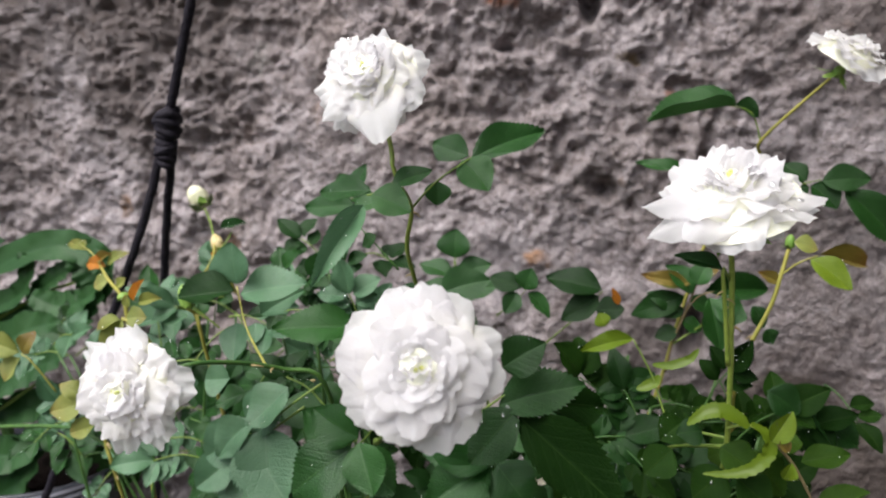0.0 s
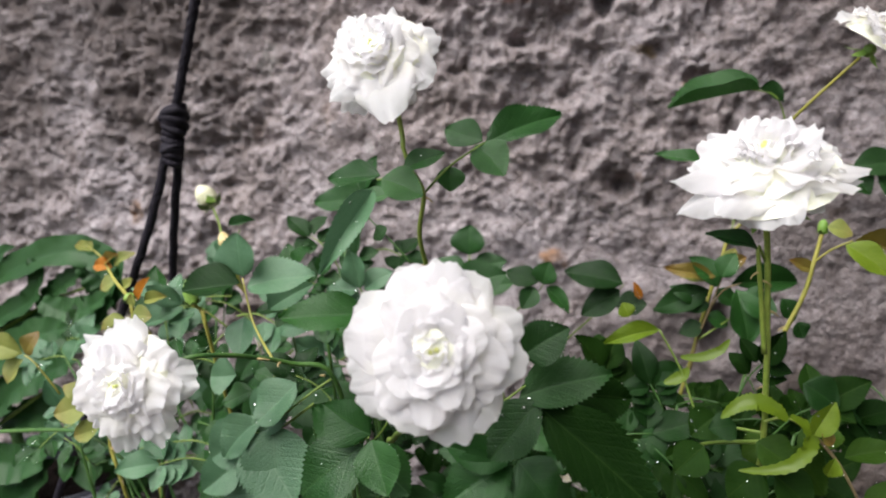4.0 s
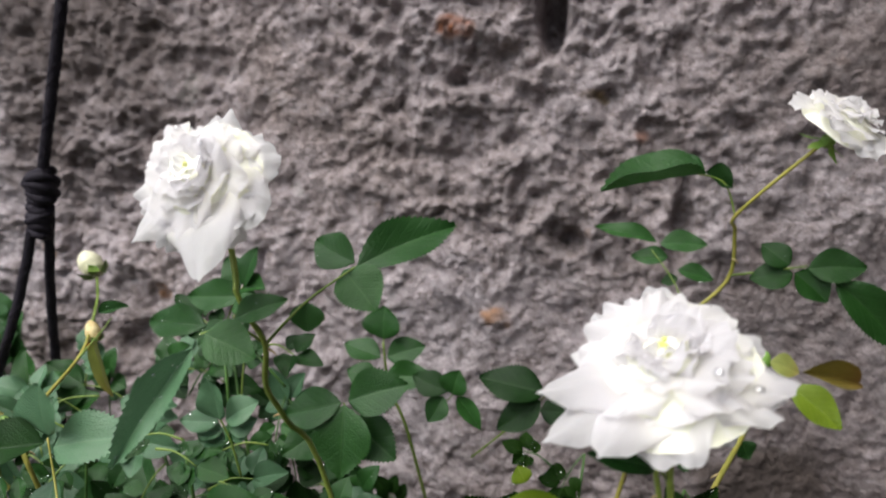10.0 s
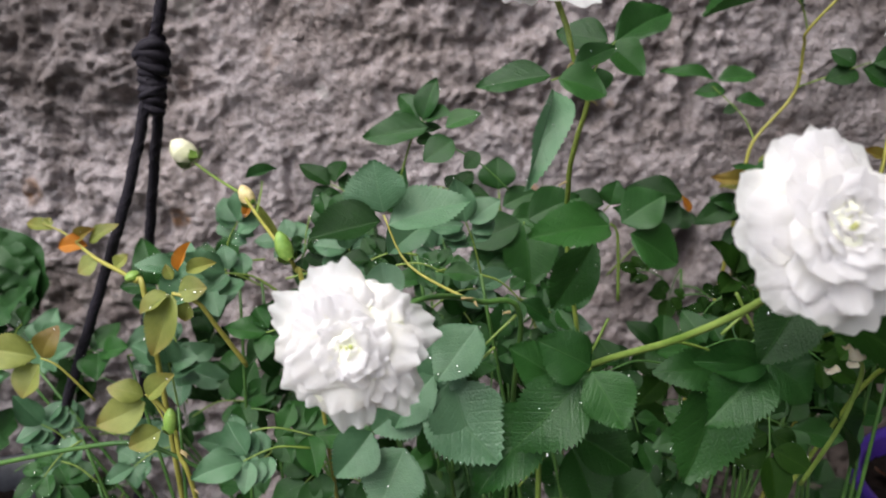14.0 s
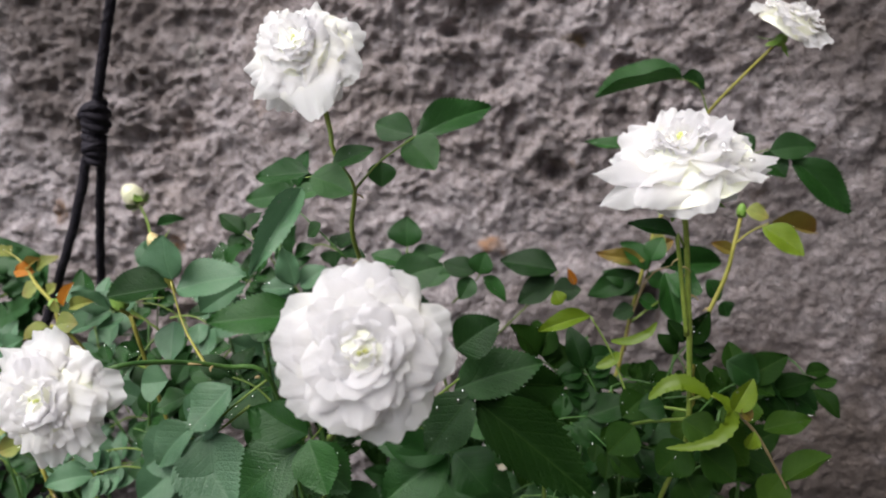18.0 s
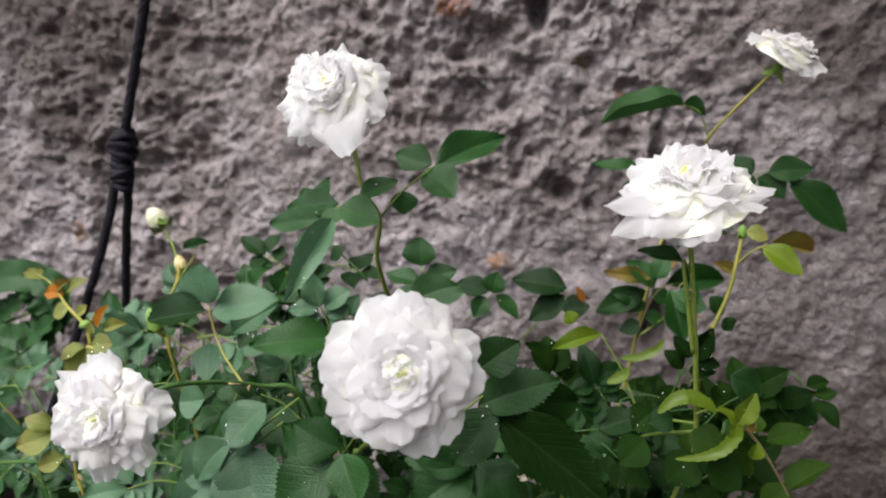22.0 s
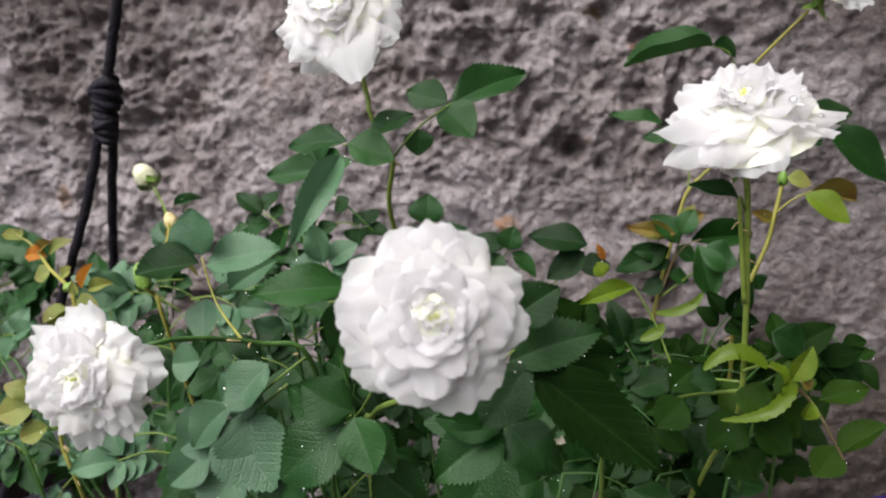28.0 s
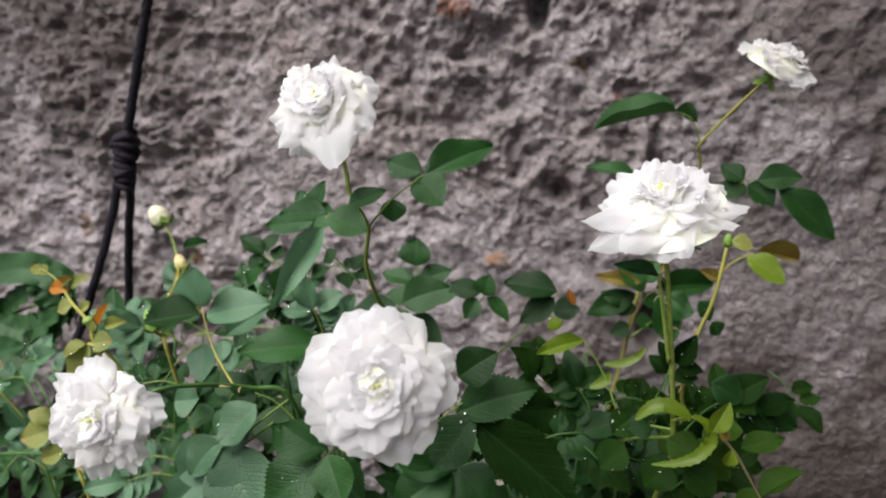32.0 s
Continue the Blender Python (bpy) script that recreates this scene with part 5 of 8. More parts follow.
leaflet(ml, (0.1163, -0.1250, 0.0169), (0.0939, -0.1250, 0.0160), 0.0125, LEAF_MID, shape=0)
leaflet(ml, (0.1220, -0.1300, 0.0102), (0.1429, -0.1300, 0.0056), 0.0115, LEAF_MID, shape=0)
leaflet(ml, (0.1223, -0.1300, 0.0051), (0.1126, -0.1300, 0.0014), 0.0080, LEAF_DARK, shape=0)
ml = leaf(small_rose, [(0.1441, -0.1660, 0.0154), (0.1529, -0.1800, 0.0203), (0.1736, -0.1950, 0.0282)], STEM, 0.0006)
leaflet(ml, (0.1732, -0.1980, 0.0275), (0.1984, -0.2000, 0.0305), 0.0173, LEAF_DARK, shape=0)
leaflet(ml, (0.1673, -0.1900, 0.0273), (0.1542, -0.1850, 0.0368), 0.0146, LEAF_DARK, shape=0)
leaflet(ml, (0.1692, -0.1900, 0.0232), (0.1490, -0.1900, 0.0193), 0.0160, LEAF_DARK, shape=0)
leaflet(ml, (0.1683, -0.1950, 0.0246), (0.1830, -0.2000, 0.0121), 0.0176, LEAF_DARK)
leaflet(ml, (0.1858, -0.2000, 0.0233), (0.2186, -0.2050, -0.0083), 0.0205, LEAF_DARK, shape=0)
ml = leaf(small_rose, [(0.1007, -0.1700, -0.0915), (0.1072, -0.2000, -0.0518), (0.1171, -0.2100, -0.0418)], STEM_BROWN, 0.0006)
leaflet(ml, (0.1136, -0.2200, -0.0435), (0.1227, -0.2250, -0.0742), 0.0204, LEAF_MID)
leaflet(ml, (0.1069, -0.2000, -0.0461), (0.0900, -0.2000, -0.0290), 0.0165, LEAF_MID)
leaflet(ml, (0.1048, -0.2000, -0.0406), (0.0742, -0.2000, -0.0370), 0.0099, LEAF_RED)
leaflet(ml, (0.1084, -0.2000, -0.0404), (0.1146, -0.2000, -0.0254), 0.0139, LEAF_MID)
leaflet(ml, (0.1158, -0.1900, -0.0460), (0.1558, -0.1800, -0.0436), 0.0186, LEAF_DARK)
leaflet(ml, (0.1033, -0.1900, -0.0503), (0.0707, -0.1900, -0.0652), 0.0171, LEAF_DARK)
leaflet(ml, (0.1000, -0.1900, -0.0581), (0.0812, -0.1900, -0.0491), 0.0128, LEAF_DARK)
leaflet(ml, (0.1155, -0.2200, -0.0470), (0.1344, -0.2200, -0.0552), 0.0196, LEAF_MID)
leaflet(ml, (0.1519, -0.2000, -0.0651), (0.1560, -0.2000, -0.0743), 0.0123, LEAF_DARK)
leaflet(ml, (0.0622, -0.2000, -0.0573), (0.0574, -0.2000, -0.0467), 0.0050, LEAF_ORANGE, shape=3)
ml = leaf(small_rose, [(0.0967, -0.185, -0.1045), (0.0993, -0.19, -0.0808), (0.1058, -0.195, -0.054), (0.1116, -0.195, -0.032)], STEM_BROWN, 0.0009)
leaflet(ml, (0.1058, -0.19, -0.0391), (0.0891, -0.19, -0.0366), 0.0085, LEAF_RED, shape=3)
leaflet(ml, (0.1039, -0.19, -0.0445), (0.0858, -0.19, -0.0428), 0.0105, LEAF_YOUNG, shape=1)
leaflet(ml, (0.1076, -0.19, -0.0475), (0.0992, -0.19, -0.0363), 0.009, LEAF_MID, shape=0)
leaflet(ml, (0.1071, -0.19, -0.0505), (0.1197, -0.19, -0.0593), 0.011, LEAF_MID, shape=0)
leaflet(ml, (0.104, -0.19, -0.0591), (0.0897, -0.19, -0.0636), 0.011, LEAF_DARK, shape=2)
leaflet(ml, (0.1029, -0.19, -0.0661), (0.1162, -0.19, -0.0725), 0.0105, LEAF_MID, shape=1)
leaflet(ml, (0.1113, -0.19, -0.0359), (0.1229, -0.19, -0.0288), 0.01, LEAF_RED, shape=3)
leaflet(ml, (0.1123, -0.19, -0.0351), (0.1162, -0.19, -0.0237), 0.009, LEAF_YOUNG, shape=0)
leaflet(ml, (0.1011, -0.19, -0.0732), (0.0875, -0.19, -0.0794), 0.012, LEAF_DARK, shape=0)
leaflet(ml, (0.1173, -0.21, -0.0592), (0.1289, -0.21, -0.0723), 0.0165, LEAF_OLIVE, shape=0)
leaflet(ml, (0.1424, -0.2, -0.0514), (0.1504, -0.2, -0.0645), 0.012, LEAF_DARK, shape=0)
stem(small_rose, [(0.0994, -0.19, -0.0827), (0.1112, -0.19, -0.0728), (0.119, -0.205, -0.0604)], 0.0009, 0.0006, STEM, name="side_stem")
# ---- left shoots with the cream bud ----
bud_shoot = thing("leafy_rose_stem", (-0.1600, -0.1600, -0.6200), "slim rose shoot with a cream bud and a withered one", "rose shoot")
stem(bud_shoot, [(-0.1600, -0.1600, -0.6200), (-0.1600, -0.2400, -0.3000), (-0.1530, -0.3300, -0.0736), (-0.1557, -0.3350, -0.0501), (-0.1584, -0.3380, -0.0423), (-0.1866, -0.2700, -0.0348), (-0.1988, -0.2460, -0.0271)], 0.0011, 0.0008, STEM_YELLOW, thorns=2)
stem(bud_shoot, [(-0.1988, -0.2460, -0.0271), (-0.2239, -0.2100, -0.0201), (-0.2432, -0.1870, -0.0120)], 0.0008, 0.0008, STEM, name="bud_stalk")
bud(bud_shoot, (-0.2440, -0.1850, -0.0117), (-0.2573, -0.1820, 0.0022), 0.0078, BUD, label="cream-white rose bud about to open")
bud(bud_shoot, (-0.1569, -0.3400, -0.0454), (-0.1599, -0.3400, -0.0326), 0.0036, SEPAL)
bud(bud_shoot, (-0.1947, -0.2470, -0.0332), (-0.1997, -0.2450, -0.0220), 0.0042, WITHERED, name="withered_bud")
bl = leaf(bud_shoot, [(-0.1866, -0.2700, -0.0348), (-0.1882, -0.2500, -0.0256), (-0.1896, -0.2400, -0.0205)], STEM, 0.0006)
leaflet(bl, (-0.1984, -0.2400, -0.0186), (-0.1823, -0.2350, -0.0145), 0.0076, LEAF_MID, shape=3)
leaflet(bl, (-0.1952, -0.2470, -0.0301), (-0.1993, -0.2470, -0.0391), 0.0054, LEAF_ORANGE, shape=3)
leaflet(bl, (-0.1919, -0.2500, -0.0314), (-0.1753, -0.2600, -0.0577), 0.0053, LEAF_YOUNG, shape=3)
amber_shoot = thing("leafy_rose_stem", (-0.2400, -0.2000, -0.6200), "rose shoots with amber and yellow-green young leaves", "rose shoot")
stem(amber_shoot, [(-0.2400, -0.2000, -0.6200), (-0.2200, -0.2800, -0.3000), (-0.2112, -0.3300, -0.1554), (-0.2138, -0.3350, -0.1303), (-0.2150, -0.3350, -0.1144), (-0.2225, -0.3350, -0.1010)], 0.0012, 0.0009, STEM_YELLOW, thorns=4)
bud(amber_shoot, (-0.2165, -0.3350, -0.1195), (-0.2150, -0.3350, -0.1079), 0.0030, SEPAL)
al = leaf(amber_shoot, [(-0.2158, -0.3350, -0.1196), (-0.2209, -0.3350, -0.1062), (-0.2248, -0.3350, -0.1009)], STEM_YELLOW, 0.0006)
leaflet(al, (-0.2254, -0.3350, -0.1014), (-0.2373, -0.3400, -0.0943), 0.0106, LEAF_YOUNG)
leaflet(al, (-0.2238, -0.3350, -0.1022), (-0.2117, -0.3350, -0.0927), 0.0107, LEAF_YOUNG, shape=3)
leaflet(al, (-0.2254, -0.3350, -0.1047), (-0.2450, -0.3400, -0.1115), 0.0160, LEAF_YOUNG, shape=0)
leaflet(al, (-0.2204, -0.3350, -0.1180), (-0.2327, -0.3400, -0.1226), 0.0119, LEAF_YOUNG)
stem(amber_shoot, [(-0.1909, -0.3000, -0.1038), (-0.1995, -0.3100, -0.0803), (-0.2049, -0.3160, -0.0663), (-0.2153, -0.3160, -0.0619)], 0.0012, 0.0008, STEM_YELLOW, name="side_stem")
al = leaf(amber_shoot, [(-0.2038, -0.3160, -0.0676), (-0.2119, -0.3160, -0.0634), (-0.2154, -0.3160, -0.0624)], STEM_YELLOW, 0.0006)
leaflet(al, (-0.2154, -0.3160, -0.0624), (-0.2267, -0.3200, -0.0892), 0.0151, LEAF_YOUNG, shape=0)
leaflet(al, (-0.2166, -0.3160, -0.0624), (-0.2291, -0.3200, -0.0691), 0.0100, LEAF_YOUNG, shape=3)
leaflet(al, (-0.2128, -0.3160, -0.0615), (-0.2000, -0.3160, -0.0601), 0.0122, LEAF_YOUNG, shape=0)
leaflet(al, (-0.2106, -0.3120, -0.0672), (-0.2132, -0.3120, -0.0763), 0.0085, LEAF_YOUNG)
stem(amber_shoot, [(-0.2600, -0.2300, -0.2600), (-0.2477, -0.27, -0.0824), (-0.2568, -0.262, -0.0674), (-0.2823, -0.245, -0.0584), (-0.2999, -0.232, -0.0504)], 0.0016, 0.0009, STEM_YELLOW, name="side_stem")
al = leaf(amber_shoot, [(-0.2905, -0.238, -0.0552), (-0.3068, -0.23, -0.0447), (-0.3195, -0.228, -0.0389)], STEM_YELLOW, 0.0008)
leaflet(al, (-0.2917, -0.236, -0.0518), (-0.3103, -0.232, -0.0514), 0.0110, LEAF_ORANGE)
leaflet(al, (-0.2997, -0.232, -0.0488), (-0.2864, -0.236, -0.0424), 0.0080, LEAF_RED, shape=3)
leaflet(al, (-0.2907, -0.236, -0.0502), (-0.2748, -0.236, -0.0399), 0.0090, LEAF_YOUNG)
leaflet(al, (-0.3135, -0.228, -0.0432), (-0.3286, -0.226, -0.0386), 0.0085, LEAF_YOUNG)
leaflet(al, (-0.3167, -0.228, -0.0413), (-0.3152, -0.226, -0.0361), 0.0075, LEAF_YOUNG, shape=3)
leaflet(al, (-0.2835, -0.243, -0.0585), (-0.2943, -0.245, -0.0652), 0.0120, LEAF_YOUNG, shape=0)
leaflet(al, (-0.2719, -0.25, -0.0627), (-0.2615, -0.252, -0.0553), 0.0080, LEAF_YOUNG)
bud(amber_shoot, (-0.256, -0.262, -0.0674), (-0.2578, -0.262, -0.0624), 0.0042, SEPAL)
leaflet(al, (-0.2159, -0.3050, -0.0542), (-0.2088, -0.3050, -0.0410), 0.0063, LEAF_ORANGE, shape=3)
leaflet(al, (-0.2121, -0.3050, -0.0544), (-0.1981, -0.3050, -0.0512), 0.0075, LEAF_YOUNG, shape=3)
leaflet(al, (-0.2190, -0.3050, -0.0581), (-0.2210, -0.3050, -0.0508), 0.0052, LEAF_YOUNG, shape=3)
al = leaf(amber_shoot, [(-0.2492, -0.3300, -0.1046), (-0.2588, -0.3350, -0.0866), (-0.2660, -0.3350, -0.0822)], STEM_YELLOW, 0.0006)
leaflet(al, (-0.2679, -0.3350, -0.0814), (-0.2892, -0.3400, -0.0744), 0.0147, LEAF_YOUNG)
leaflet(al, (-0.2660, -0.3350, -0.0822), (-0.2583, -0.3350, -0.0690), 0.0110, LEAF_RED)
leaflet(al, (-0.2670, -0.3350, -0.0847), (-0.2739, -0.3400, -0.0974), 0.0161, LEAF_YOUNG)
# ---- leaf mass behind and below the blooms ----
mid_mass = thing("leafy_rose_stem", (-0.0200, -0.2200, -0.6200), "dense dark green rose leaves with water drops", "rose shoot", "leafy shoots")
spray(mid_mass, (-0.1021, -0.2446, -0.1060), (-0.0871, -0.2569, -0.0888), LEAF_DARK, STEM_DARK, 5, 0.0173, 100)
stem(mid_mass, [(-0.0147, -0.2256, -0.6200), (-0.0573, -0.2547, -0.3116), (-0.1021, -0.2446, -0.1060)], 0.0016, 0.0008, STEM_DARK)
spray(mid_mass, (-0.0588, -0.2758, -0.1023), (-0.0364, -0.2864, -0.0874), LEAF_MID, STEM_DARK, 5, 0.0192, 101)
spray(mid_mass, (-0.0210, -0.2566, -0.1085), (-0.0407, -0.2583, -0.1164), LEAF_DARK, STEM_DARK, 7, 0.0142, 102)
spray(mid_mass, (-0.0863, -0.2652, -0.1073), (-0.0859, -0.2734, -0.0886), LEAF_DARK, STEM_DARK, 5, 0.0136, 103)
spray(mid_mass, (-0.0523, -0.1813, -0.1540), (-0.0762, -0.1873, -0.1511), LEAF_DARK, STEM_DARK, 5, 0.0165, 104)
stem(mid_mass, [(-0.0248, -0.2141, -0.6200), (-0.0500, -0.2168, -0.3404), (-0.0523, -0.1813, -0.1540)], 0.0016, 0.0008, STEM_DARK)
spray(mid_mass, (-0.1404, -0.1604, -0.1434), (-0.1620, -0.1628, -0.1417), LEAF_DARK, STEM_DARK, 7, 0.0146, 105)
spray(mid_mass, (-0.1051, -0.2716, -0.1047), (-0.1258, -0.2819, -0.1137), LEAF_DARK, STEM_DARK, 7, 0.0166, 106)
spray(mid_mass, (-0.0961, -0.1734, -0.1442), (-0.0785, -0.1836, -0.1331), LEAF_MID, STEM_DARK, 7, 0.0155, 107)
spray(mid_mass, (-0.0472, -0.2537, -0.1094), (-0.0347, -0.2600, -0.0898), LEAF_MID, STEM_DARK, 5, 0.0160, 108)
stem(mid_mass, [(-0.0109, -0.2153, -0.6200), (-0.0205, -0.2602, -0.3136), (-0.0472, -0.2537, -0.1094)], 0.0016, 0.0008, STEM_DARK)
spray(mid_mass, (0.0630, -0.2924, -0.1214), (0.0991, -0.2937, -0.1206), LEAF_DARK, STEM_DARK, 7, 0.0240, 109)
stem(mid_mass, [(-0.0284, -0.2176, -0.6200), (0.0370, -0.2835, -0.3208), (0.0630, -0.2924, -0.1214)], 0.0016, 0.0008, STEM_DARK)
spray(mid_mass, (0.0488, -0.2975, -0.1399), (0.0228, -0.3104, -0.1462), LEAF_MID, STEM_DARK, 5, 0.0199, 110)
spray(mid_mass, (-0.0951, -0.2828, -0.1801), (-0.1037, -0.2980, -0.1550), LEAF_MID, STEM_DARK, 5, 0.0204, 111)
spray(mid_mass, (-0.1087, -0.2342, -0.1397), (-0.1398, -0.2311, -0.1468), LEAF_MID, STEM_DARK, 7, 0.0214, 112)
spray(mid_mass, (-0.0780, -0.3141, -0.1790), (-0.1114, -0.3153, -0.1776), LEAF_DARK, STEM_DARK, 5, 0.0223, 113)
stem(mid_mass, [(-0.0252, -0.2218, -0.6200), (-0.0557, -0.2965, -0.3554), (-0.0780, -0.3141, -0.1790)], 0.0016, 0.0008, STEM_DARK)
spray(mid_mass, (-0.1173, -0.2977, -0.1409), (-0.0909, -0.2977, -0.1490), LEAF_DARK, STEM_DARK, 5, 0.0184, 114)
spray(mid_mass, (-0.0745, -0.3030, -0.1269), (-0.0700, -0.3021, -0.0980), LEAF_MID, STEM_DARK, 5, 0.0195, 115)
spray(mid_mass, (-0.0128, -0.2776, -0.2062), (0.0175, -0.2816, -0.2137), LEAF_MID, STEM_DARK, 5, 0.0210, 116)
spray(mid_mass, (-0.0400, -0.2556, -0.2133), (-0.0092, -0.2687, -0.2152), LEAF_DARK, STEM_DARK, 7, 0.0223, 117)
stem(mid_mass, [(-0.0216, -0.2257, -0.6200), (-0.0394, -0.2614, -0.3760), (-0.0400, -0.2556, -0.2133)], 0.0016, 0.0008, STEM_DARK)
spray(mid_mass, (0.0350, -0.2860, -0.1871), (0.0048, -0.2938, -0.1666), LEAF_DARK, STEM_DARK, 7, 0.0249, 118)
spray(mid_mass, (-0.0915, -0.2495, -0.1641), (-0.0850, -0.2709, -0.1925), LEAF_MID, STEM_DARK, 7, 0.0241, 119)
spray(mid_mass, (0.0114, -0.2330, -0.1948), (0.0369, -0.2435, -0.1981), LEAF_MID, STEM_DARK, 5, 0.0186, 120)
spray(mid_mass, (-0.1212, -0.3149, -0.1665), (-0.0998, -0.3167, -0.1905), LEAF_MID, STEM_DARK, 5, 0.0214, 121)
stem(mid_mass, [(-0.0178, -0.2136, -0.6200), (-0.0942, -0.2970, -0.3479), (-0.1212, -0.3149, -0.1665)], 0.0016, 0.0008, STEM_DARK)
spray(mid_mass, (-0.0029, -0.2110, -0.2284), (-0.0294, -0.2239, -0.2177), LEAF_MID, STEM_DARK, 5, 0.0209, 122)
spray(mid_mass, (-0.0040, -0.2829, -0.1314), (0.0023, -0.2937, -0.1575), LEAF_MID, STEM_DARK, 5, 0.0193, 123)
spray(mid_mass, (0.0480, -0.2594, -0.1396), (0.0240, -0.2603, -0.1213), LEAF_DARK, STEM_DARK, 5, 0.0201, 124)
spray(mid_mass, (0.0338, -0.3200, -0.1364), (0.0649, -0.3207, -0.1420), LEAF_DARK, STEM_DARK, 5, 0.0211, 125)
stem(mid_mass, [(-0.0158, -0.2211, -0.6200), (0.0089, -0.3000, -0.3299), (0.0338, -0.3200, -0.1364)], 0.0016, 0.0008, STEM_DARK)
spray(mid_mass, (0.0068, -0.2472, -0.2224), (0.0409, -0.2552, -0.2265), LEAF_MID, STEM_DARK, 5, 0.0235, 126)
spray(mid_mass, (-0.0500, -0.2381, -0.1504), (-0.0680, -0.2375, -0.1238), LEAF_DARK, STEM_DARK, 5, 0.0214, 127)
spray(mid_mass, (0.0150, -0.2895, -0.1191), (-0.0161, -0.2962, -0.1196), LEAF_DARK, STEM_DARK, 7, 0.0212, 128)
spray(mid_mass, (-0.0797, -0.2836, -0.1860), (-0.0724, -0.2770, -0.2182), LEAF_MID, STEM_DARK, 7, 0.0225, 129)
stem(mid_mass, [(-0.0191, -0.2118, -0.6200), (-0.0395, -0.2782, -0.3596), (-0.0797, -0.2836, -0.1860)], 0.0016, 0.0008, STEM_DARK)
spray(mid_mass, (0.0539, -0.2082, -0.2105), (0.0248, -0.2151, -0.2068), LEAF_DARK, STEM_DARK, 5, 0.0201, 130)
spray(mid_mass, (0.0404, -0.2439, -0.1710), (0.0629, -0.2591, -0.1510), LEAF_MID, STEM_DARK, 7, 0.0225, 131)
spray(mid_mass, (-0.0942, -0.2816, -0.1911), (-0.1188, -0.2897, -0.1945), LEAF_MID, STEM_DARK, 7, 0.0174, 132)
spray(mid_mass, (0.0776, -0.2449, -0.1557), (0.0604, -0.2568, -0.1304), LEAF_MID, STEM_DARK, 7, 0.0219, 133)
stem(mid_mass, [(-0.0134, -0.2140, -0.6200), (0.0565, -0.2550, -0.3414), (0.0776, -0.2449, -0.1557)], 0.0016, 0.0008, STEM_DARK)
spray(mid_mass, (0.0290, -0.3094, -0.1848), (-0.0044, -0.3172, -0.1906), LEAF_MID, STEM_DARK, 5, 0.0232, 134)
spray(mid_mass, (-0.0996, -0.2148, -0.1893), (-0.0914, -0.2161, -0.1544), LEAF_DARK, STEM_DARK, 7, 0.0240, 135)
spray(mid_mass, (-0.0422, -0.2134, -0.2055), (-0.0588, -0.2315, -0.2298), LEAF_MID, STEM_DARK, 7, 0.0231, 136)
spray(mid_mass, (0.0130, -0.2131, -0.2506), (-0.0106, -0.2207, -0.2359), LEAF_DARK, STEM_DARK, 5, 0.0192, 137)
stem(mid_mass, [(-0.0250, -0.2121, -0.6200), (0.0033, -0.2359, -0.3984), (0.0130, -0.2131, -0.2506)], 0.0016, 0.0008, STEM_DARK)
spray(mid_mass, (-0.0298, -0.2226, -0.1973), (-0.0522, -0.2299, -0.1839), LEAF_MID, STEM_DARK, 5, 0.0181, 138)
spray(mid_mass, (0.0731, -0.2796, -0.1742), (0.0510, -0.2804, -0.1496), LEAF_MID, STEM_DARK, 5, 0.0220, 139)
stem(mid_mass, [(-0.0114, -0.2121, -0.6200), (0.0247, -0.2757, -0.3525), (0.0731, -0.2796, -0.1742)], 0.0016, 0.0008, STEM_DARK)
spray(mid_mass, (0.0730, -0.3109, -0.1008), (0.0619, -0.3084, -0.0744), LEAF_DARK, STEM_DARK, 7, 0.0192, 140)
spray(mid_mass, (0.0959, -0.2533, -0.1546), (0.0926, -0.2612, -0.1227), LEAF_MID, STEM_DARK, 5, 0.0220, 141)
spray(mid_mass, (0.0344, -0.3203, -0.1064), (0.0633, -0.3173, -0.0947), LEAF_DARK, STEM_DARK, 7, 0.0209, 142)
spray(mid_mass, (0.0866, -0.2776, -0.1576), (0.1173, -0.2767, -0.1585), LEAF_MID, STEM_DARK, 7, 0.0205, 143)
stem(mid_mass, [(-0.0124, -0.2269, -0.6200), (0.0240, -0.2746, -0.3425), (0.0866, -0.2776, -0.1576)], 0.0016, 0.0008, STEM_DARK)
spray(mid_mass, (0.0576, -0.3062, -0.1062), (0.0246, -0.3152, -0.1022), LEAF_MID, STEM_DARK, 5, 0.0230, 144)
left_mass = thing("leafy_rose_stem", (-0.2000, -0.2000, -0.6200), "blue-green wet rose leaves, sheen in their colour, on thin stems", "rose shoot", "leafy shoots")
spray(left_mass, (-0.2079, -0.2418, -0.0806), (-0.2330, -0.2541, -0.0651), LEAF_BLUE_SHEEN, STEM, 5, 0.0213, 200)
stem(left_mass, [(-0.1965, -0.2039, -0.6200), (-0.2136, -0.2451, -0.2964), (-0.2079, -0.2418, -0.0806)], 0.0016, 0.0008, STEM_DARK)
spray(left_mass, (-0.1889, -0.2530, -0.0616), (-0.2166, -0.2705, -0.0698), LEAF_BLUE_SHEEN, STEM, 5, 0.0225, 201)
spray(left_mass, (-0.2018, -0.2069, -0.0900), (-0.2384, -0.2092, -0.0774), LEAF_MID, STEM, 5, 0.0258, 202)
spray(left_mass, (-0.2202, -0.2282, -0.0690), (-0.2063, -0.2361, -0.0431), LEAF_BLUE_SHEEN, STEM, 7, 0.0203, 203)
spray(left_mass, (-0.2021, -0.2157, -0.0827), (-0.1787, -0.2361, -0.1041), LEAF_MID, STEM, 7, 0.0252, 204)
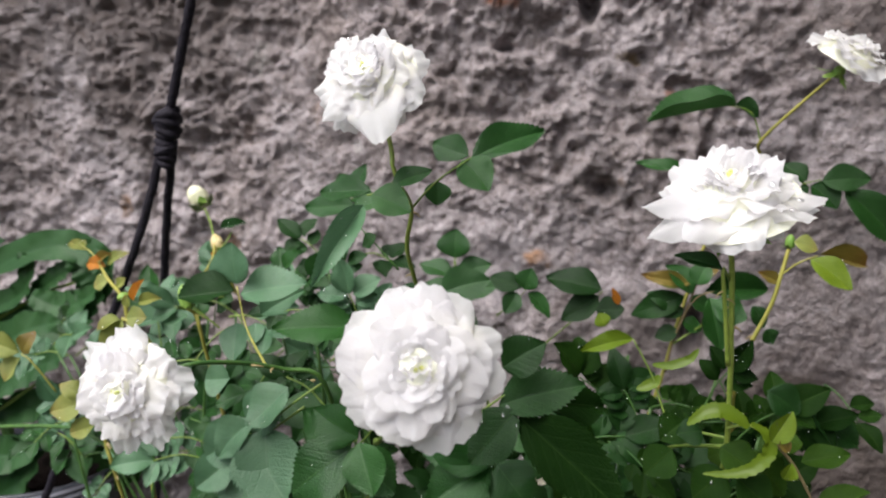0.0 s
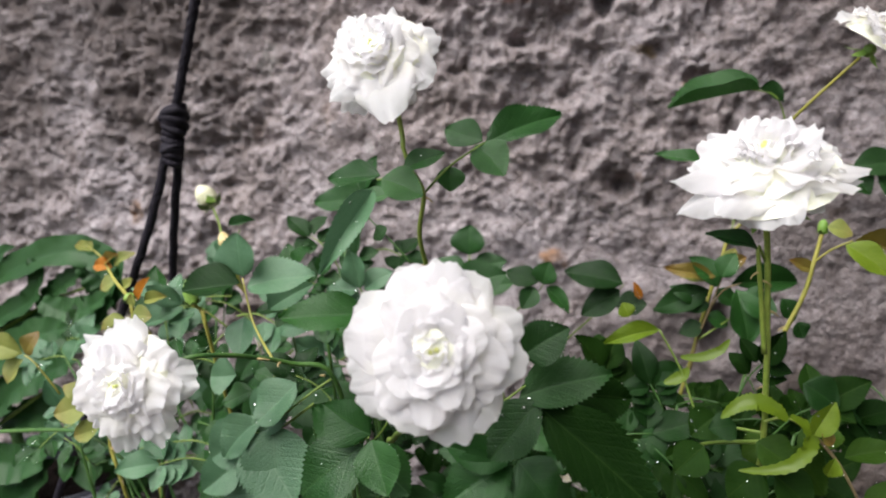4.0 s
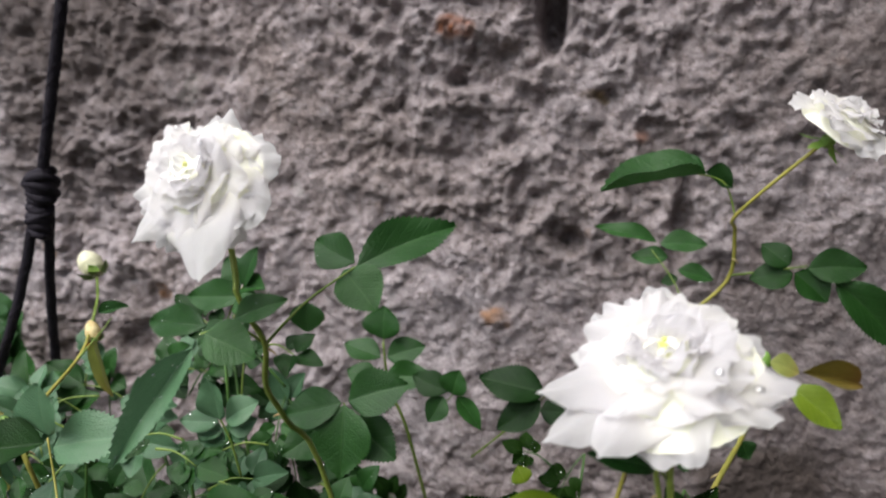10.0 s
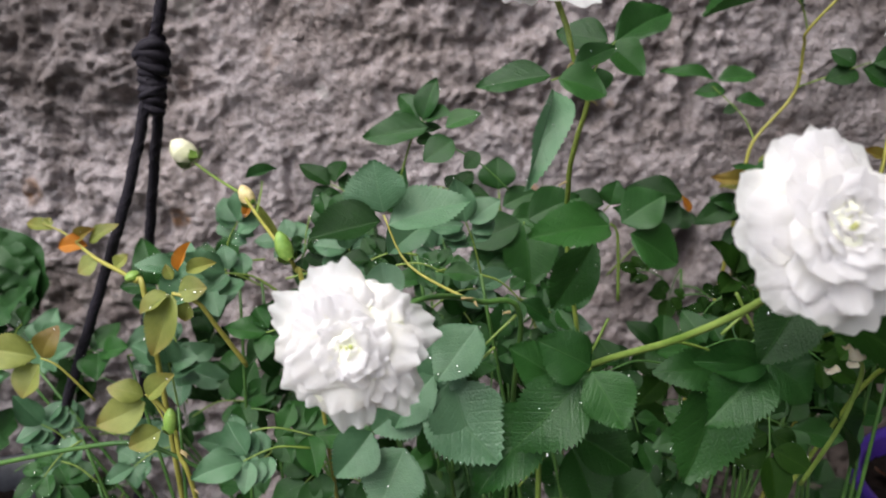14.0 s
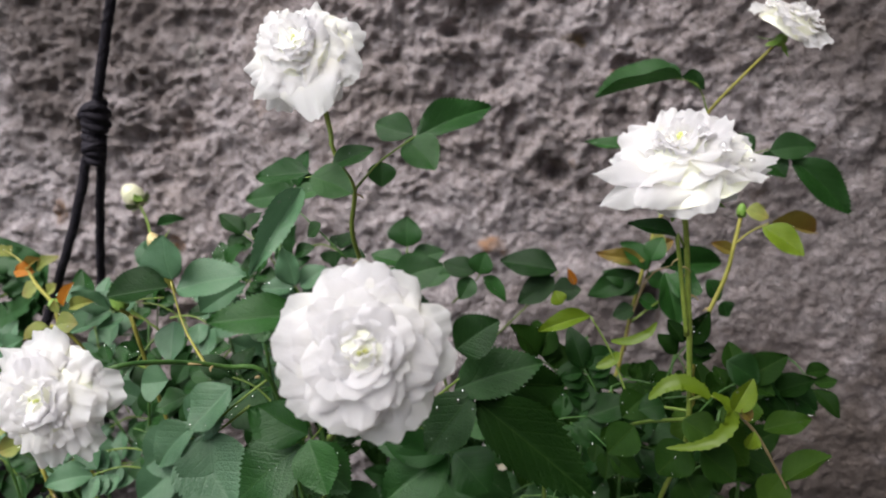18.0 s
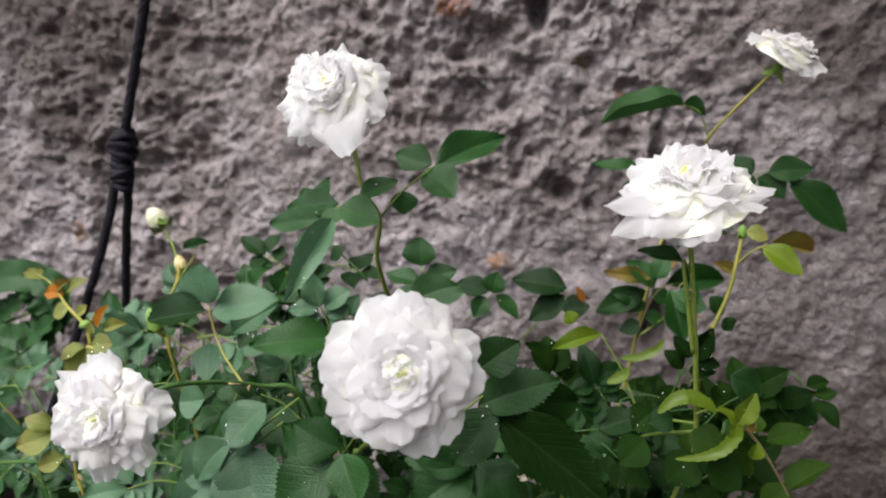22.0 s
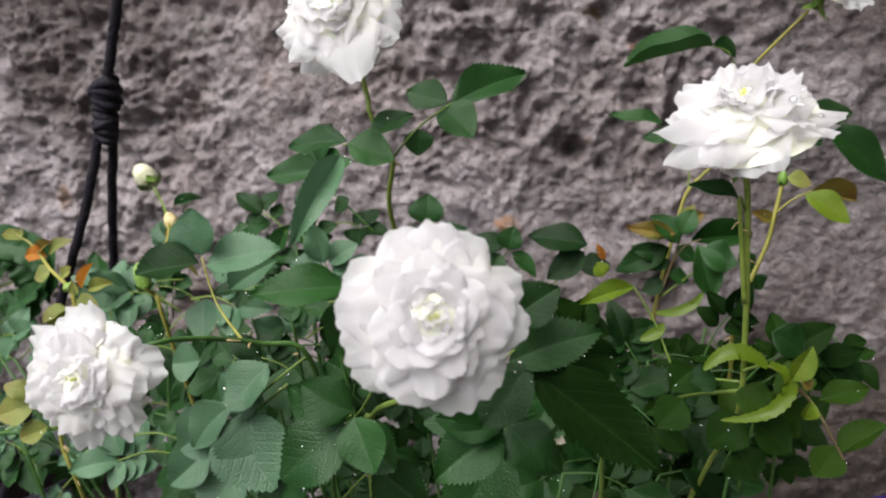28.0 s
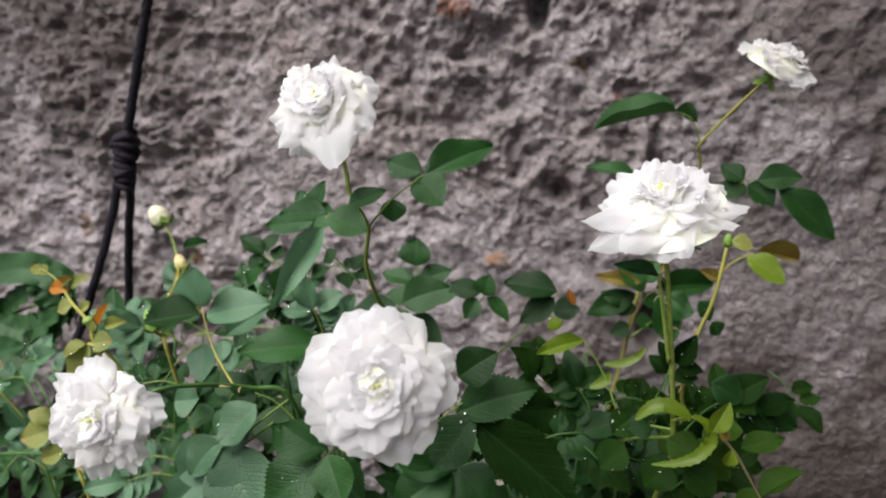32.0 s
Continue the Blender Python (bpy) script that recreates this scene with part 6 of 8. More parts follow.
stem(left_mass, [(-0.1943, -0.2005, -0.6200), (-0.1976, -0.2294, -0.2976), (-0.2021, -0.2157, -0.0827)], 0.0016, 0.0008, STEM_DARK)
spray(left_mass, (-0.2505, -0.2433, -0.1481), (-0.2467, -0.2567, -0.1159), LEAF_BLUE_SHEEN, STEM, 7, 0.0234, 205)
stem(left_mass, [(-0.2036, -0.2005, -0.6200), (-0.2488, -0.2460, -0.3369), (-0.2505, -0.2433, -0.1481)], 0.0016, 0.0008, STEM_DARK)
spray(left_mass, (-0.2458, -0.2358, -0.1579), (-0.2123, -0.2424, -0.1471), LEAF_MID, STEM, 5, 0.0239, 206)
spray(left_mass, (-0.3292, -0.1875, -0.1892), (-0.2970, -0.1906, -0.1961), LEAF_BLUE_SHEEN, STEM, 7, 0.0221, 207)
spray(left_mass, (-0.2509, -0.2319, -0.1170), (-0.2587, -0.2282, -0.0787), LEAF_MID, STEM, 5, 0.0262, 208)
spray(left_mass, (-0.2858, -0.2212, -0.1228), (-0.2498, -0.2236, -0.1337), LEAF_BLUE_SHEEN, STEM, 7, 0.0251, 209)
stem(left_mass, [(-0.2093, -0.2018, -0.6200), (-0.2473, -0.2327, -0.3217), (-0.2858, -0.2212, -0.1228)], 0.0016, 0.0008, STEM_DARK)
spray(left_mass, (-0.2703, -0.1810, -0.1730), (-0.2839, -0.1849, -0.1403), LEAF_BLUE_SHEEN, STEM, 5, 0.0238, 210)
spray(left_mass, (-0.3048, -0.2117, -0.1790), (-0.3383, -0.2087, -0.1751), LEAF_BLUE_SHEEN, STEM, 5, 0.0243, 211)
spray(left_mass, (-0.1485, -0.2768, -0.1962), (-0.1486, -0.2979, -0.2217), LEAF_BLUE_SHEEN, STEM, 5, 0.0221, 212)
stem(left_mass, [(-0.1978, -0.1965, -0.6200), (-0.1730, -0.2661, -0.3657), (-0.1485, -0.2768, -0.1962)], 0.0016, 0.0008, STEM_DARK)
spray(left_mass, (-0.1670, -0.2893, -0.1727), (-0.1396, -0.2903, -0.1754), LEAF_MID, STEM, 5, 0.0184, 213)
spray(left_mass, (-0.1403, -0.3019, -0.1513), (-0.1678, -0.3037, -0.1652), LEAF_MID, STEM, 5, 0.0206, 214)
spray(left_mass, (-0.1605, -0.3178, -0.1395), (-0.1881, -0.3302, -0.1373), LEAF_BLUE_SHEEN, STEM, 7, 0.0202, 215)
spray(left_mass, (-0.1888, -0.2330, -0.1811), (-0.2184, -0.2276, -0.2013), LEAF_MID, STEM, 5, 0.0242, 216)
stem(left_mass, [(-0.2047, -0.1981, -0.6200), (-0.1862, -0.2398, -0.3567), (-0.1888, -0.2330, -0.1811)], 0.0016, 0.0008, STEM_DARK)
spray(left_mass, (-0.1887, -0.2299, -0.2138), (-0.1647, -0.2259, -0.2290), LEAF_BLUE_SHEEN, STEM, 5, 0.0191, 217)
spray(left_mass, (-0.1988, -0.3091, -0.1359), (-0.1606, -0.3068, -0.1390), LEAF_MID, STEM, 7, 0.0256, 218)
spray(left_mass, (-0.1527, -0.2658, -0.1905), (-0.1246, -0.2668, -0.2074), LEAF_BLUE_SHEEN, STEM, 7, 0.0218, 219)
spray(left_mass, (-0.1821, -0.2741, -0.1675), (-0.2044, -0.2869, -0.1545), LEAF_BLUE_SHEEN, STEM, 5, 0.0192, 220)
stem(left_mass, [(-0.2052, -0.1985, -0.6200), (-0.2005, -0.2645, -0.3485), (-0.1821, -0.2741, -0.1675)], 0.0016, 0.0008, STEM_DARK)
spray(left_mass, (-0.2869, -0.2725, -0.1766), (-0.3033, -0.2744, -0.1615), LEAF_BLUE_SHEEN, STEM, 5, 0.0149, 221)
stem(left_mass, [(-0.1993, -0.2096, -0.6200), (-0.2647, -0.2635, -0.3540), (-0.2869, -0.2725, -0.1766)], 0.0016, 0.0008, STEM_DARK)
spray(left_mass, (-0.3093, -0.2448, -0.1754), (-0.3250, -0.2511, -0.1505), LEAF_BLUE_SHEEN, STEM, 7, 0.0201, 222)
spray(left_mass, (-0.2662, -0.2204, -0.1843), (-0.2884, -0.2290, -0.1918), LEAF_BLUE_SHEEN, STEM, 5, 0.0166, 223)
spray(left_mass, (-0.2981, -0.2262, -0.2103), (-0.3062, -0.2405, -0.2270), LEAF_BLUE_SHEEN, STEM, 7, 0.0156, 224)
spray(left_mass, (-0.2826, -0.2871, -0.1439), (-0.2964, -0.3011, -0.1555), LEAF_MID, STEM, 5, 0.0152, 225)
stem(left_mass, [(-0.1955, -0.2095, -0.6200), (-0.2456, -0.2723, -0.3343), (-0.2826, -0.2871, -0.1439)], 0.0016, 0.0008, STEM_DARK)
# right-hand leaves in the two shade-coloured leaf materials
right_mass = thing("leafy_rose_stem", (0.0800, -0.2000, -0.6200), "rose leaves with shade painted into their dark green", "rose shoot", "leafy shoots")
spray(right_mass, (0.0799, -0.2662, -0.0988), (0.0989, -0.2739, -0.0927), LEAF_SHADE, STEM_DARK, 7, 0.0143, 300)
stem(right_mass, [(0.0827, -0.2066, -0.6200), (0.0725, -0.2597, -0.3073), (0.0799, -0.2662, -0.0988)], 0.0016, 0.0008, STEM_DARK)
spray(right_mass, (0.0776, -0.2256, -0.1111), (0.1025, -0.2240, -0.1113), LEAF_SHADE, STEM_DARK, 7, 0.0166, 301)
spray(right_mass, (0.0507, -0.2229, -0.0978), (0.0674, -0.2286, -0.1069), LEAF_DEEP_SHADE, STEM_DARK, 7, 0.0133, 302)
spray(right_mass, (0.0921, -0.2657, -0.1034), (0.0805, -0.2724, -0.1238), LEAF_DEEP_SHADE, STEM_DARK, 5, 0.0162, 303)
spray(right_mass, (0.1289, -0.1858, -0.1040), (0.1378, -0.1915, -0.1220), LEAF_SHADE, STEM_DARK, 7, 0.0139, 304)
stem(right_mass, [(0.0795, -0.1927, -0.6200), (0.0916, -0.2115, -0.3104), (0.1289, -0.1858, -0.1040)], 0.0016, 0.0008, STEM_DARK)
spray(right_mass, (0.0636, -0.2518, -0.0962), (0.0491, -0.2487, -0.1125), LEAF_DEEP_SHADE, STEM_DARK, 5, 0.0146, 305)
spray(right_mass, (0.0521, -0.2197, -0.1048), (0.0741, -0.2268, -0.1086), LEAF_DEEP_SHADE, STEM_DARK, 5, 0.0156, 306)
spray(right_mass, (0.1047, -0.2768, -0.0929), (0.1155, -0.2800, -0.0683), LEAF_DEEP_SHADE, STEM_DARK, 5, 0.0180, 307)
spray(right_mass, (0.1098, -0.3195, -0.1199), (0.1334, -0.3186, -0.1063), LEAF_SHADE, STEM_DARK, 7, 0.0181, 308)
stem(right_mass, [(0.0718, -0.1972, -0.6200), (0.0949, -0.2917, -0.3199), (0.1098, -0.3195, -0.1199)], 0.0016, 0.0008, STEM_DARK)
spray(right_mass, (0.1187, -0.2636, -0.1417), (0.0957, -0.2657, -0.1425), LEAF_DEEP_SHADE, STEM_DARK, 5, 0.0154, 309)
spray(right_mass, (0.1431, -0.2628, -0.1612), (0.1155, -0.2656, -0.1585), LEAF_DEEP_SHADE, STEM_DARK, 5, 0.0186, 310)
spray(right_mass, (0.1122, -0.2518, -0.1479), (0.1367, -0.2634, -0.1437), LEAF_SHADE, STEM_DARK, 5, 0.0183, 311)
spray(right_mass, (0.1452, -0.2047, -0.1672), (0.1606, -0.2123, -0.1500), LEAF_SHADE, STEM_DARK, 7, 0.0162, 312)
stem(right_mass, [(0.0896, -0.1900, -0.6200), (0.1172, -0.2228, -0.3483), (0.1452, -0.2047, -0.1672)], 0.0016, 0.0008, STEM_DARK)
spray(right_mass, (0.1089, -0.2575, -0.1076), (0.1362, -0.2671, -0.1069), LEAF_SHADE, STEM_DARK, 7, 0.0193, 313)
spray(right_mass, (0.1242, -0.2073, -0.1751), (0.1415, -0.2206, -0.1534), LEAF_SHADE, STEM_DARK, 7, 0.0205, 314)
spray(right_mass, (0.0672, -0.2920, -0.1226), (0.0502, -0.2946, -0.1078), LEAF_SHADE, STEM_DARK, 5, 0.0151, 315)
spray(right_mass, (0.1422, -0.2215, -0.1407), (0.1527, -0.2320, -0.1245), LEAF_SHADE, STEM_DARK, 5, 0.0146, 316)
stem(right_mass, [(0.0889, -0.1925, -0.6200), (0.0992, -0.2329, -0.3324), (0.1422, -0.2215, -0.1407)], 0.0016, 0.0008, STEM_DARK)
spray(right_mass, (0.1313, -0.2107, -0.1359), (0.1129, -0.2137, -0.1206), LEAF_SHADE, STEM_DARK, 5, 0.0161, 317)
spray(right_mass, (0.1462, -0.2640, -0.1271), (0.1336, -0.2748, -0.1124), LEAF_DEEP_SHADE, STEM_DARK, 5, 0.0148, 318)
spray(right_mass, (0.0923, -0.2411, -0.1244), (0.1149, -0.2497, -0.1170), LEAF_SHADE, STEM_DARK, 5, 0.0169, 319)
spray(right_mass, (0.1319, -0.2850, -0.1009), (0.1541, -0.2923, -0.0876), LEAF_DEEP_SHADE, STEM_DARK, 7, 0.0179, 320)
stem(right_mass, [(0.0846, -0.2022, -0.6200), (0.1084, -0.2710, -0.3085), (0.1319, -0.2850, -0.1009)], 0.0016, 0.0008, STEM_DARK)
spray(right_mass, (0.0541, -0.3026, -0.1130), (0.0753, -0.3097, -0.1075), LEAF_DEEP_SHADE, STEM_DARK, 5, 0.0153, 321)
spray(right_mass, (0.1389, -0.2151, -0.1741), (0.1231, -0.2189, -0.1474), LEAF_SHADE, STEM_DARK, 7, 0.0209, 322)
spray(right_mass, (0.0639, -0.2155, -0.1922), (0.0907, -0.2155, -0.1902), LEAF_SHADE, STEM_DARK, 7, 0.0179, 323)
spray(right_mass, (0.0932, -0.2188, -0.1384), (0.1081, -0.2258, -0.1193), LEAF_DEEP_SHADE, STEM_DARK, 5, 0.0168, 324)
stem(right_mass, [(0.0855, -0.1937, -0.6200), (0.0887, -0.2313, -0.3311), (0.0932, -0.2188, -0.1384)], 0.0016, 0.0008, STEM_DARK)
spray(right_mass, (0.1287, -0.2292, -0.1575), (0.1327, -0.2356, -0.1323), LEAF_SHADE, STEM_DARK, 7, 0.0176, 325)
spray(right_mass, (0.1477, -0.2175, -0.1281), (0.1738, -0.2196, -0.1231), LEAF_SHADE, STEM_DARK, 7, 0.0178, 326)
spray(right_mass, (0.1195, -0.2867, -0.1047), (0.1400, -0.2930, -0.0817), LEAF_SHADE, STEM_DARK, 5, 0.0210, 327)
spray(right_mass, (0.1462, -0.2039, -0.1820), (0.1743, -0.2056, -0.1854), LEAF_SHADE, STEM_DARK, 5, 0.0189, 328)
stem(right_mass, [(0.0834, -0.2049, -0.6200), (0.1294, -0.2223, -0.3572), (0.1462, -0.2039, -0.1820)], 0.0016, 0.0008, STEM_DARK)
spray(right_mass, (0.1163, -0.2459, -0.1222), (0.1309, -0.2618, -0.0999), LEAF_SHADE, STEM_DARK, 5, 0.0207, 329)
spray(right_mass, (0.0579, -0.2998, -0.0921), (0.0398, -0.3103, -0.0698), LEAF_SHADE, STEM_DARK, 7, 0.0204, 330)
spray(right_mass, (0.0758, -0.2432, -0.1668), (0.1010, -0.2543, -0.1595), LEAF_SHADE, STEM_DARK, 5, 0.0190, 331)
spray(right_mass, (0.0990, -0.2592, -0.1395), (0.1143, -0.2704, -0.1201), LEAF_DEEP_SHADE, STEM_DARK, 5, 0.0181, 332)
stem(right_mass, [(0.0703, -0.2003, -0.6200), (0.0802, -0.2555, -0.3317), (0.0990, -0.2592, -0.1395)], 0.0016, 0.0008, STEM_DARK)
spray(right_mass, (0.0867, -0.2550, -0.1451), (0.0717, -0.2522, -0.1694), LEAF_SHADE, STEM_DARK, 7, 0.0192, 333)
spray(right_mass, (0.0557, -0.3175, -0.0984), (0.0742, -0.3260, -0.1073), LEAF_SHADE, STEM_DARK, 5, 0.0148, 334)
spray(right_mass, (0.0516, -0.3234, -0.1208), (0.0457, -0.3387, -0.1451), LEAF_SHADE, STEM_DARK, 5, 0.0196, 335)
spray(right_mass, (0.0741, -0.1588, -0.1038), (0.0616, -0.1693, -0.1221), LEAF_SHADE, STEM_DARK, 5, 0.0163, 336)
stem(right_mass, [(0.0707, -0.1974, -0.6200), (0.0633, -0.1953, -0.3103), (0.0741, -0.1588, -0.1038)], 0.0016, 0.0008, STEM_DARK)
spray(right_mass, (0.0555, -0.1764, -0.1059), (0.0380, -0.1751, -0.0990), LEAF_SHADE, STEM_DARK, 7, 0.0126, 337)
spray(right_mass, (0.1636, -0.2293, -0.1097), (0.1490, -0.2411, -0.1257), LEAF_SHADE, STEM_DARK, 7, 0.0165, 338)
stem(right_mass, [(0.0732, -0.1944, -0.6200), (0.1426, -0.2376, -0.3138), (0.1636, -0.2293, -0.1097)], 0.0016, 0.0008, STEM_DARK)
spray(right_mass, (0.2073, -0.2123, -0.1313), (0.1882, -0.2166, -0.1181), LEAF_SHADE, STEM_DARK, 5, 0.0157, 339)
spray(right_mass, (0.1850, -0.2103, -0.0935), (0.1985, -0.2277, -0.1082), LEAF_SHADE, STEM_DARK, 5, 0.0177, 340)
upper_mass = thing("leafy_rose_stem", (-0.0600, -0.1800, -0.6200), "rose leaves between the blooms", "rose shoot", "leafy shoots")
spray(upper_mass, (-0.1129, -0.2535, -0.0198), (-0.1002, -0.2552, 0.0078), LEAF_MID, STEM, 7, 0.0202, 400)
stem(upper_mass, [(-0.0594, -0.1846, -0.6200), (-0.0958, -0.2441, -0.2599), (-0.1129, -0.2535, -0.0198)], 0.0016, 0.0008, STEM_DARK)
spray(upper_mass, (-0.1728, -0.1991, -0.0472), (-0.1775, -0.2065, -0.0709), LEAF_DARK, STEM, 7, 0.0169, 401)
spray(upper_mass, (-0.1158, -0.2309, -0.0614), (-0.1146, -0.2287, -0.0363), LEAF_MID, STEM, 5, 0.0168, 402)
spray(upper_mass, (-0.1045, -0.2262, -0.0319), (-0.0823, -0.2334, -0.0335), LEAF_DARK, STEM, 5, 0.0156, 403)
spray(upper_mass, (-0.1361, -0.2057, -0.0480), (-0.1580, -0.2026, -0.0280), LEAF_DARK, STEM, 5, 0.0199, 404)
stem(upper_mass, [(-0.0603, -0.1848, -0.6200), (-0.0934, -0.2154, -0.2768), (-0.1361, -0.2057, -0.0480)], 0.0016, 0.0008, STEM_DARK)
spray(upper_mass, (-0.1699, -0.2051, -0.0604), (-0.1421, -0.2034, -0.0671), LEAF_DARK, STEM, 7, 0.0191, 405)
spray(upper_mass, (-0.1058, -0.3000, -0.0539), (-0.1273, -0.3031, -0.0543), LEAF_DARK, STEM, 5, 0.0145, 406)
stem(upper_mass, [(-0.0665, -0.1823, -0.6200), (-0.0872, -0.2720, -0.2803), (-0.1058, -0.3000, -0.0539)], 0.0016, 0.0008, STEM_DARK)
spray(upper_mass, (-0.1760, -0.2798, -0.0739), (-0.1989, -0.2912, -0.0595), LEAF_BLUE_SHEEN, STEM, 5, 0.0195, 407)
spray(upper_mass, (-0.1577, -0.2951, -0.0662), (-0.1708, -0.3136, -0.0822), LEAF_DARK, STEM, 7, 0.0185, 408)
spray(upper_mass, (-0.1491, -0.3273, -0.0801), (-0.1705, -0.3347, -0.0764), LEAF_MID, STEM, 5, 0.0153, 409)
spray(upper_mass, (-0.1410, -0.2659, -0.0805), (-0.1407, -0.2743, -0.0540), LEAF_BLUE_SHEEN, STEM, 5, 0.0186, 410)
stem(upper_mass, [(-0.0672, -0.1819, -0.6200), (-0.0991, -0.2516, -0.2963), (-0.1410, -0.2659, -0.0805)], 0.0016, 0.0008, STEM_DARK)
spray(upper_mass, (-0.1746, -0.2713, -0.0688), (-0.1450, -0.2770, -0.0703), LEAF_BLUE_SHEEN, STEM, 5, 0.0201, 411)
spray(upper_mass, (-0.1158, -0.3056, -0.0570), (-0.0940, -0.3082, -0.0609), LEAF_MID, STEM, 7, 0.0149, 412)
spray(upper_mass, (-0.1449, -0.2576, -0.0915), (-0.1600, -0.2655, -0.1188), LEAF_MID, STEM, 5, 0.0214, 413)
spray(upper_mass, (-0.0775, -0.3167, -0.0609), (-0.0593, -0.3142, -0.0749), LEAF_MID, STEM, 5, 0.0154, 414)
stem(upper_mass, [(-0.0534, -0.1845, -0.6200), (-0.0517, -0.2820, -0.2846), (-0.0775, -0.3167, -0.0609)], 0.0016, 0.0008, STEM_DARK)
spray(upper_mass, (-0.0932, -0.2680, -0.1255), (-0.0676, -0.2767, -0.1137), LEAF_DARK, STEM, 7, 0.0197, 415)
spray(upper_mass, (-0.0564, -0.2593, -0.0896), (-0.0346, -0.2701, -0.0982), LEAF_BLUE_SHEEN, STEM, 5, 0.0172, 416)
spray(upper_mass, (-0.0839, -0.2615, -0.0716), (-0.1049, -0.2696, -0.0735), LEAF_MID, STEM, 7, 0.0151, 417)
spray(upper_mass, (-0.0888, -0.3201, -0.0993), (-0.1121, -0.3211, -0.0831), LEAF_DARK, STEM, 7, 0.0189, 418)
stem(upper_mass, [(-0.0667, -0.1730, -0.6200), (-0.0620, -0.2841, -0.3076), (-0.0888, -0.3201, -0.0993)], 0.0016, 0.0008, STEM_DARK)
spray(upper_mass, (-0.0760, -0.3020, -0.0664), (-0.0827, -0.3065, -0.0385), LEAF_BLUE_SHEEN, STEM, 7, 0.0193, 419)
spray(upper_mass, (-0.0744, -0.2741, -0.1151), (-0.0842, -0.2776, -0.0899), LEAF_DARK, STEM, 5, 0.0182, 420)
spray(upper_mass, (-0.1012, -0.2881, -0.0843), (-0.0774, -0.2888, -0.0746), LEAF_BLUE_SHEEN, STEM, 5, 0.0171, 421)
spray(upper_mass, (-0.3607, -0.2132, -0.1238), (-0.3316, -0.2245, -0.1099), LEAF_BLUE_SHEEN, STEM, 5, 0.0228, 422)
stem(upper_mass, [(-0.0599, -0.1782, -0.6200), (-0.2344, -0.2199, -0.3223), (-0.3607, -0.2132, -0.1238)], 0.0016, 0.0008, STEM_DARK)
spray(upper_mass, (-0.3914, -0.1608, -0.1876), (-0.3769, -0.1637, -0.2128), LEAF_BLUE_SHEEN, STEM, 5, 0.0195, 423)
spray(upper_mass, (-0.3668, -0.2005, -0.1201), (-0.3524, -0.2096, -0.1029), LEAF_DARK, STEM, 5, 0.0161, 424)
spray(upper_mass, (-0.3927, -0.1557, -0.1547), (-0.3676, -0.1612, -0.1424), LEAF_BLUE_SHEEN, STEM, 7, 0.0190, 425)
spray(upper_mass, (-0.3451, -0.2142, -0.1307), (-0.3766, -0.2198, -0.1327), LEAF_BLUE_SHEEN, STEM, 7, 0.0214, 426)
stem(upper_mass, [(-0.0603, -0.1875, -0.6200), (-0.2267, -0.2205, -0.3264), (-0.3451, -0.2142, -0.1307)], 0.0016, 0.0008, STEM_DARK)
# leaves that darken the gaps by colour, as deep shade would
shade_mass = thing("leafy_rose_stem", (0.0000, -0.1200, -0.6200), "dense rose leaves close to the wall, coloured dark for shade", "rose shoot", "leafy shoots")
spray(shade_mass, (0.0491, -0.0932, -0.2221), (0.0720, -0.0991, -0.2019), LEAF_DEEP_SHADE, STEM_DARK, 7, 0.0207, 500)
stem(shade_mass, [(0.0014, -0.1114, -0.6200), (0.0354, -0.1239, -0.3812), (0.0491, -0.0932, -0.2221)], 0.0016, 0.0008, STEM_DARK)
spray(shade_mass, (-0.1134, -0.1305, -0.2298), (-0.1364, -0.1450, -0.2399), LEAF_DEEP_SHADE, STEM_DARK, 7, 0.0194, 501)
spray(shade_mass, (0.0881, -0.1398, -0.2140), (0.0565, -0.1513, -0.2097), LEAF_DEEP_SHADE, STEM_DARK, 7, 0.0226, 502)
spray(shade_mass, (0.0888, -0.1664, -0.2152), (0.0638, -0.1745, -0.2124), LEAF_DEEP_SHADE, STEM_DARK, 5, 0.0176, 503)
spray(shade_mass, (0.0608, -0.1546, -0.1848), (0.0848, -0.1561, -0.1740), LEAF_DEEP_SHADE, STEM_DARK, 5, 0.0176, 504)
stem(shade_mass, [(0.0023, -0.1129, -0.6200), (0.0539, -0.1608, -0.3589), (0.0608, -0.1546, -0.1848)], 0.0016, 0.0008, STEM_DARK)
spray(shade_mass, (-0.1336, -0.0904, -0.2049), (-0.1021, -0.0896, -0.1941), LEAF_DEEP_SHADE, STEM_DARK, 5, 0.0222, 505)
spray(shade_mass, (-0.0271, -0.1600, -0.2059), (-0.0441, -0.1740, -0.1758), LEAF_DEEP_SHADE, STEM_DARK, 7, 0.0249, 506)
spray(shade_mass, (-0.0827, -0.1219, -0.2088), (-0.1143, -0.1335, -0.1968), LEAF_DEEP_SHADE, STEM_DARK, 5, 0.0238, 507)
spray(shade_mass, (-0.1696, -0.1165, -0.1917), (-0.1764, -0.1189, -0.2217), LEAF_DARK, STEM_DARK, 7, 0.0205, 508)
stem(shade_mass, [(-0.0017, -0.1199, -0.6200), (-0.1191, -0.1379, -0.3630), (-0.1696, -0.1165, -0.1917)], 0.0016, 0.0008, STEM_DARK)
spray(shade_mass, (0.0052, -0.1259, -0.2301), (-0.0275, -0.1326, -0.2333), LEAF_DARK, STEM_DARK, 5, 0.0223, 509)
spray(shade_mass, (-0.0505, -0.0923, -0.2098), (-0.0693, -0.0945, -0.1905), LEAF_DEEP_SHADE, STEM_DARK, 5, 0.0180, 510)
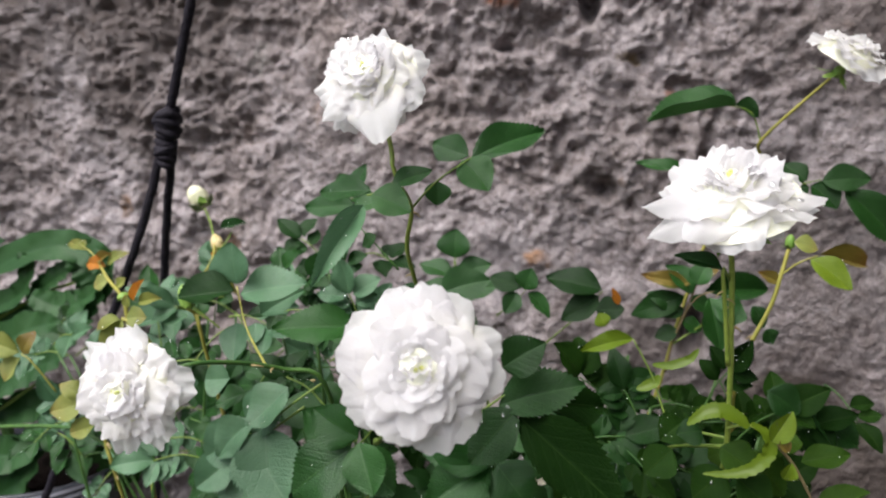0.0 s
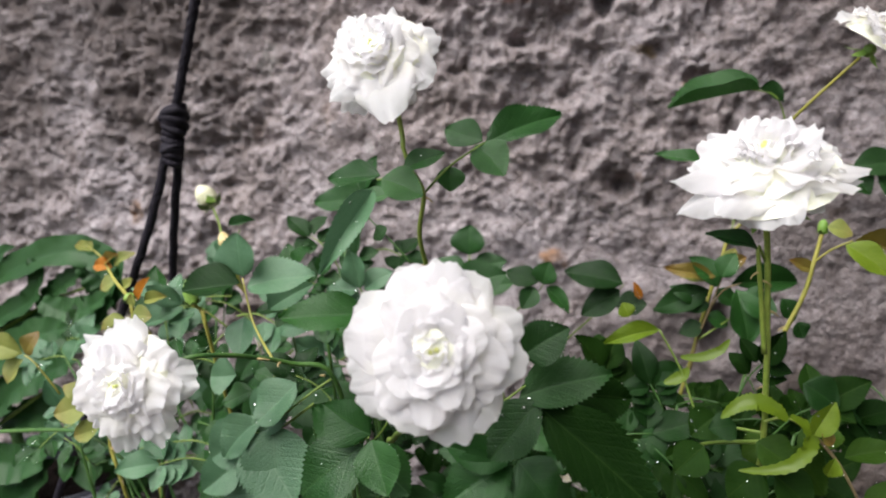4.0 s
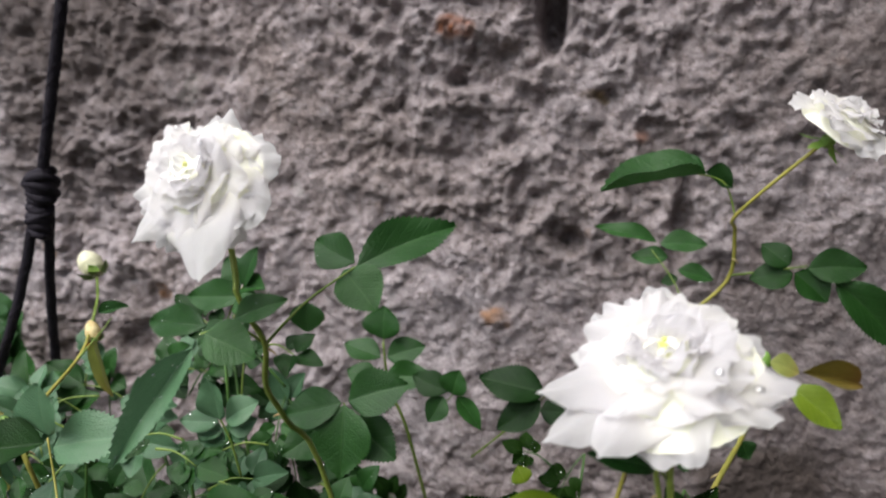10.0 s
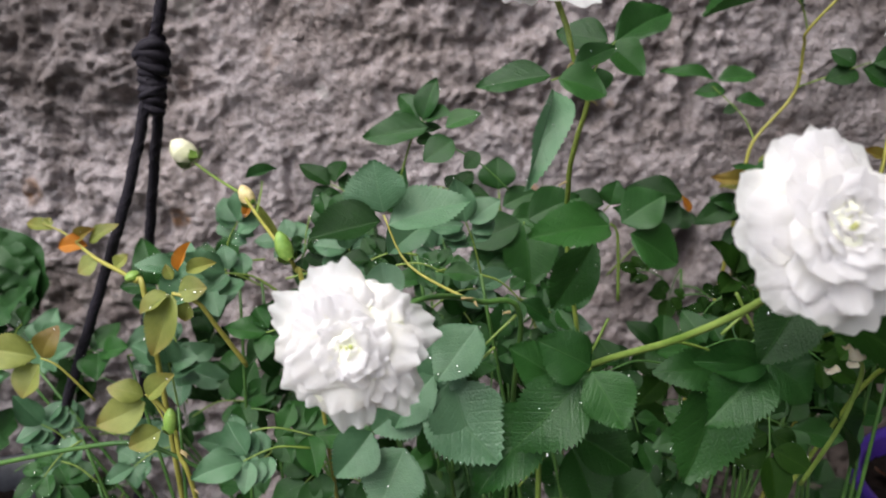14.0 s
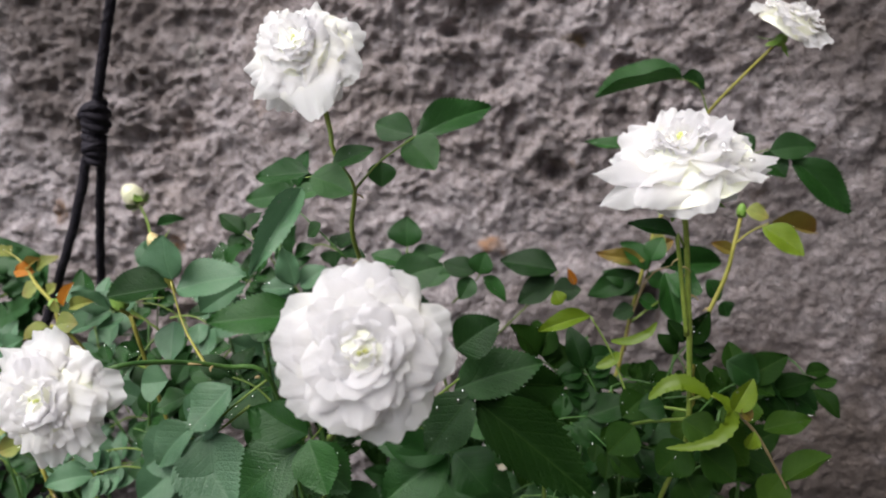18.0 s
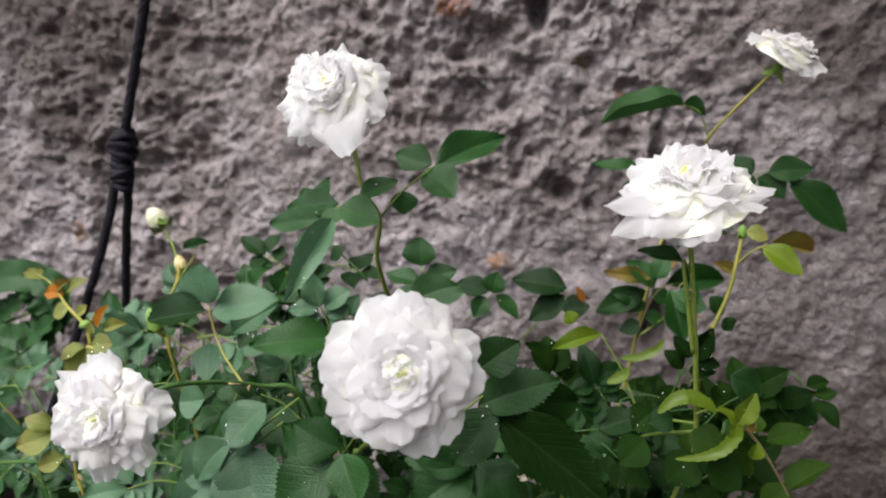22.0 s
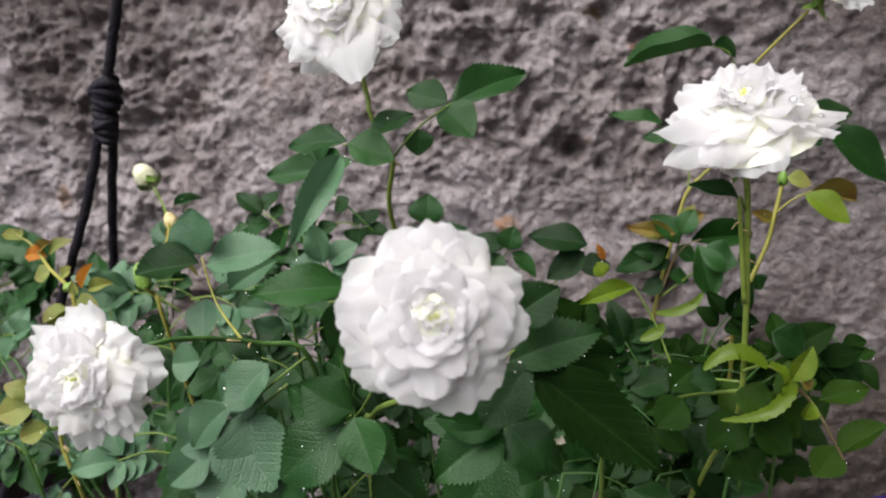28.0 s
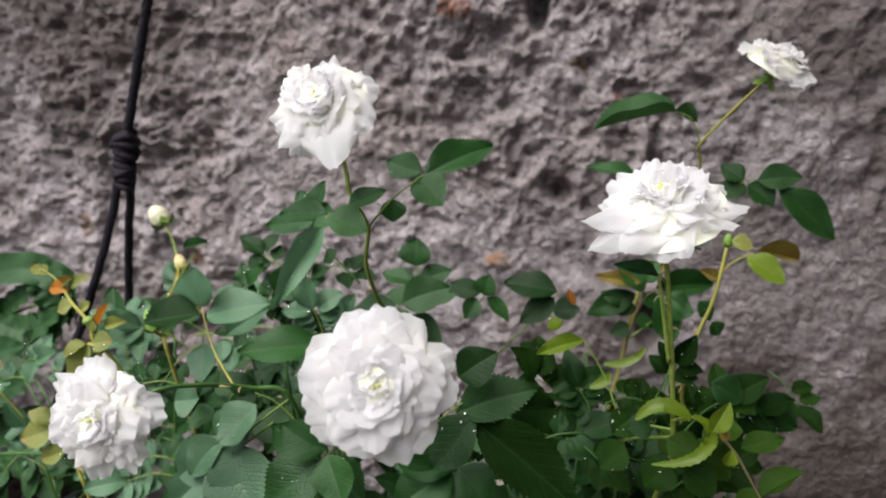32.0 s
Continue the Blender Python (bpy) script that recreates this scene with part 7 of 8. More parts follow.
spray(shade_mass, (-0.1141, -0.1368, -0.1947), (-0.0823, -0.1395, -0.2067), LEAF_DEEP_SHADE, STEM_DARK, 7, 0.0227, 511)
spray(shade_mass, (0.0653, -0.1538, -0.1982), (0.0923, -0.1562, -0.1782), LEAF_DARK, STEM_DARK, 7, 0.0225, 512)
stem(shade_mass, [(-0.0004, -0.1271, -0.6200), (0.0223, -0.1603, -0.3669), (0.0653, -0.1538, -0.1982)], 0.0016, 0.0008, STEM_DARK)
spray(shade_mass, (0.0075, -0.1493, -0.1855), (-0.0175, -0.1601, -0.1875), LEAF_DEEP_SHADE, STEM_DARK, 5, 0.0182, 513)
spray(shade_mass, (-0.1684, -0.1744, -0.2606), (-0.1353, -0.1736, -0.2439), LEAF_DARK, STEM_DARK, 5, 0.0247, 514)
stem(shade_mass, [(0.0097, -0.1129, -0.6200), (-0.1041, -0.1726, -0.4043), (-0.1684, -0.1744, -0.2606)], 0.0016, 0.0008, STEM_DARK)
spray(shade_mass, (0.0026, -0.0829, -0.3537), (0.0125, -0.0943, -0.3225), LEAF_DEEP_SHADE, STEM_DARK, 7, 0.0231, 515)
spray(shade_mass, (-0.0237, -0.1644, -0.2944), (-0.0477, -0.1793, -0.2702), LEAF_DEEP_SHADE, STEM_DARK, 5, 0.0248, 516)
spray(shade_mass, (0.0874, -0.1414, -0.2450), (0.0607, -0.1388, -0.2334), LEAF_DEEP_SHADE, STEM_DARK, 5, 0.0195, 517)
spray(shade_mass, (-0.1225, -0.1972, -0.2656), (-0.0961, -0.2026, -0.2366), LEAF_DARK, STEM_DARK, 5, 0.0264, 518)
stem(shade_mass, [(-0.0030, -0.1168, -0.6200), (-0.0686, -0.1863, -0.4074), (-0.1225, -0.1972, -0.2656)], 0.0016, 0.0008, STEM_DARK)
spray(shade_mass, (-0.0581, -0.1143, -0.2928), (-0.0761, -0.1164, -0.2578), LEAF_DEEP_SHADE, STEM_DARK, 5, 0.0263, 519)
spray(shade_mass, (-0.1555, -0.0889, -0.2602), (-0.1328, -0.0896, -0.2436), LEAF_DEEP_SHADE, STEM_DARK, 5, 0.0187, 520)
spray(shade_mass, (0.1752, -0.1749, -0.2851), (0.1595, -0.1868, -0.3188), LEAF_DEEP_SHADE, STEM_DARK, 5, 0.0260, 521)
spray(shade_mass, (-0.0906, -0.0943, -0.3320), (-0.1140, -0.1066, -0.3169), LEAF_DEEP_SHADE, STEM_DARK, 5, 0.0203, 522)
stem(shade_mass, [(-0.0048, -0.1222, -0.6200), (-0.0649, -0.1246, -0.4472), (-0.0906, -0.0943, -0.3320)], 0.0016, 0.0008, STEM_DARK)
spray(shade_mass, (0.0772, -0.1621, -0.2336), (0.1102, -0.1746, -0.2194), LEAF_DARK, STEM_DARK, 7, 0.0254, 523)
spray(shade_mass, (0.0190, -0.1963, -0.2748), (0.0107, -0.2014, -0.2431), LEAF_DEEP_SHADE, STEM_DARK, 5, 0.0221, 524)
spray(shade_mass, (0.1027, -0.0825, -0.2996), (0.0927, -0.0859, -0.2706), LEAF_DEEP_SHADE, STEM_DARK, 5, 0.0206, 525)
spray(shade_mass, (-0.0571, -0.0946, -0.3062), (-0.0899, -0.0908, -0.3222), LEAF_DEEP_SHADE, STEM_DARK, 5, 0.0244, 526)
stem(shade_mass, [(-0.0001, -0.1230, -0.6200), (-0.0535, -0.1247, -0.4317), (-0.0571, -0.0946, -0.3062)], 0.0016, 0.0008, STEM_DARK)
spray(shade_mass, (0.1383, -0.1494, -0.2846), (0.1270, -0.1592, -0.2507), LEAF_DEEP_SHADE, STEM_DARK, 5, 0.0247, 527)
spray(shade_mass, (-0.2062, -0.1007, -0.2671), (-0.2048, -0.1131, -0.2399), LEAF_DEEP_SHADE, STEM_DARK, 5, 0.0200, 528)
spray(shade_mass, (0.1051, -0.1015, -0.2667), (0.1395, -0.1163, -0.2602), LEAF_DEEP_SHADE, STEM_DARK, 5, 0.0254, 529)
spray(shade_mass, (-0.1856, -0.1749, -0.2616), (-0.1960, -0.1903, -0.2364), LEAF_DEEP_SHADE, STEM_DARK, 5, 0.0209, 530)
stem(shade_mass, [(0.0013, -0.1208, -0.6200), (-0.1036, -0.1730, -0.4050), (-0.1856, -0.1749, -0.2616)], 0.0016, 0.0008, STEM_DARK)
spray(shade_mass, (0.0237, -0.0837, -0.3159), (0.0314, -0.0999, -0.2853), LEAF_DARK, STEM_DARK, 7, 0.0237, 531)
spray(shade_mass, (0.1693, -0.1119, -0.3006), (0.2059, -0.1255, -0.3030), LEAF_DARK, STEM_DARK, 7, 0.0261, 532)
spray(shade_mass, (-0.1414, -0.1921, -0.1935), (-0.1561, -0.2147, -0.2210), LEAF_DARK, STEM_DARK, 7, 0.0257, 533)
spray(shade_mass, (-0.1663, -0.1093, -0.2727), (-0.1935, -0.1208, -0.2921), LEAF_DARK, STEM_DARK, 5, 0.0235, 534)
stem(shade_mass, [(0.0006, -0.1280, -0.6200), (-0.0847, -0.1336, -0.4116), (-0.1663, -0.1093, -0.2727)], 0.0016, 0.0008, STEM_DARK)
spray(shade_mass, (-0.1801, -0.1184, -0.2918), (-0.2059, -0.1206, -0.2821), LEAF_DEEP_SHADE, STEM_DARK, 5, 0.0184, 535)
spray(shade_mass, (-0.0666, -0.0841, -0.3298), (-0.0723, -0.1003, -0.3026), LEAF_DEEP_SHADE, STEM_DARK, 7, 0.0215, 536)
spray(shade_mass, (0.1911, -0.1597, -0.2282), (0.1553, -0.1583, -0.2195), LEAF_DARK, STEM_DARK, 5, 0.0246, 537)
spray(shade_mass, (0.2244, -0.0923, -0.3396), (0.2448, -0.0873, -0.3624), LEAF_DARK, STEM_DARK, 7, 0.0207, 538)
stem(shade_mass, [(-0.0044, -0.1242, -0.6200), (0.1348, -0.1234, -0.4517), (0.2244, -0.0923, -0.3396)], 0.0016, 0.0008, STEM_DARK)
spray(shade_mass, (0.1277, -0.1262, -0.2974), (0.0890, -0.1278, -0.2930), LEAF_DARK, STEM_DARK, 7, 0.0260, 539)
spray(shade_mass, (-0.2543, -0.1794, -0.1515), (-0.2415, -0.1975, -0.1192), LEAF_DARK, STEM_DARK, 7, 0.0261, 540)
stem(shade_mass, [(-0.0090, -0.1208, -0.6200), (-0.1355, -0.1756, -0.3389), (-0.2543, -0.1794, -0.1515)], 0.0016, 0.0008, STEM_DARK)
spray(shade_mass, (-0.3742, -0.0968, -0.2832), (-0.4105, -0.0988, -0.2811), LEAF_DEEP_SHADE, STEM_DARK, 7, 0.0243, 541)
spray(shade_mass, (-0.2230, -0.1366, -0.2869), (-0.2588, -0.1320, -0.2984), LEAF_DEEP_SHADE, STEM_DARK, 7, 0.0252, 542)
spray(shade_mass, (-0.3517, -0.0969, -0.2784), (-0.3861, -0.1090, -0.2849), LEAF_DEEP_SHADE, STEM_DARK, 7, 0.0247, 543)
spray(shade_mass, (-0.3292, -0.1368, -0.1823), (-0.3650, -0.1342, -0.1670), LEAF_DEEP_SHADE, STEM_DARK, 5, 0.0260, 544)
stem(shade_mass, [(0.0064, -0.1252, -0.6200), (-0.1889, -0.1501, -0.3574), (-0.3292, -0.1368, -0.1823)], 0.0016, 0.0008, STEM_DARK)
spray(shade_mass, (-0.2476, -0.1423, -0.1733), (-0.2341, -0.1623, -0.1915), LEAF_DEEP_SHADE, STEM_DARK, 5, 0.0202, 545)
spray(shade_mass, (-0.2748, -0.0899, -0.2573), (-0.2435, -0.0963, -0.2655), LEAF_DEEP_SHADE, STEM_DARK, 7, 0.0220, 546)
spray(shade_mass, (-0.3361, -0.1314, -0.1879), (-0.3085, -0.1426, -0.1797), LEAF_DARK, STEM_DARK, 7, 0.0206, 547)
spray(shade_mass, (-0.2988, -0.1661, -0.1759), (-0.2653, -0.1649, -0.1637), LEAF_DEEP_SHADE, STEM_DARK, 5, 0.0238, 548)
stem(shade_mass, [(0.0028, -0.1258, -0.6200), (-0.1885, -0.1677, -0.3536), (-0.2988, -0.1661, -0.1759)], 0.0016, 0.0008, STEM_DARK)
# low leaves, shade likewise in their colour
low_mass = thing("leafy_rose_stem", (0.1200, -0.1300, -0.6200), "rose leaves low down beside the pot, coloured dark for shade", "rose shoot", "leafy shoots")
spray(low_mass, (0.1125, -0.1220, -0.1967), (0.1331, -0.1251, -0.1867), LEAF_DEEP_SHADE, STEM_DARK, 5, 0.0154, 600)
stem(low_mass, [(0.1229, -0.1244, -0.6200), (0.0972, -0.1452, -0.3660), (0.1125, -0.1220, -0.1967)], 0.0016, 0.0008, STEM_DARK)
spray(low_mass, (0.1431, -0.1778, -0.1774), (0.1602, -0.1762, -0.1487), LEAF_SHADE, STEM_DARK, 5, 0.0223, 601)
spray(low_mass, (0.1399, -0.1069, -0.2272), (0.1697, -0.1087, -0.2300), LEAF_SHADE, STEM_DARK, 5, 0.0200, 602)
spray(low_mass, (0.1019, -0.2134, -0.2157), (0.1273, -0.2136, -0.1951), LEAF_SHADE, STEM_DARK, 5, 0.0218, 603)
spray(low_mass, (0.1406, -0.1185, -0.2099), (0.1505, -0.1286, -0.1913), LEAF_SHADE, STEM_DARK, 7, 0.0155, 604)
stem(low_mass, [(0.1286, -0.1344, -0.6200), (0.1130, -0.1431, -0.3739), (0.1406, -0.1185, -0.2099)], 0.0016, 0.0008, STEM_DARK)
spray(low_mass, (0.1245, -0.1750, -0.1576), (0.0933, -0.1729, -0.1536), LEAF_DEEP_SHADE, STEM_DARK, 5, 0.0210, 605)
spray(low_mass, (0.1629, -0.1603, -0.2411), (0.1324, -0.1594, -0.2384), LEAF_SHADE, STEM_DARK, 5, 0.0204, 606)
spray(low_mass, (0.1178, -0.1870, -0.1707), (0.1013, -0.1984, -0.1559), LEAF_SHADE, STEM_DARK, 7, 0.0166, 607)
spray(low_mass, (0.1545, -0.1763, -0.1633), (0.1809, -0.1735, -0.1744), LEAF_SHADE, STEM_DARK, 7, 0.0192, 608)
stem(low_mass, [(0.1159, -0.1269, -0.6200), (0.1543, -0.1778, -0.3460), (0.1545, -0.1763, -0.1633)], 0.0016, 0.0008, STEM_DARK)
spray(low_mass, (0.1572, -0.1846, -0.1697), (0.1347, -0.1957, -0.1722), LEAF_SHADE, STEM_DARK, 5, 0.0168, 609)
spray(low_mass, (0.1294, -0.1400, -0.2397), (0.1022, -0.1403, -0.2441), LEAF_DEEP_SHADE, STEM_DARK, 5, 0.0184, 610)
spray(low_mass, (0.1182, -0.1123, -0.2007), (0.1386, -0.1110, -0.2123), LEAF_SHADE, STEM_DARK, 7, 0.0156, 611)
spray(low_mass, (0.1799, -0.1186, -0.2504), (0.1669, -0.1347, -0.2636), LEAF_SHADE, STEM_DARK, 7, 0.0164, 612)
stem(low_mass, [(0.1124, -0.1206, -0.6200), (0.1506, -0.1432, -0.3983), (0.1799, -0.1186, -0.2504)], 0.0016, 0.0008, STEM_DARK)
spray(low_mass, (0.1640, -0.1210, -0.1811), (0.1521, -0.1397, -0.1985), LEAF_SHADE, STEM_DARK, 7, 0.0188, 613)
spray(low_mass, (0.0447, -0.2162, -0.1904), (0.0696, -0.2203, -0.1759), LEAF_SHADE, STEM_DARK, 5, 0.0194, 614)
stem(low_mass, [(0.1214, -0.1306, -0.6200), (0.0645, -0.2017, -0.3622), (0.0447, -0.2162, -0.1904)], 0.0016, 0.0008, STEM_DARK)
spray(low_mass, (0.0265, -0.2215, -0.1369), (0.0002, -0.2305, -0.1453), LEAF_DEEP_SHADE, STEM_DARK, 5, 0.0194, 615)
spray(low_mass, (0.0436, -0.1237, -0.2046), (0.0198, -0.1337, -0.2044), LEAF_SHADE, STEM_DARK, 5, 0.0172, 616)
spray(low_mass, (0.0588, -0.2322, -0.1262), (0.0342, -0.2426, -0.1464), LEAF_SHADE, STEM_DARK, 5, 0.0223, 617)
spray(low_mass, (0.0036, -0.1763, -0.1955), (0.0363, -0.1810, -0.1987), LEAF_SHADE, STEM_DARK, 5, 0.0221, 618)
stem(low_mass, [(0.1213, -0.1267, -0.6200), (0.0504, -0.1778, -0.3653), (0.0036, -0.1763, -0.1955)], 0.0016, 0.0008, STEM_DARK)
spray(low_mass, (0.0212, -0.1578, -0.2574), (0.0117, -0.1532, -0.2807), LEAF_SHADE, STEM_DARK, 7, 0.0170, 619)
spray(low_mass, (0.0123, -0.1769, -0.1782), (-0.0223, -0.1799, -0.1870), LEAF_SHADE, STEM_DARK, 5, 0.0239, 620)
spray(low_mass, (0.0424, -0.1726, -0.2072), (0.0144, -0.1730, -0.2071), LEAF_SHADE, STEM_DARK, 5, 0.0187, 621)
stem(left_mass, [(-0.3767, -0.3000, -0.1583), (-0.3268, -0.3100, -0.1449), (-0.2588, -0.3250, -0.1286), (-0.2300, -0.3300, -0.1270), (-0.2068, -0.3300, -0.1405)], 0.0013, 0.0009, STEM_DARK, name="arching_stem")
thicket = thing("leafy_rose_stem", (-0.1000, -0.1500, -0.6200), "mid-green rose leaves filling the middle of the bush", "rose shoot", "leafy shoots")
spray(thicket, (-0.1511, -0.1781, -0.1144), (-0.1519, -0.2008, -0.1364), LEAF_MID, STEM_DARK, 5, 0.0211, 700)
stem(thicket, [(-0.1018, -0.1400, -0.6200), (-0.1116, -0.1868, -0.3167), (-0.1511, -0.1781, -0.1144)], 0.0016, 0.0008, STEM_DARK)
spray(thicket, (-0.1739, -0.2314, -0.0667), (-0.1536, -0.2405, -0.0438), LEAF_MID, STEM_DARK, 5, 0.0212, 701)
spray(thicket, (-0.0808, -0.2481, -0.0715), (-0.0751, -0.2480, -0.0961), LEAF_DARK, STEM_DARK, 7, 0.0168, 702)
spray(thicket, (-0.0924, -0.2245, -0.0613), (-0.0896, -0.2430, -0.0791), LEAF_MID, STEM_DARK, 5, 0.0172, 703)
spray(thicket, (-0.1002, -0.1779, -0.0964), (-0.1228, -0.1801, -0.0870), LEAF_DARK, STEM_DARK, 7, 0.0164, 704)
stem(thicket, [(-0.1049, -0.1452, -0.6200), (-0.1078, -0.1867, -0.3058), (-0.1002, -0.1779, -0.0964)], 0.0016, 0.0008, STEM_DARK)
spray(thicket, (-0.0809, -0.2117, -0.0912), (-0.0982, -0.2095, -0.0695), LEAF_BLUE_SHEEN, STEM_DARK, 5, 0.0186, 705)
spray(thicket, (-0.2342, -0.1924, -0.1046), (-0.2260, -0.2010, -0.0750), LEAF_MID, STEM_DARK, 7, 0.0213, 706)
spray(thicket, (-0.1661, -0.2059, -0.0774), (-0.1493, -0.2059, -0.0543), LEAF_MID, STEM_DARK, 7, 0.0190, 707)
spray(thicket, (-0.1641, -0.1689, -0.0732), (-0.1945, -0.1673, -0.0679), LEAF_BLUE_SHEEN, STEM_DARK, 7, 0.0206, 708)
stem(thicket, [(-0.0905, -0.1502, -0.6200), (-0.1358, -0.1813, -0.2919), (-0.1641, -0.1689, -0.0732)], 0.0016, 0.0008, STEM_DARK)
spray(thicket, (-0.1782, -0.2287, -0.1525), (-0.1904, -0.2418, -0.1309), LEAF_DARK, STEM_DARK, 7, 0.0187, 709)
stem(thicket, [(-0.1020, -0.1508, -0.6200), (-0.1466, -0.2172, -0.3395), (-0.1782, -0.2287, -0.1525)], 0.0016, 0.0008, STEM_DARK)
spray(thicket, (-0.0641, -0.2901, -0.0986), (-0.0450, -0.2866, -0.1212), LEAF_DARK, STEM_DARK, 5, 0.0198, 710)
spray(thicket, (-0.1969, -0.2817, -0.1343), (-0.1716, -0.2880, -0.1438), LEAF_MID, STEM_DARK, 5, 0.0185, 711)
spray(thicket, (-0.0821, -0.1806, -0.1580), (-0.0749, -0.1830, -0.1299), LEAF_MID, STEM_DARK, 7, 0.0194, 712)
spray(thicket, (-0.1954, -0.2202, -0.1399), (-0.2252, -0.2198, -0.1393), LEAF_MID, STEM_DARK, 7, 0.0199, 713)
stem(thicket, [(-0.0974, -0.1420, -0.6200), (-0.1386, -0.2121, -0.3319), (-0.1954, -0.2202, -0.1399)], 0.0016, 0.0008, STEM_DARK)
spray(thicket, (-0.2042, -0.2067, -0.1224), (-0.1927, -0.2198, -0.1522), LEAF_MID, STEM_DARK, 5, 0.0230, 714)
spray(thicket, (-0.0684, -0.2857, -0.1253), (-0.0910, -0.2843, -0.1100), LEAF_MID, STEM_DARK, 5, 0.0182, 715)
spray(thicket, (-0.1080, -0.2242, -0.1184), (-0.1315, -0.2400, -0.0996), LEAF_BLUE_SHEEN, STEM_DARK, 5, 0.0226, 716)
spray(thicket, (-0.0955, -0.2796, -0.0907), (-0.1206, -0.2937, -0.0949), LEAF_DARK, STEM_DARK, 5, 0.0193, 717)
stem(thicket, [(-0.1097, -0.1455, -0.6200), (-0.0941, -0.2478, -0.3024), (-0.0955, -0.2796, -0.0907)], 0.0016, 0.0008, STEM_DARK)
spray(thicket, (-0.2418, -0.2089, -0.1200), (-0.2646, -0.2058, -0.1351), LEAF_DARK, STEM_DARK, 7, 0.0183, 718)
spray(thicket, (-0.2428, -0.2032, -0.1023), (-0.2712, -0.2066, -0.1122), LEAF_BLUE_SHEEN, STEM_DARK, 7, 0.0201, 719)
spray(thicket, (-0.2888, -0.1433, -0.1839), (-0.2900, -0.1388, -0.2095), LEAF_MID, STEM_DARK, 5, 0.0174, 720)
spray(thicket, (-0.1415, -0.1716, -0.1433), (-0.1653, -0.1842, -0.1303), LEAF_BLUE_SHEEN, STEM_DARK, 7, 0.0199, 721)
stem(thicket, [(-0.0959, -0.1578, -0.6200), (-0.1087, -0.1830, -0.3340), (-0.1415, -0.1716, -0.1433)], 0.0016, 0.0008, STEM_DARK)
spray(thicket, (-0.3341, -0.1531, -0.2081), (-0.3071, -0.1660, -0.2062), LEAF_DARK, STEM_DARK, 5, 0.0200, 722)
stem(thicket, [(-0.1069, -0.1506, -0.6200), (-0.2487, -0.1718, -0.3729), (-0.3341, -0.1531, -0.2081)], 0.0016, 0.0008, STEM_DARK)
spray(thicket, (-0.3293, -0.2072, -0.1284), (-0.3011, -0.2213, -0.1200), LEAF_MID, STEM_DARK, 5, 0.0218, 723)
spray(thicket, (-0.4055, -0.1524, -0.2159), (-0.3880, -0.1659, -0.1993), LEAF_MID, STEM_DARK, 5, 0.0184, 724)
spray(thicket, (-0.4174, -0.1482, -0.2340), (-0.3848, -0.1598, -0.2240), LEAF_DARK, STEM_DARK, 5, 0.0240, 725)
spray(thicket, (-0.3783, -0.1385, -0.2542), (-0.4051, -0.1400, -0.2605), LEAF_DARK, STEM_DARK, 5, 0.0184, 726)
stem(thicket, [(-0.1044, -0.1438, -0.6200), (-0.2811, -0.1631, -0.4005), (-0.3783, -0.1385, -0.2542)], 0.0016, 0.0008, STEM_DARK)
spray(thicket, (-0.3482, -0.2299, -0.1725), (-0.3272, -0.2368, -0.1975), LEAF_MID, STEM_DARK, 7, 0.0223, 727)
# ---- corded hanger with its pot ----
hanger = thing("cord_hanger", (-0.4000, -0.1400, -0.5000), "black braided cord hanger with a double knot, slung over a pot", "cord hanger")
cord(hanger, [(-0.2464, -0.2234, 0.0493), (-0.2064, -0.2434, 0.1493), (-0.1464, -0.2734, 0.2993), (-0.0664, -0.3134, 0.4993), (0.0200, -0.2500, 0.9000), (0.1000, 0.0100, 1.3000)], 0.0034, "top_cord")
cord(hanger, [(-0.2484, -0.2264, 0.0373), (-0.2740, -0.2210, -0.0307), (-0.3384, -0.2154, -0.1707), (-0.4120, -0.2090, -0.3307), (-0.4300, -0.2000, -0.4200), (-0.4600, -0.1400, -0.4650)], 0.0033, "side_cord")
cord(hanger, [(-0.2434, -0.2214, 0.0373), (-0.2668, -0.2006, -0.0307), (-0.3144, -0.1474, -0.1707), (-0.3620, -0.0942, -0.3107), (-0.3850, -0.1000, -0.4200), (-0.4600, -0.1350, -0.4680)], 0.0033, "side_cord")
knot(hanger, (-0.2464, -0.2234, 0.0495), 0.0098, 3)
knot(hanger, (-0.2490, -0.2234, 0.0300), 0.0072, 4, 7)
hanging_pot((-0.4850, -0.1020, -0.2850), 0.082, 0.12)
purple_pot((0.3600, -0.1650, -0.2970), 0.132)
# ---- broad-leaved plant at the left ----
broad = thing("broad_leaved_plant", (-0.4600, -0.1400, -0.4000), "large deeply lobed glossy green leaves on a thick stalk", "plant")
stem(broad, [(-0.4600, -0.1400, -0.4000), (-0.5300, -0.1200, -0.2000), (-0.6596, -0.0900, -0.2150)], 0.006, 0.004, STEM_DARK)
blade = leaf(broad, [(-0.6696, -0.0900, -0.2230), (-0.5581, -0.0900, -0.1605), (-0.4828, -0.0900, -0.1197), (-0.4346, -0.0880, -0.1025)], STEM, 0.0022, "large lobed glossy green leaf")
lobe(blade, [(-0.6032, -0.0900, -0.1895), (-0.5547, -0.0900, -0.1092), (-0.4806, -0.0900, -0.0740), (-0.4316, -0.0900, -0.0753), (-0.4103, -0.0900, -0.0936), (-0.4165, -0.0900, -0.1268)], 0.0160)
lobe(blade, [(-0.5822, -0.0920, -0.1762), (-0.5547, -0.0920, -0.1468), (-0.5123, -0.0920, -0.1228), (-0.4990, -0.0920, -0.0967), (-0.5099, -0.0920, -0.0796)], 0.0120)
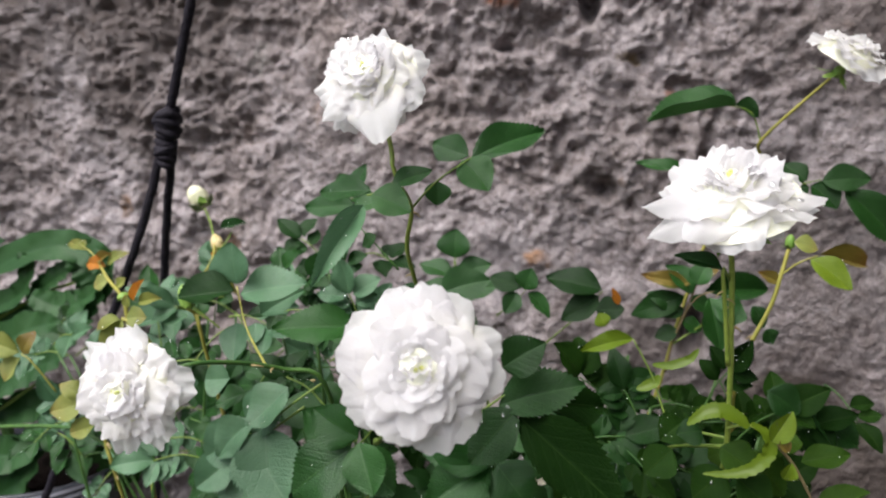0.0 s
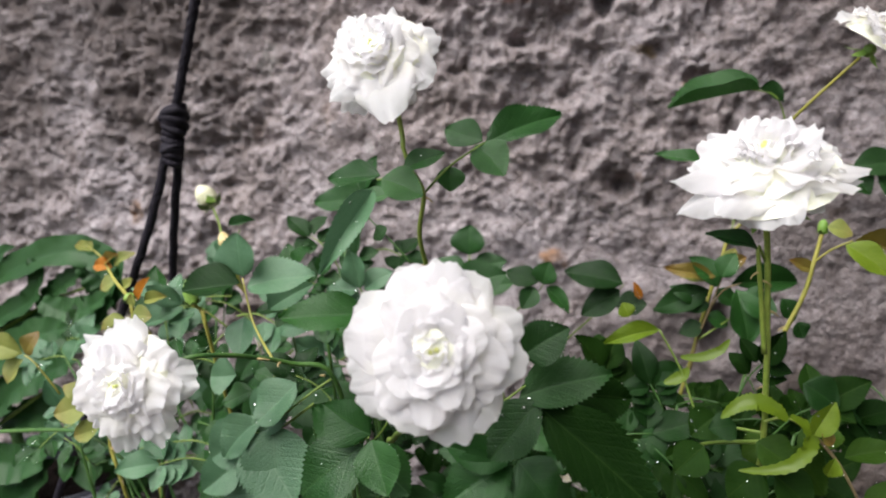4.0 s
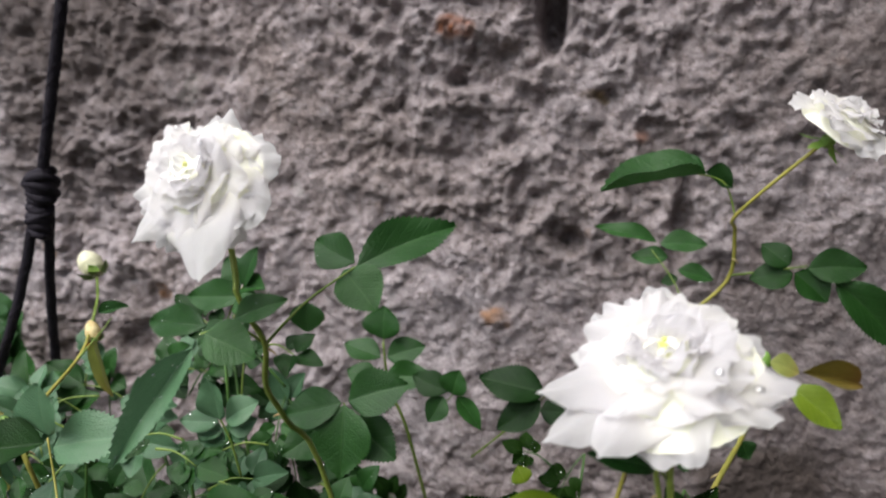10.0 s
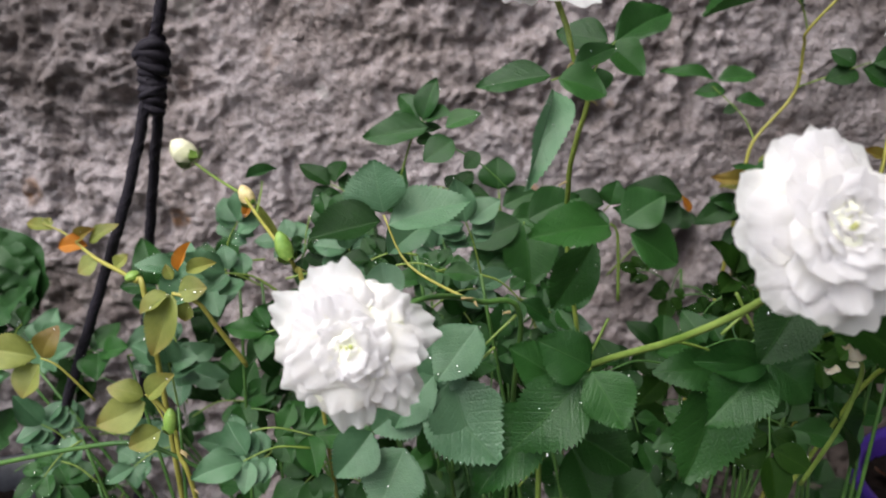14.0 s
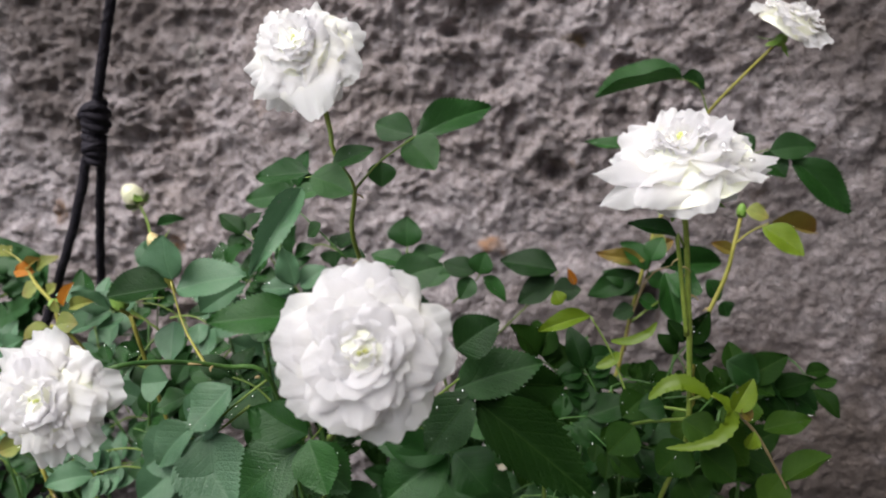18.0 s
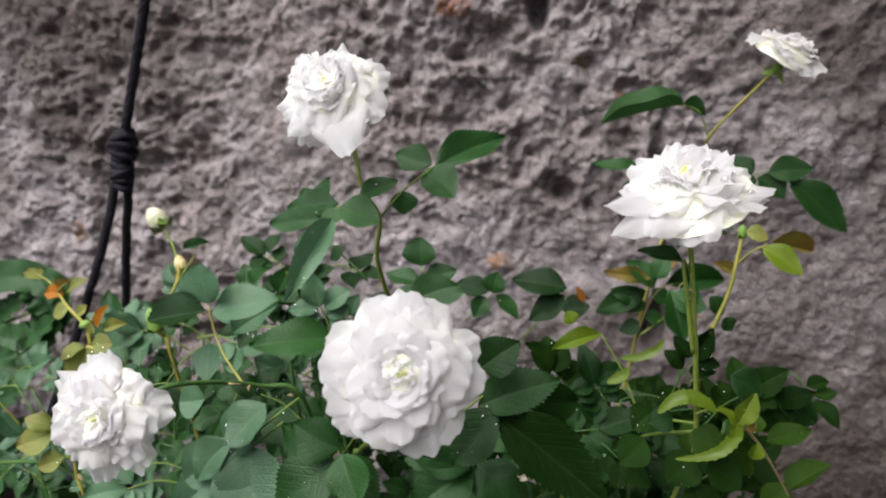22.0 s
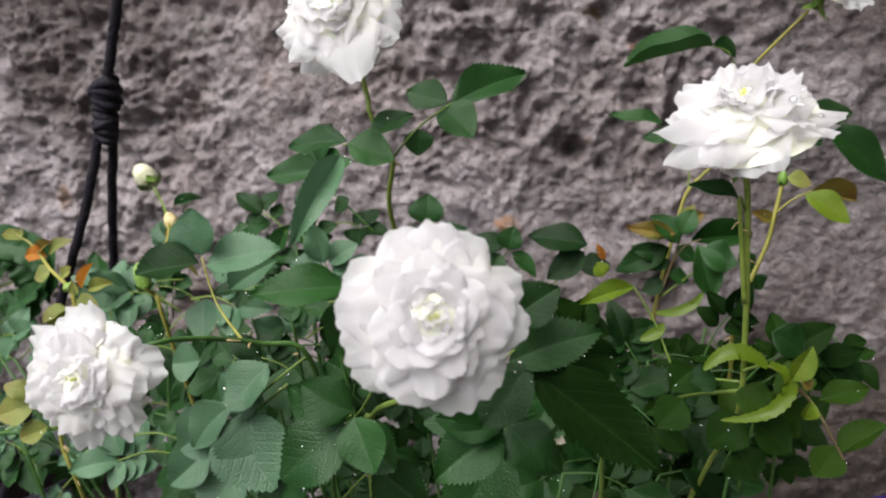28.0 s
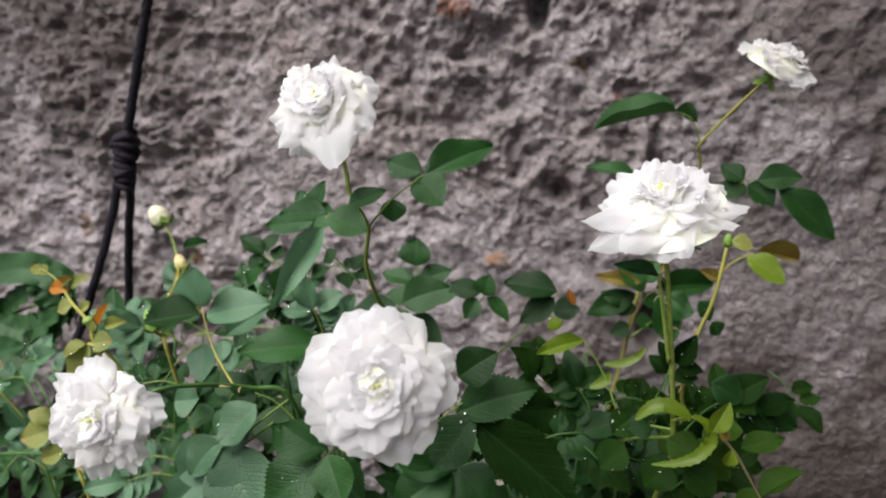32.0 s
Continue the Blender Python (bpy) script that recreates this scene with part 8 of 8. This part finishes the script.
lobe(blade, [(-0.5582, -0.0900, -0.1618), (-0.5080, -0.0900, -0.1476), (-0.4688, -0.0900, -0.1517), (-0.4415, -0.0900, -0.1390)], 0.0150)
lobe(blade, [(-0.5095, -0.0880, -0.1326), (-0.4766, -0.0880, -0.1072), (-0.4452, -0.0880, -0.0858)], 0.0120)
lobe(blade, [(-0.6574, -0.0850, -0.2157), (-0.6336, -0.0850, -0.1516), (-0.5857, -0.0850, -0.1006), (-0.5336, -0.0850, -0.0705)], 0.0180)
lobe(blade, [(-0.4577, -0.09, -0.0735), (-0.4324, -0.092, -0.0823), (-0.4221, -0.094, -0.1067), (-0.4305, -0.096, -0.1417)], 0.0180)
lobe(blade, [(-0.4907, -0.1, -0.1206), (-0.4623, -0.1, -0.1306), (-0.4379, -0.1, -0.1244), (-0.4112, -0.1, -0.105)], 0.0150)
lobe(blade, [(-0.5009, -0.105, -0.1413), (-0.4727, -0.105, -0.154), (-0.4434, -0.105, -0.1556), (-0.418, -0.105, -0.1385)], 0.0150)
blade = leaf(broad, [(-0.6262, -0.1300, -0.3135), (-0.5503, -0.1400, -0.2596), (-0.4812, -0.1500, -0.2162), (-0.4335, -0.1500, -0.1817)], STEM, 0.0022, "large lobed glossy green leaf")
lobe(blade, [(-0.5386, -0.1500, -0.2536), (-0.4987, -0.1500, -0.2656), (-0.4615, -0.1500, -0.2571), (-0.4313, -0.1500, -0.2238)], 0.0180)
lobe(blade, [(-0.5558, -0.1500, -0.2865), (-0.5164, -0.1500, -0.3108), (-0.4741, -0.1500, -0.2917), (-0.4398, -0.1500, -0.2538)], 0.0180)
lobe(blade, [(-0.5166, -0.1500, -0.2386), (-0.4793, -0.1500, -0.1930), (-0.4391, -0.1500, -0.1713), (-0.4069, -0.1500, -0.1565)], 0.0180)
lobe(blade, [(-0.5402, -0.1400, -0.2279), (-0.5082, -0.1400, -0.1769), (-0.4594, -0.1400, -0.1430), (-0.4204, -0.1400, -0.1307)], 0.0180)
lobe(blade, [(-0.5060, -0.1400, -0.2293), (-0.4650, -0.1400, -0.2179), (-0.4317, -0.1400, -0.2077), (-0.4114, -0.1400, -0.1880)], 0.0160)
lobe(blade, [(-0.5749, -0.1500, -0.3332), (-0.5340, -0.1500, -0.3511), (-0.4912, -0.1500, -0.3372), (-0.4553, -0.1500, -0.3065)], 0.0200)
withered(front_rose, [(0.0414, -0.3700, -0.1396), (0.0440, -0.3850, -0.1104), (0.0431, -0.3950, -0.0906), (0.0429, -0.3980, -0.0793), (0.0373, -0.4000, -0.0739)], (0.0319, -0.4057, -0.0728))


# ---- rain drops on the leaves ----
def rain_drops():
    m, nt, b = material("water", 0.05, 0.5)
    clear = nt.nodes.new("ShaderNodeBsdfTransparent")
    gloss = nt.nodes.new("ShaderNodeBsdfGlossy")
    gloss.inputs["Roughness"].default_value = 0.06
    both = nt.nodes.new("ShaderNodeMixShader")
    both.inputs[0].default_value = 0.30
    nt.links.new(clear.outputs[0], both.inputs[1])
    nt.links.new(gloss.outputs[0], both.inputs[2])
    nt.links.new(both.outputs[0], nt.nodes["Material Output"].inputs[0])
    rng = random.Random(12)
    unit = bmesh.new()
    bmesh.ops.create_icosphere(unit, subdivisions=2, radius=1.0)
    unit.verts.ensure_lookup_table()
    shape = [v.co.copy() for v in unit.verts]
    tris = [[v.index for v in f.verts] for f in unit.faces]
    unit.free()
    co, faces = [], []
    for m_leaf, me in SPOTS:
        if rng.random() < 0.62:
            continue
        for _ in range(rng.choice((1, 1, 2, 3, 5, 9))):
            v = me.vertices[rng.randrange(len(me.vertices))]
            if abs(v.co.x) > 0.42 or v.co.y < 0.05 or v.co.y > 0.97:
                continue
            p = m_leaf @ v.co
            n = (m_leaf.to_3x3() @ v.normal).normalized()
            r = rng.choice((0.0003, 0.0003, 0.0004, 0.0005, 0.0008)) * (1.9 if me.name.startswith("petal") else 1.0)
            k = len(co)
            co += [p + q * r - n * q.dot(n) * r * 0.35 + n * r * 0.25 for q in shape]
            faces += [[i + k for i in f] for f in tris]
    # beads along the toothed edges
    for m_leaf, me in SPOTS:
        if me.name.startswith("petal") or rng.random() < 0.6:
            continue
        for _ in range(rng.randrange(3, 9)):
            row = 2 * rng.randrange(3, len(me.vertices) // 18) + 1
            v = me.vertices[min(row * 9 + rng.choice((0, 8)), len(me.vertices) - 1)]
            p, r, k = m_leaf @ v.co, rng.uniform(0.00018, 0.00036), len(co)
            co += [p + q * r for q in shape]
            faces += [[i + k for i in f] for f in tris]
    me = bpy.data.meshes.new("water_drops")
    me.from_pydata(co, [], faces)
    me.polygons.foreach_set("use_smooth", [True] * len(me.polygons))
    me.materials.append(m)
    tagged(new("water_drops", me), "clear rain drops scattered over the leaves", "water drops", kind="stuff")


rain_drops()
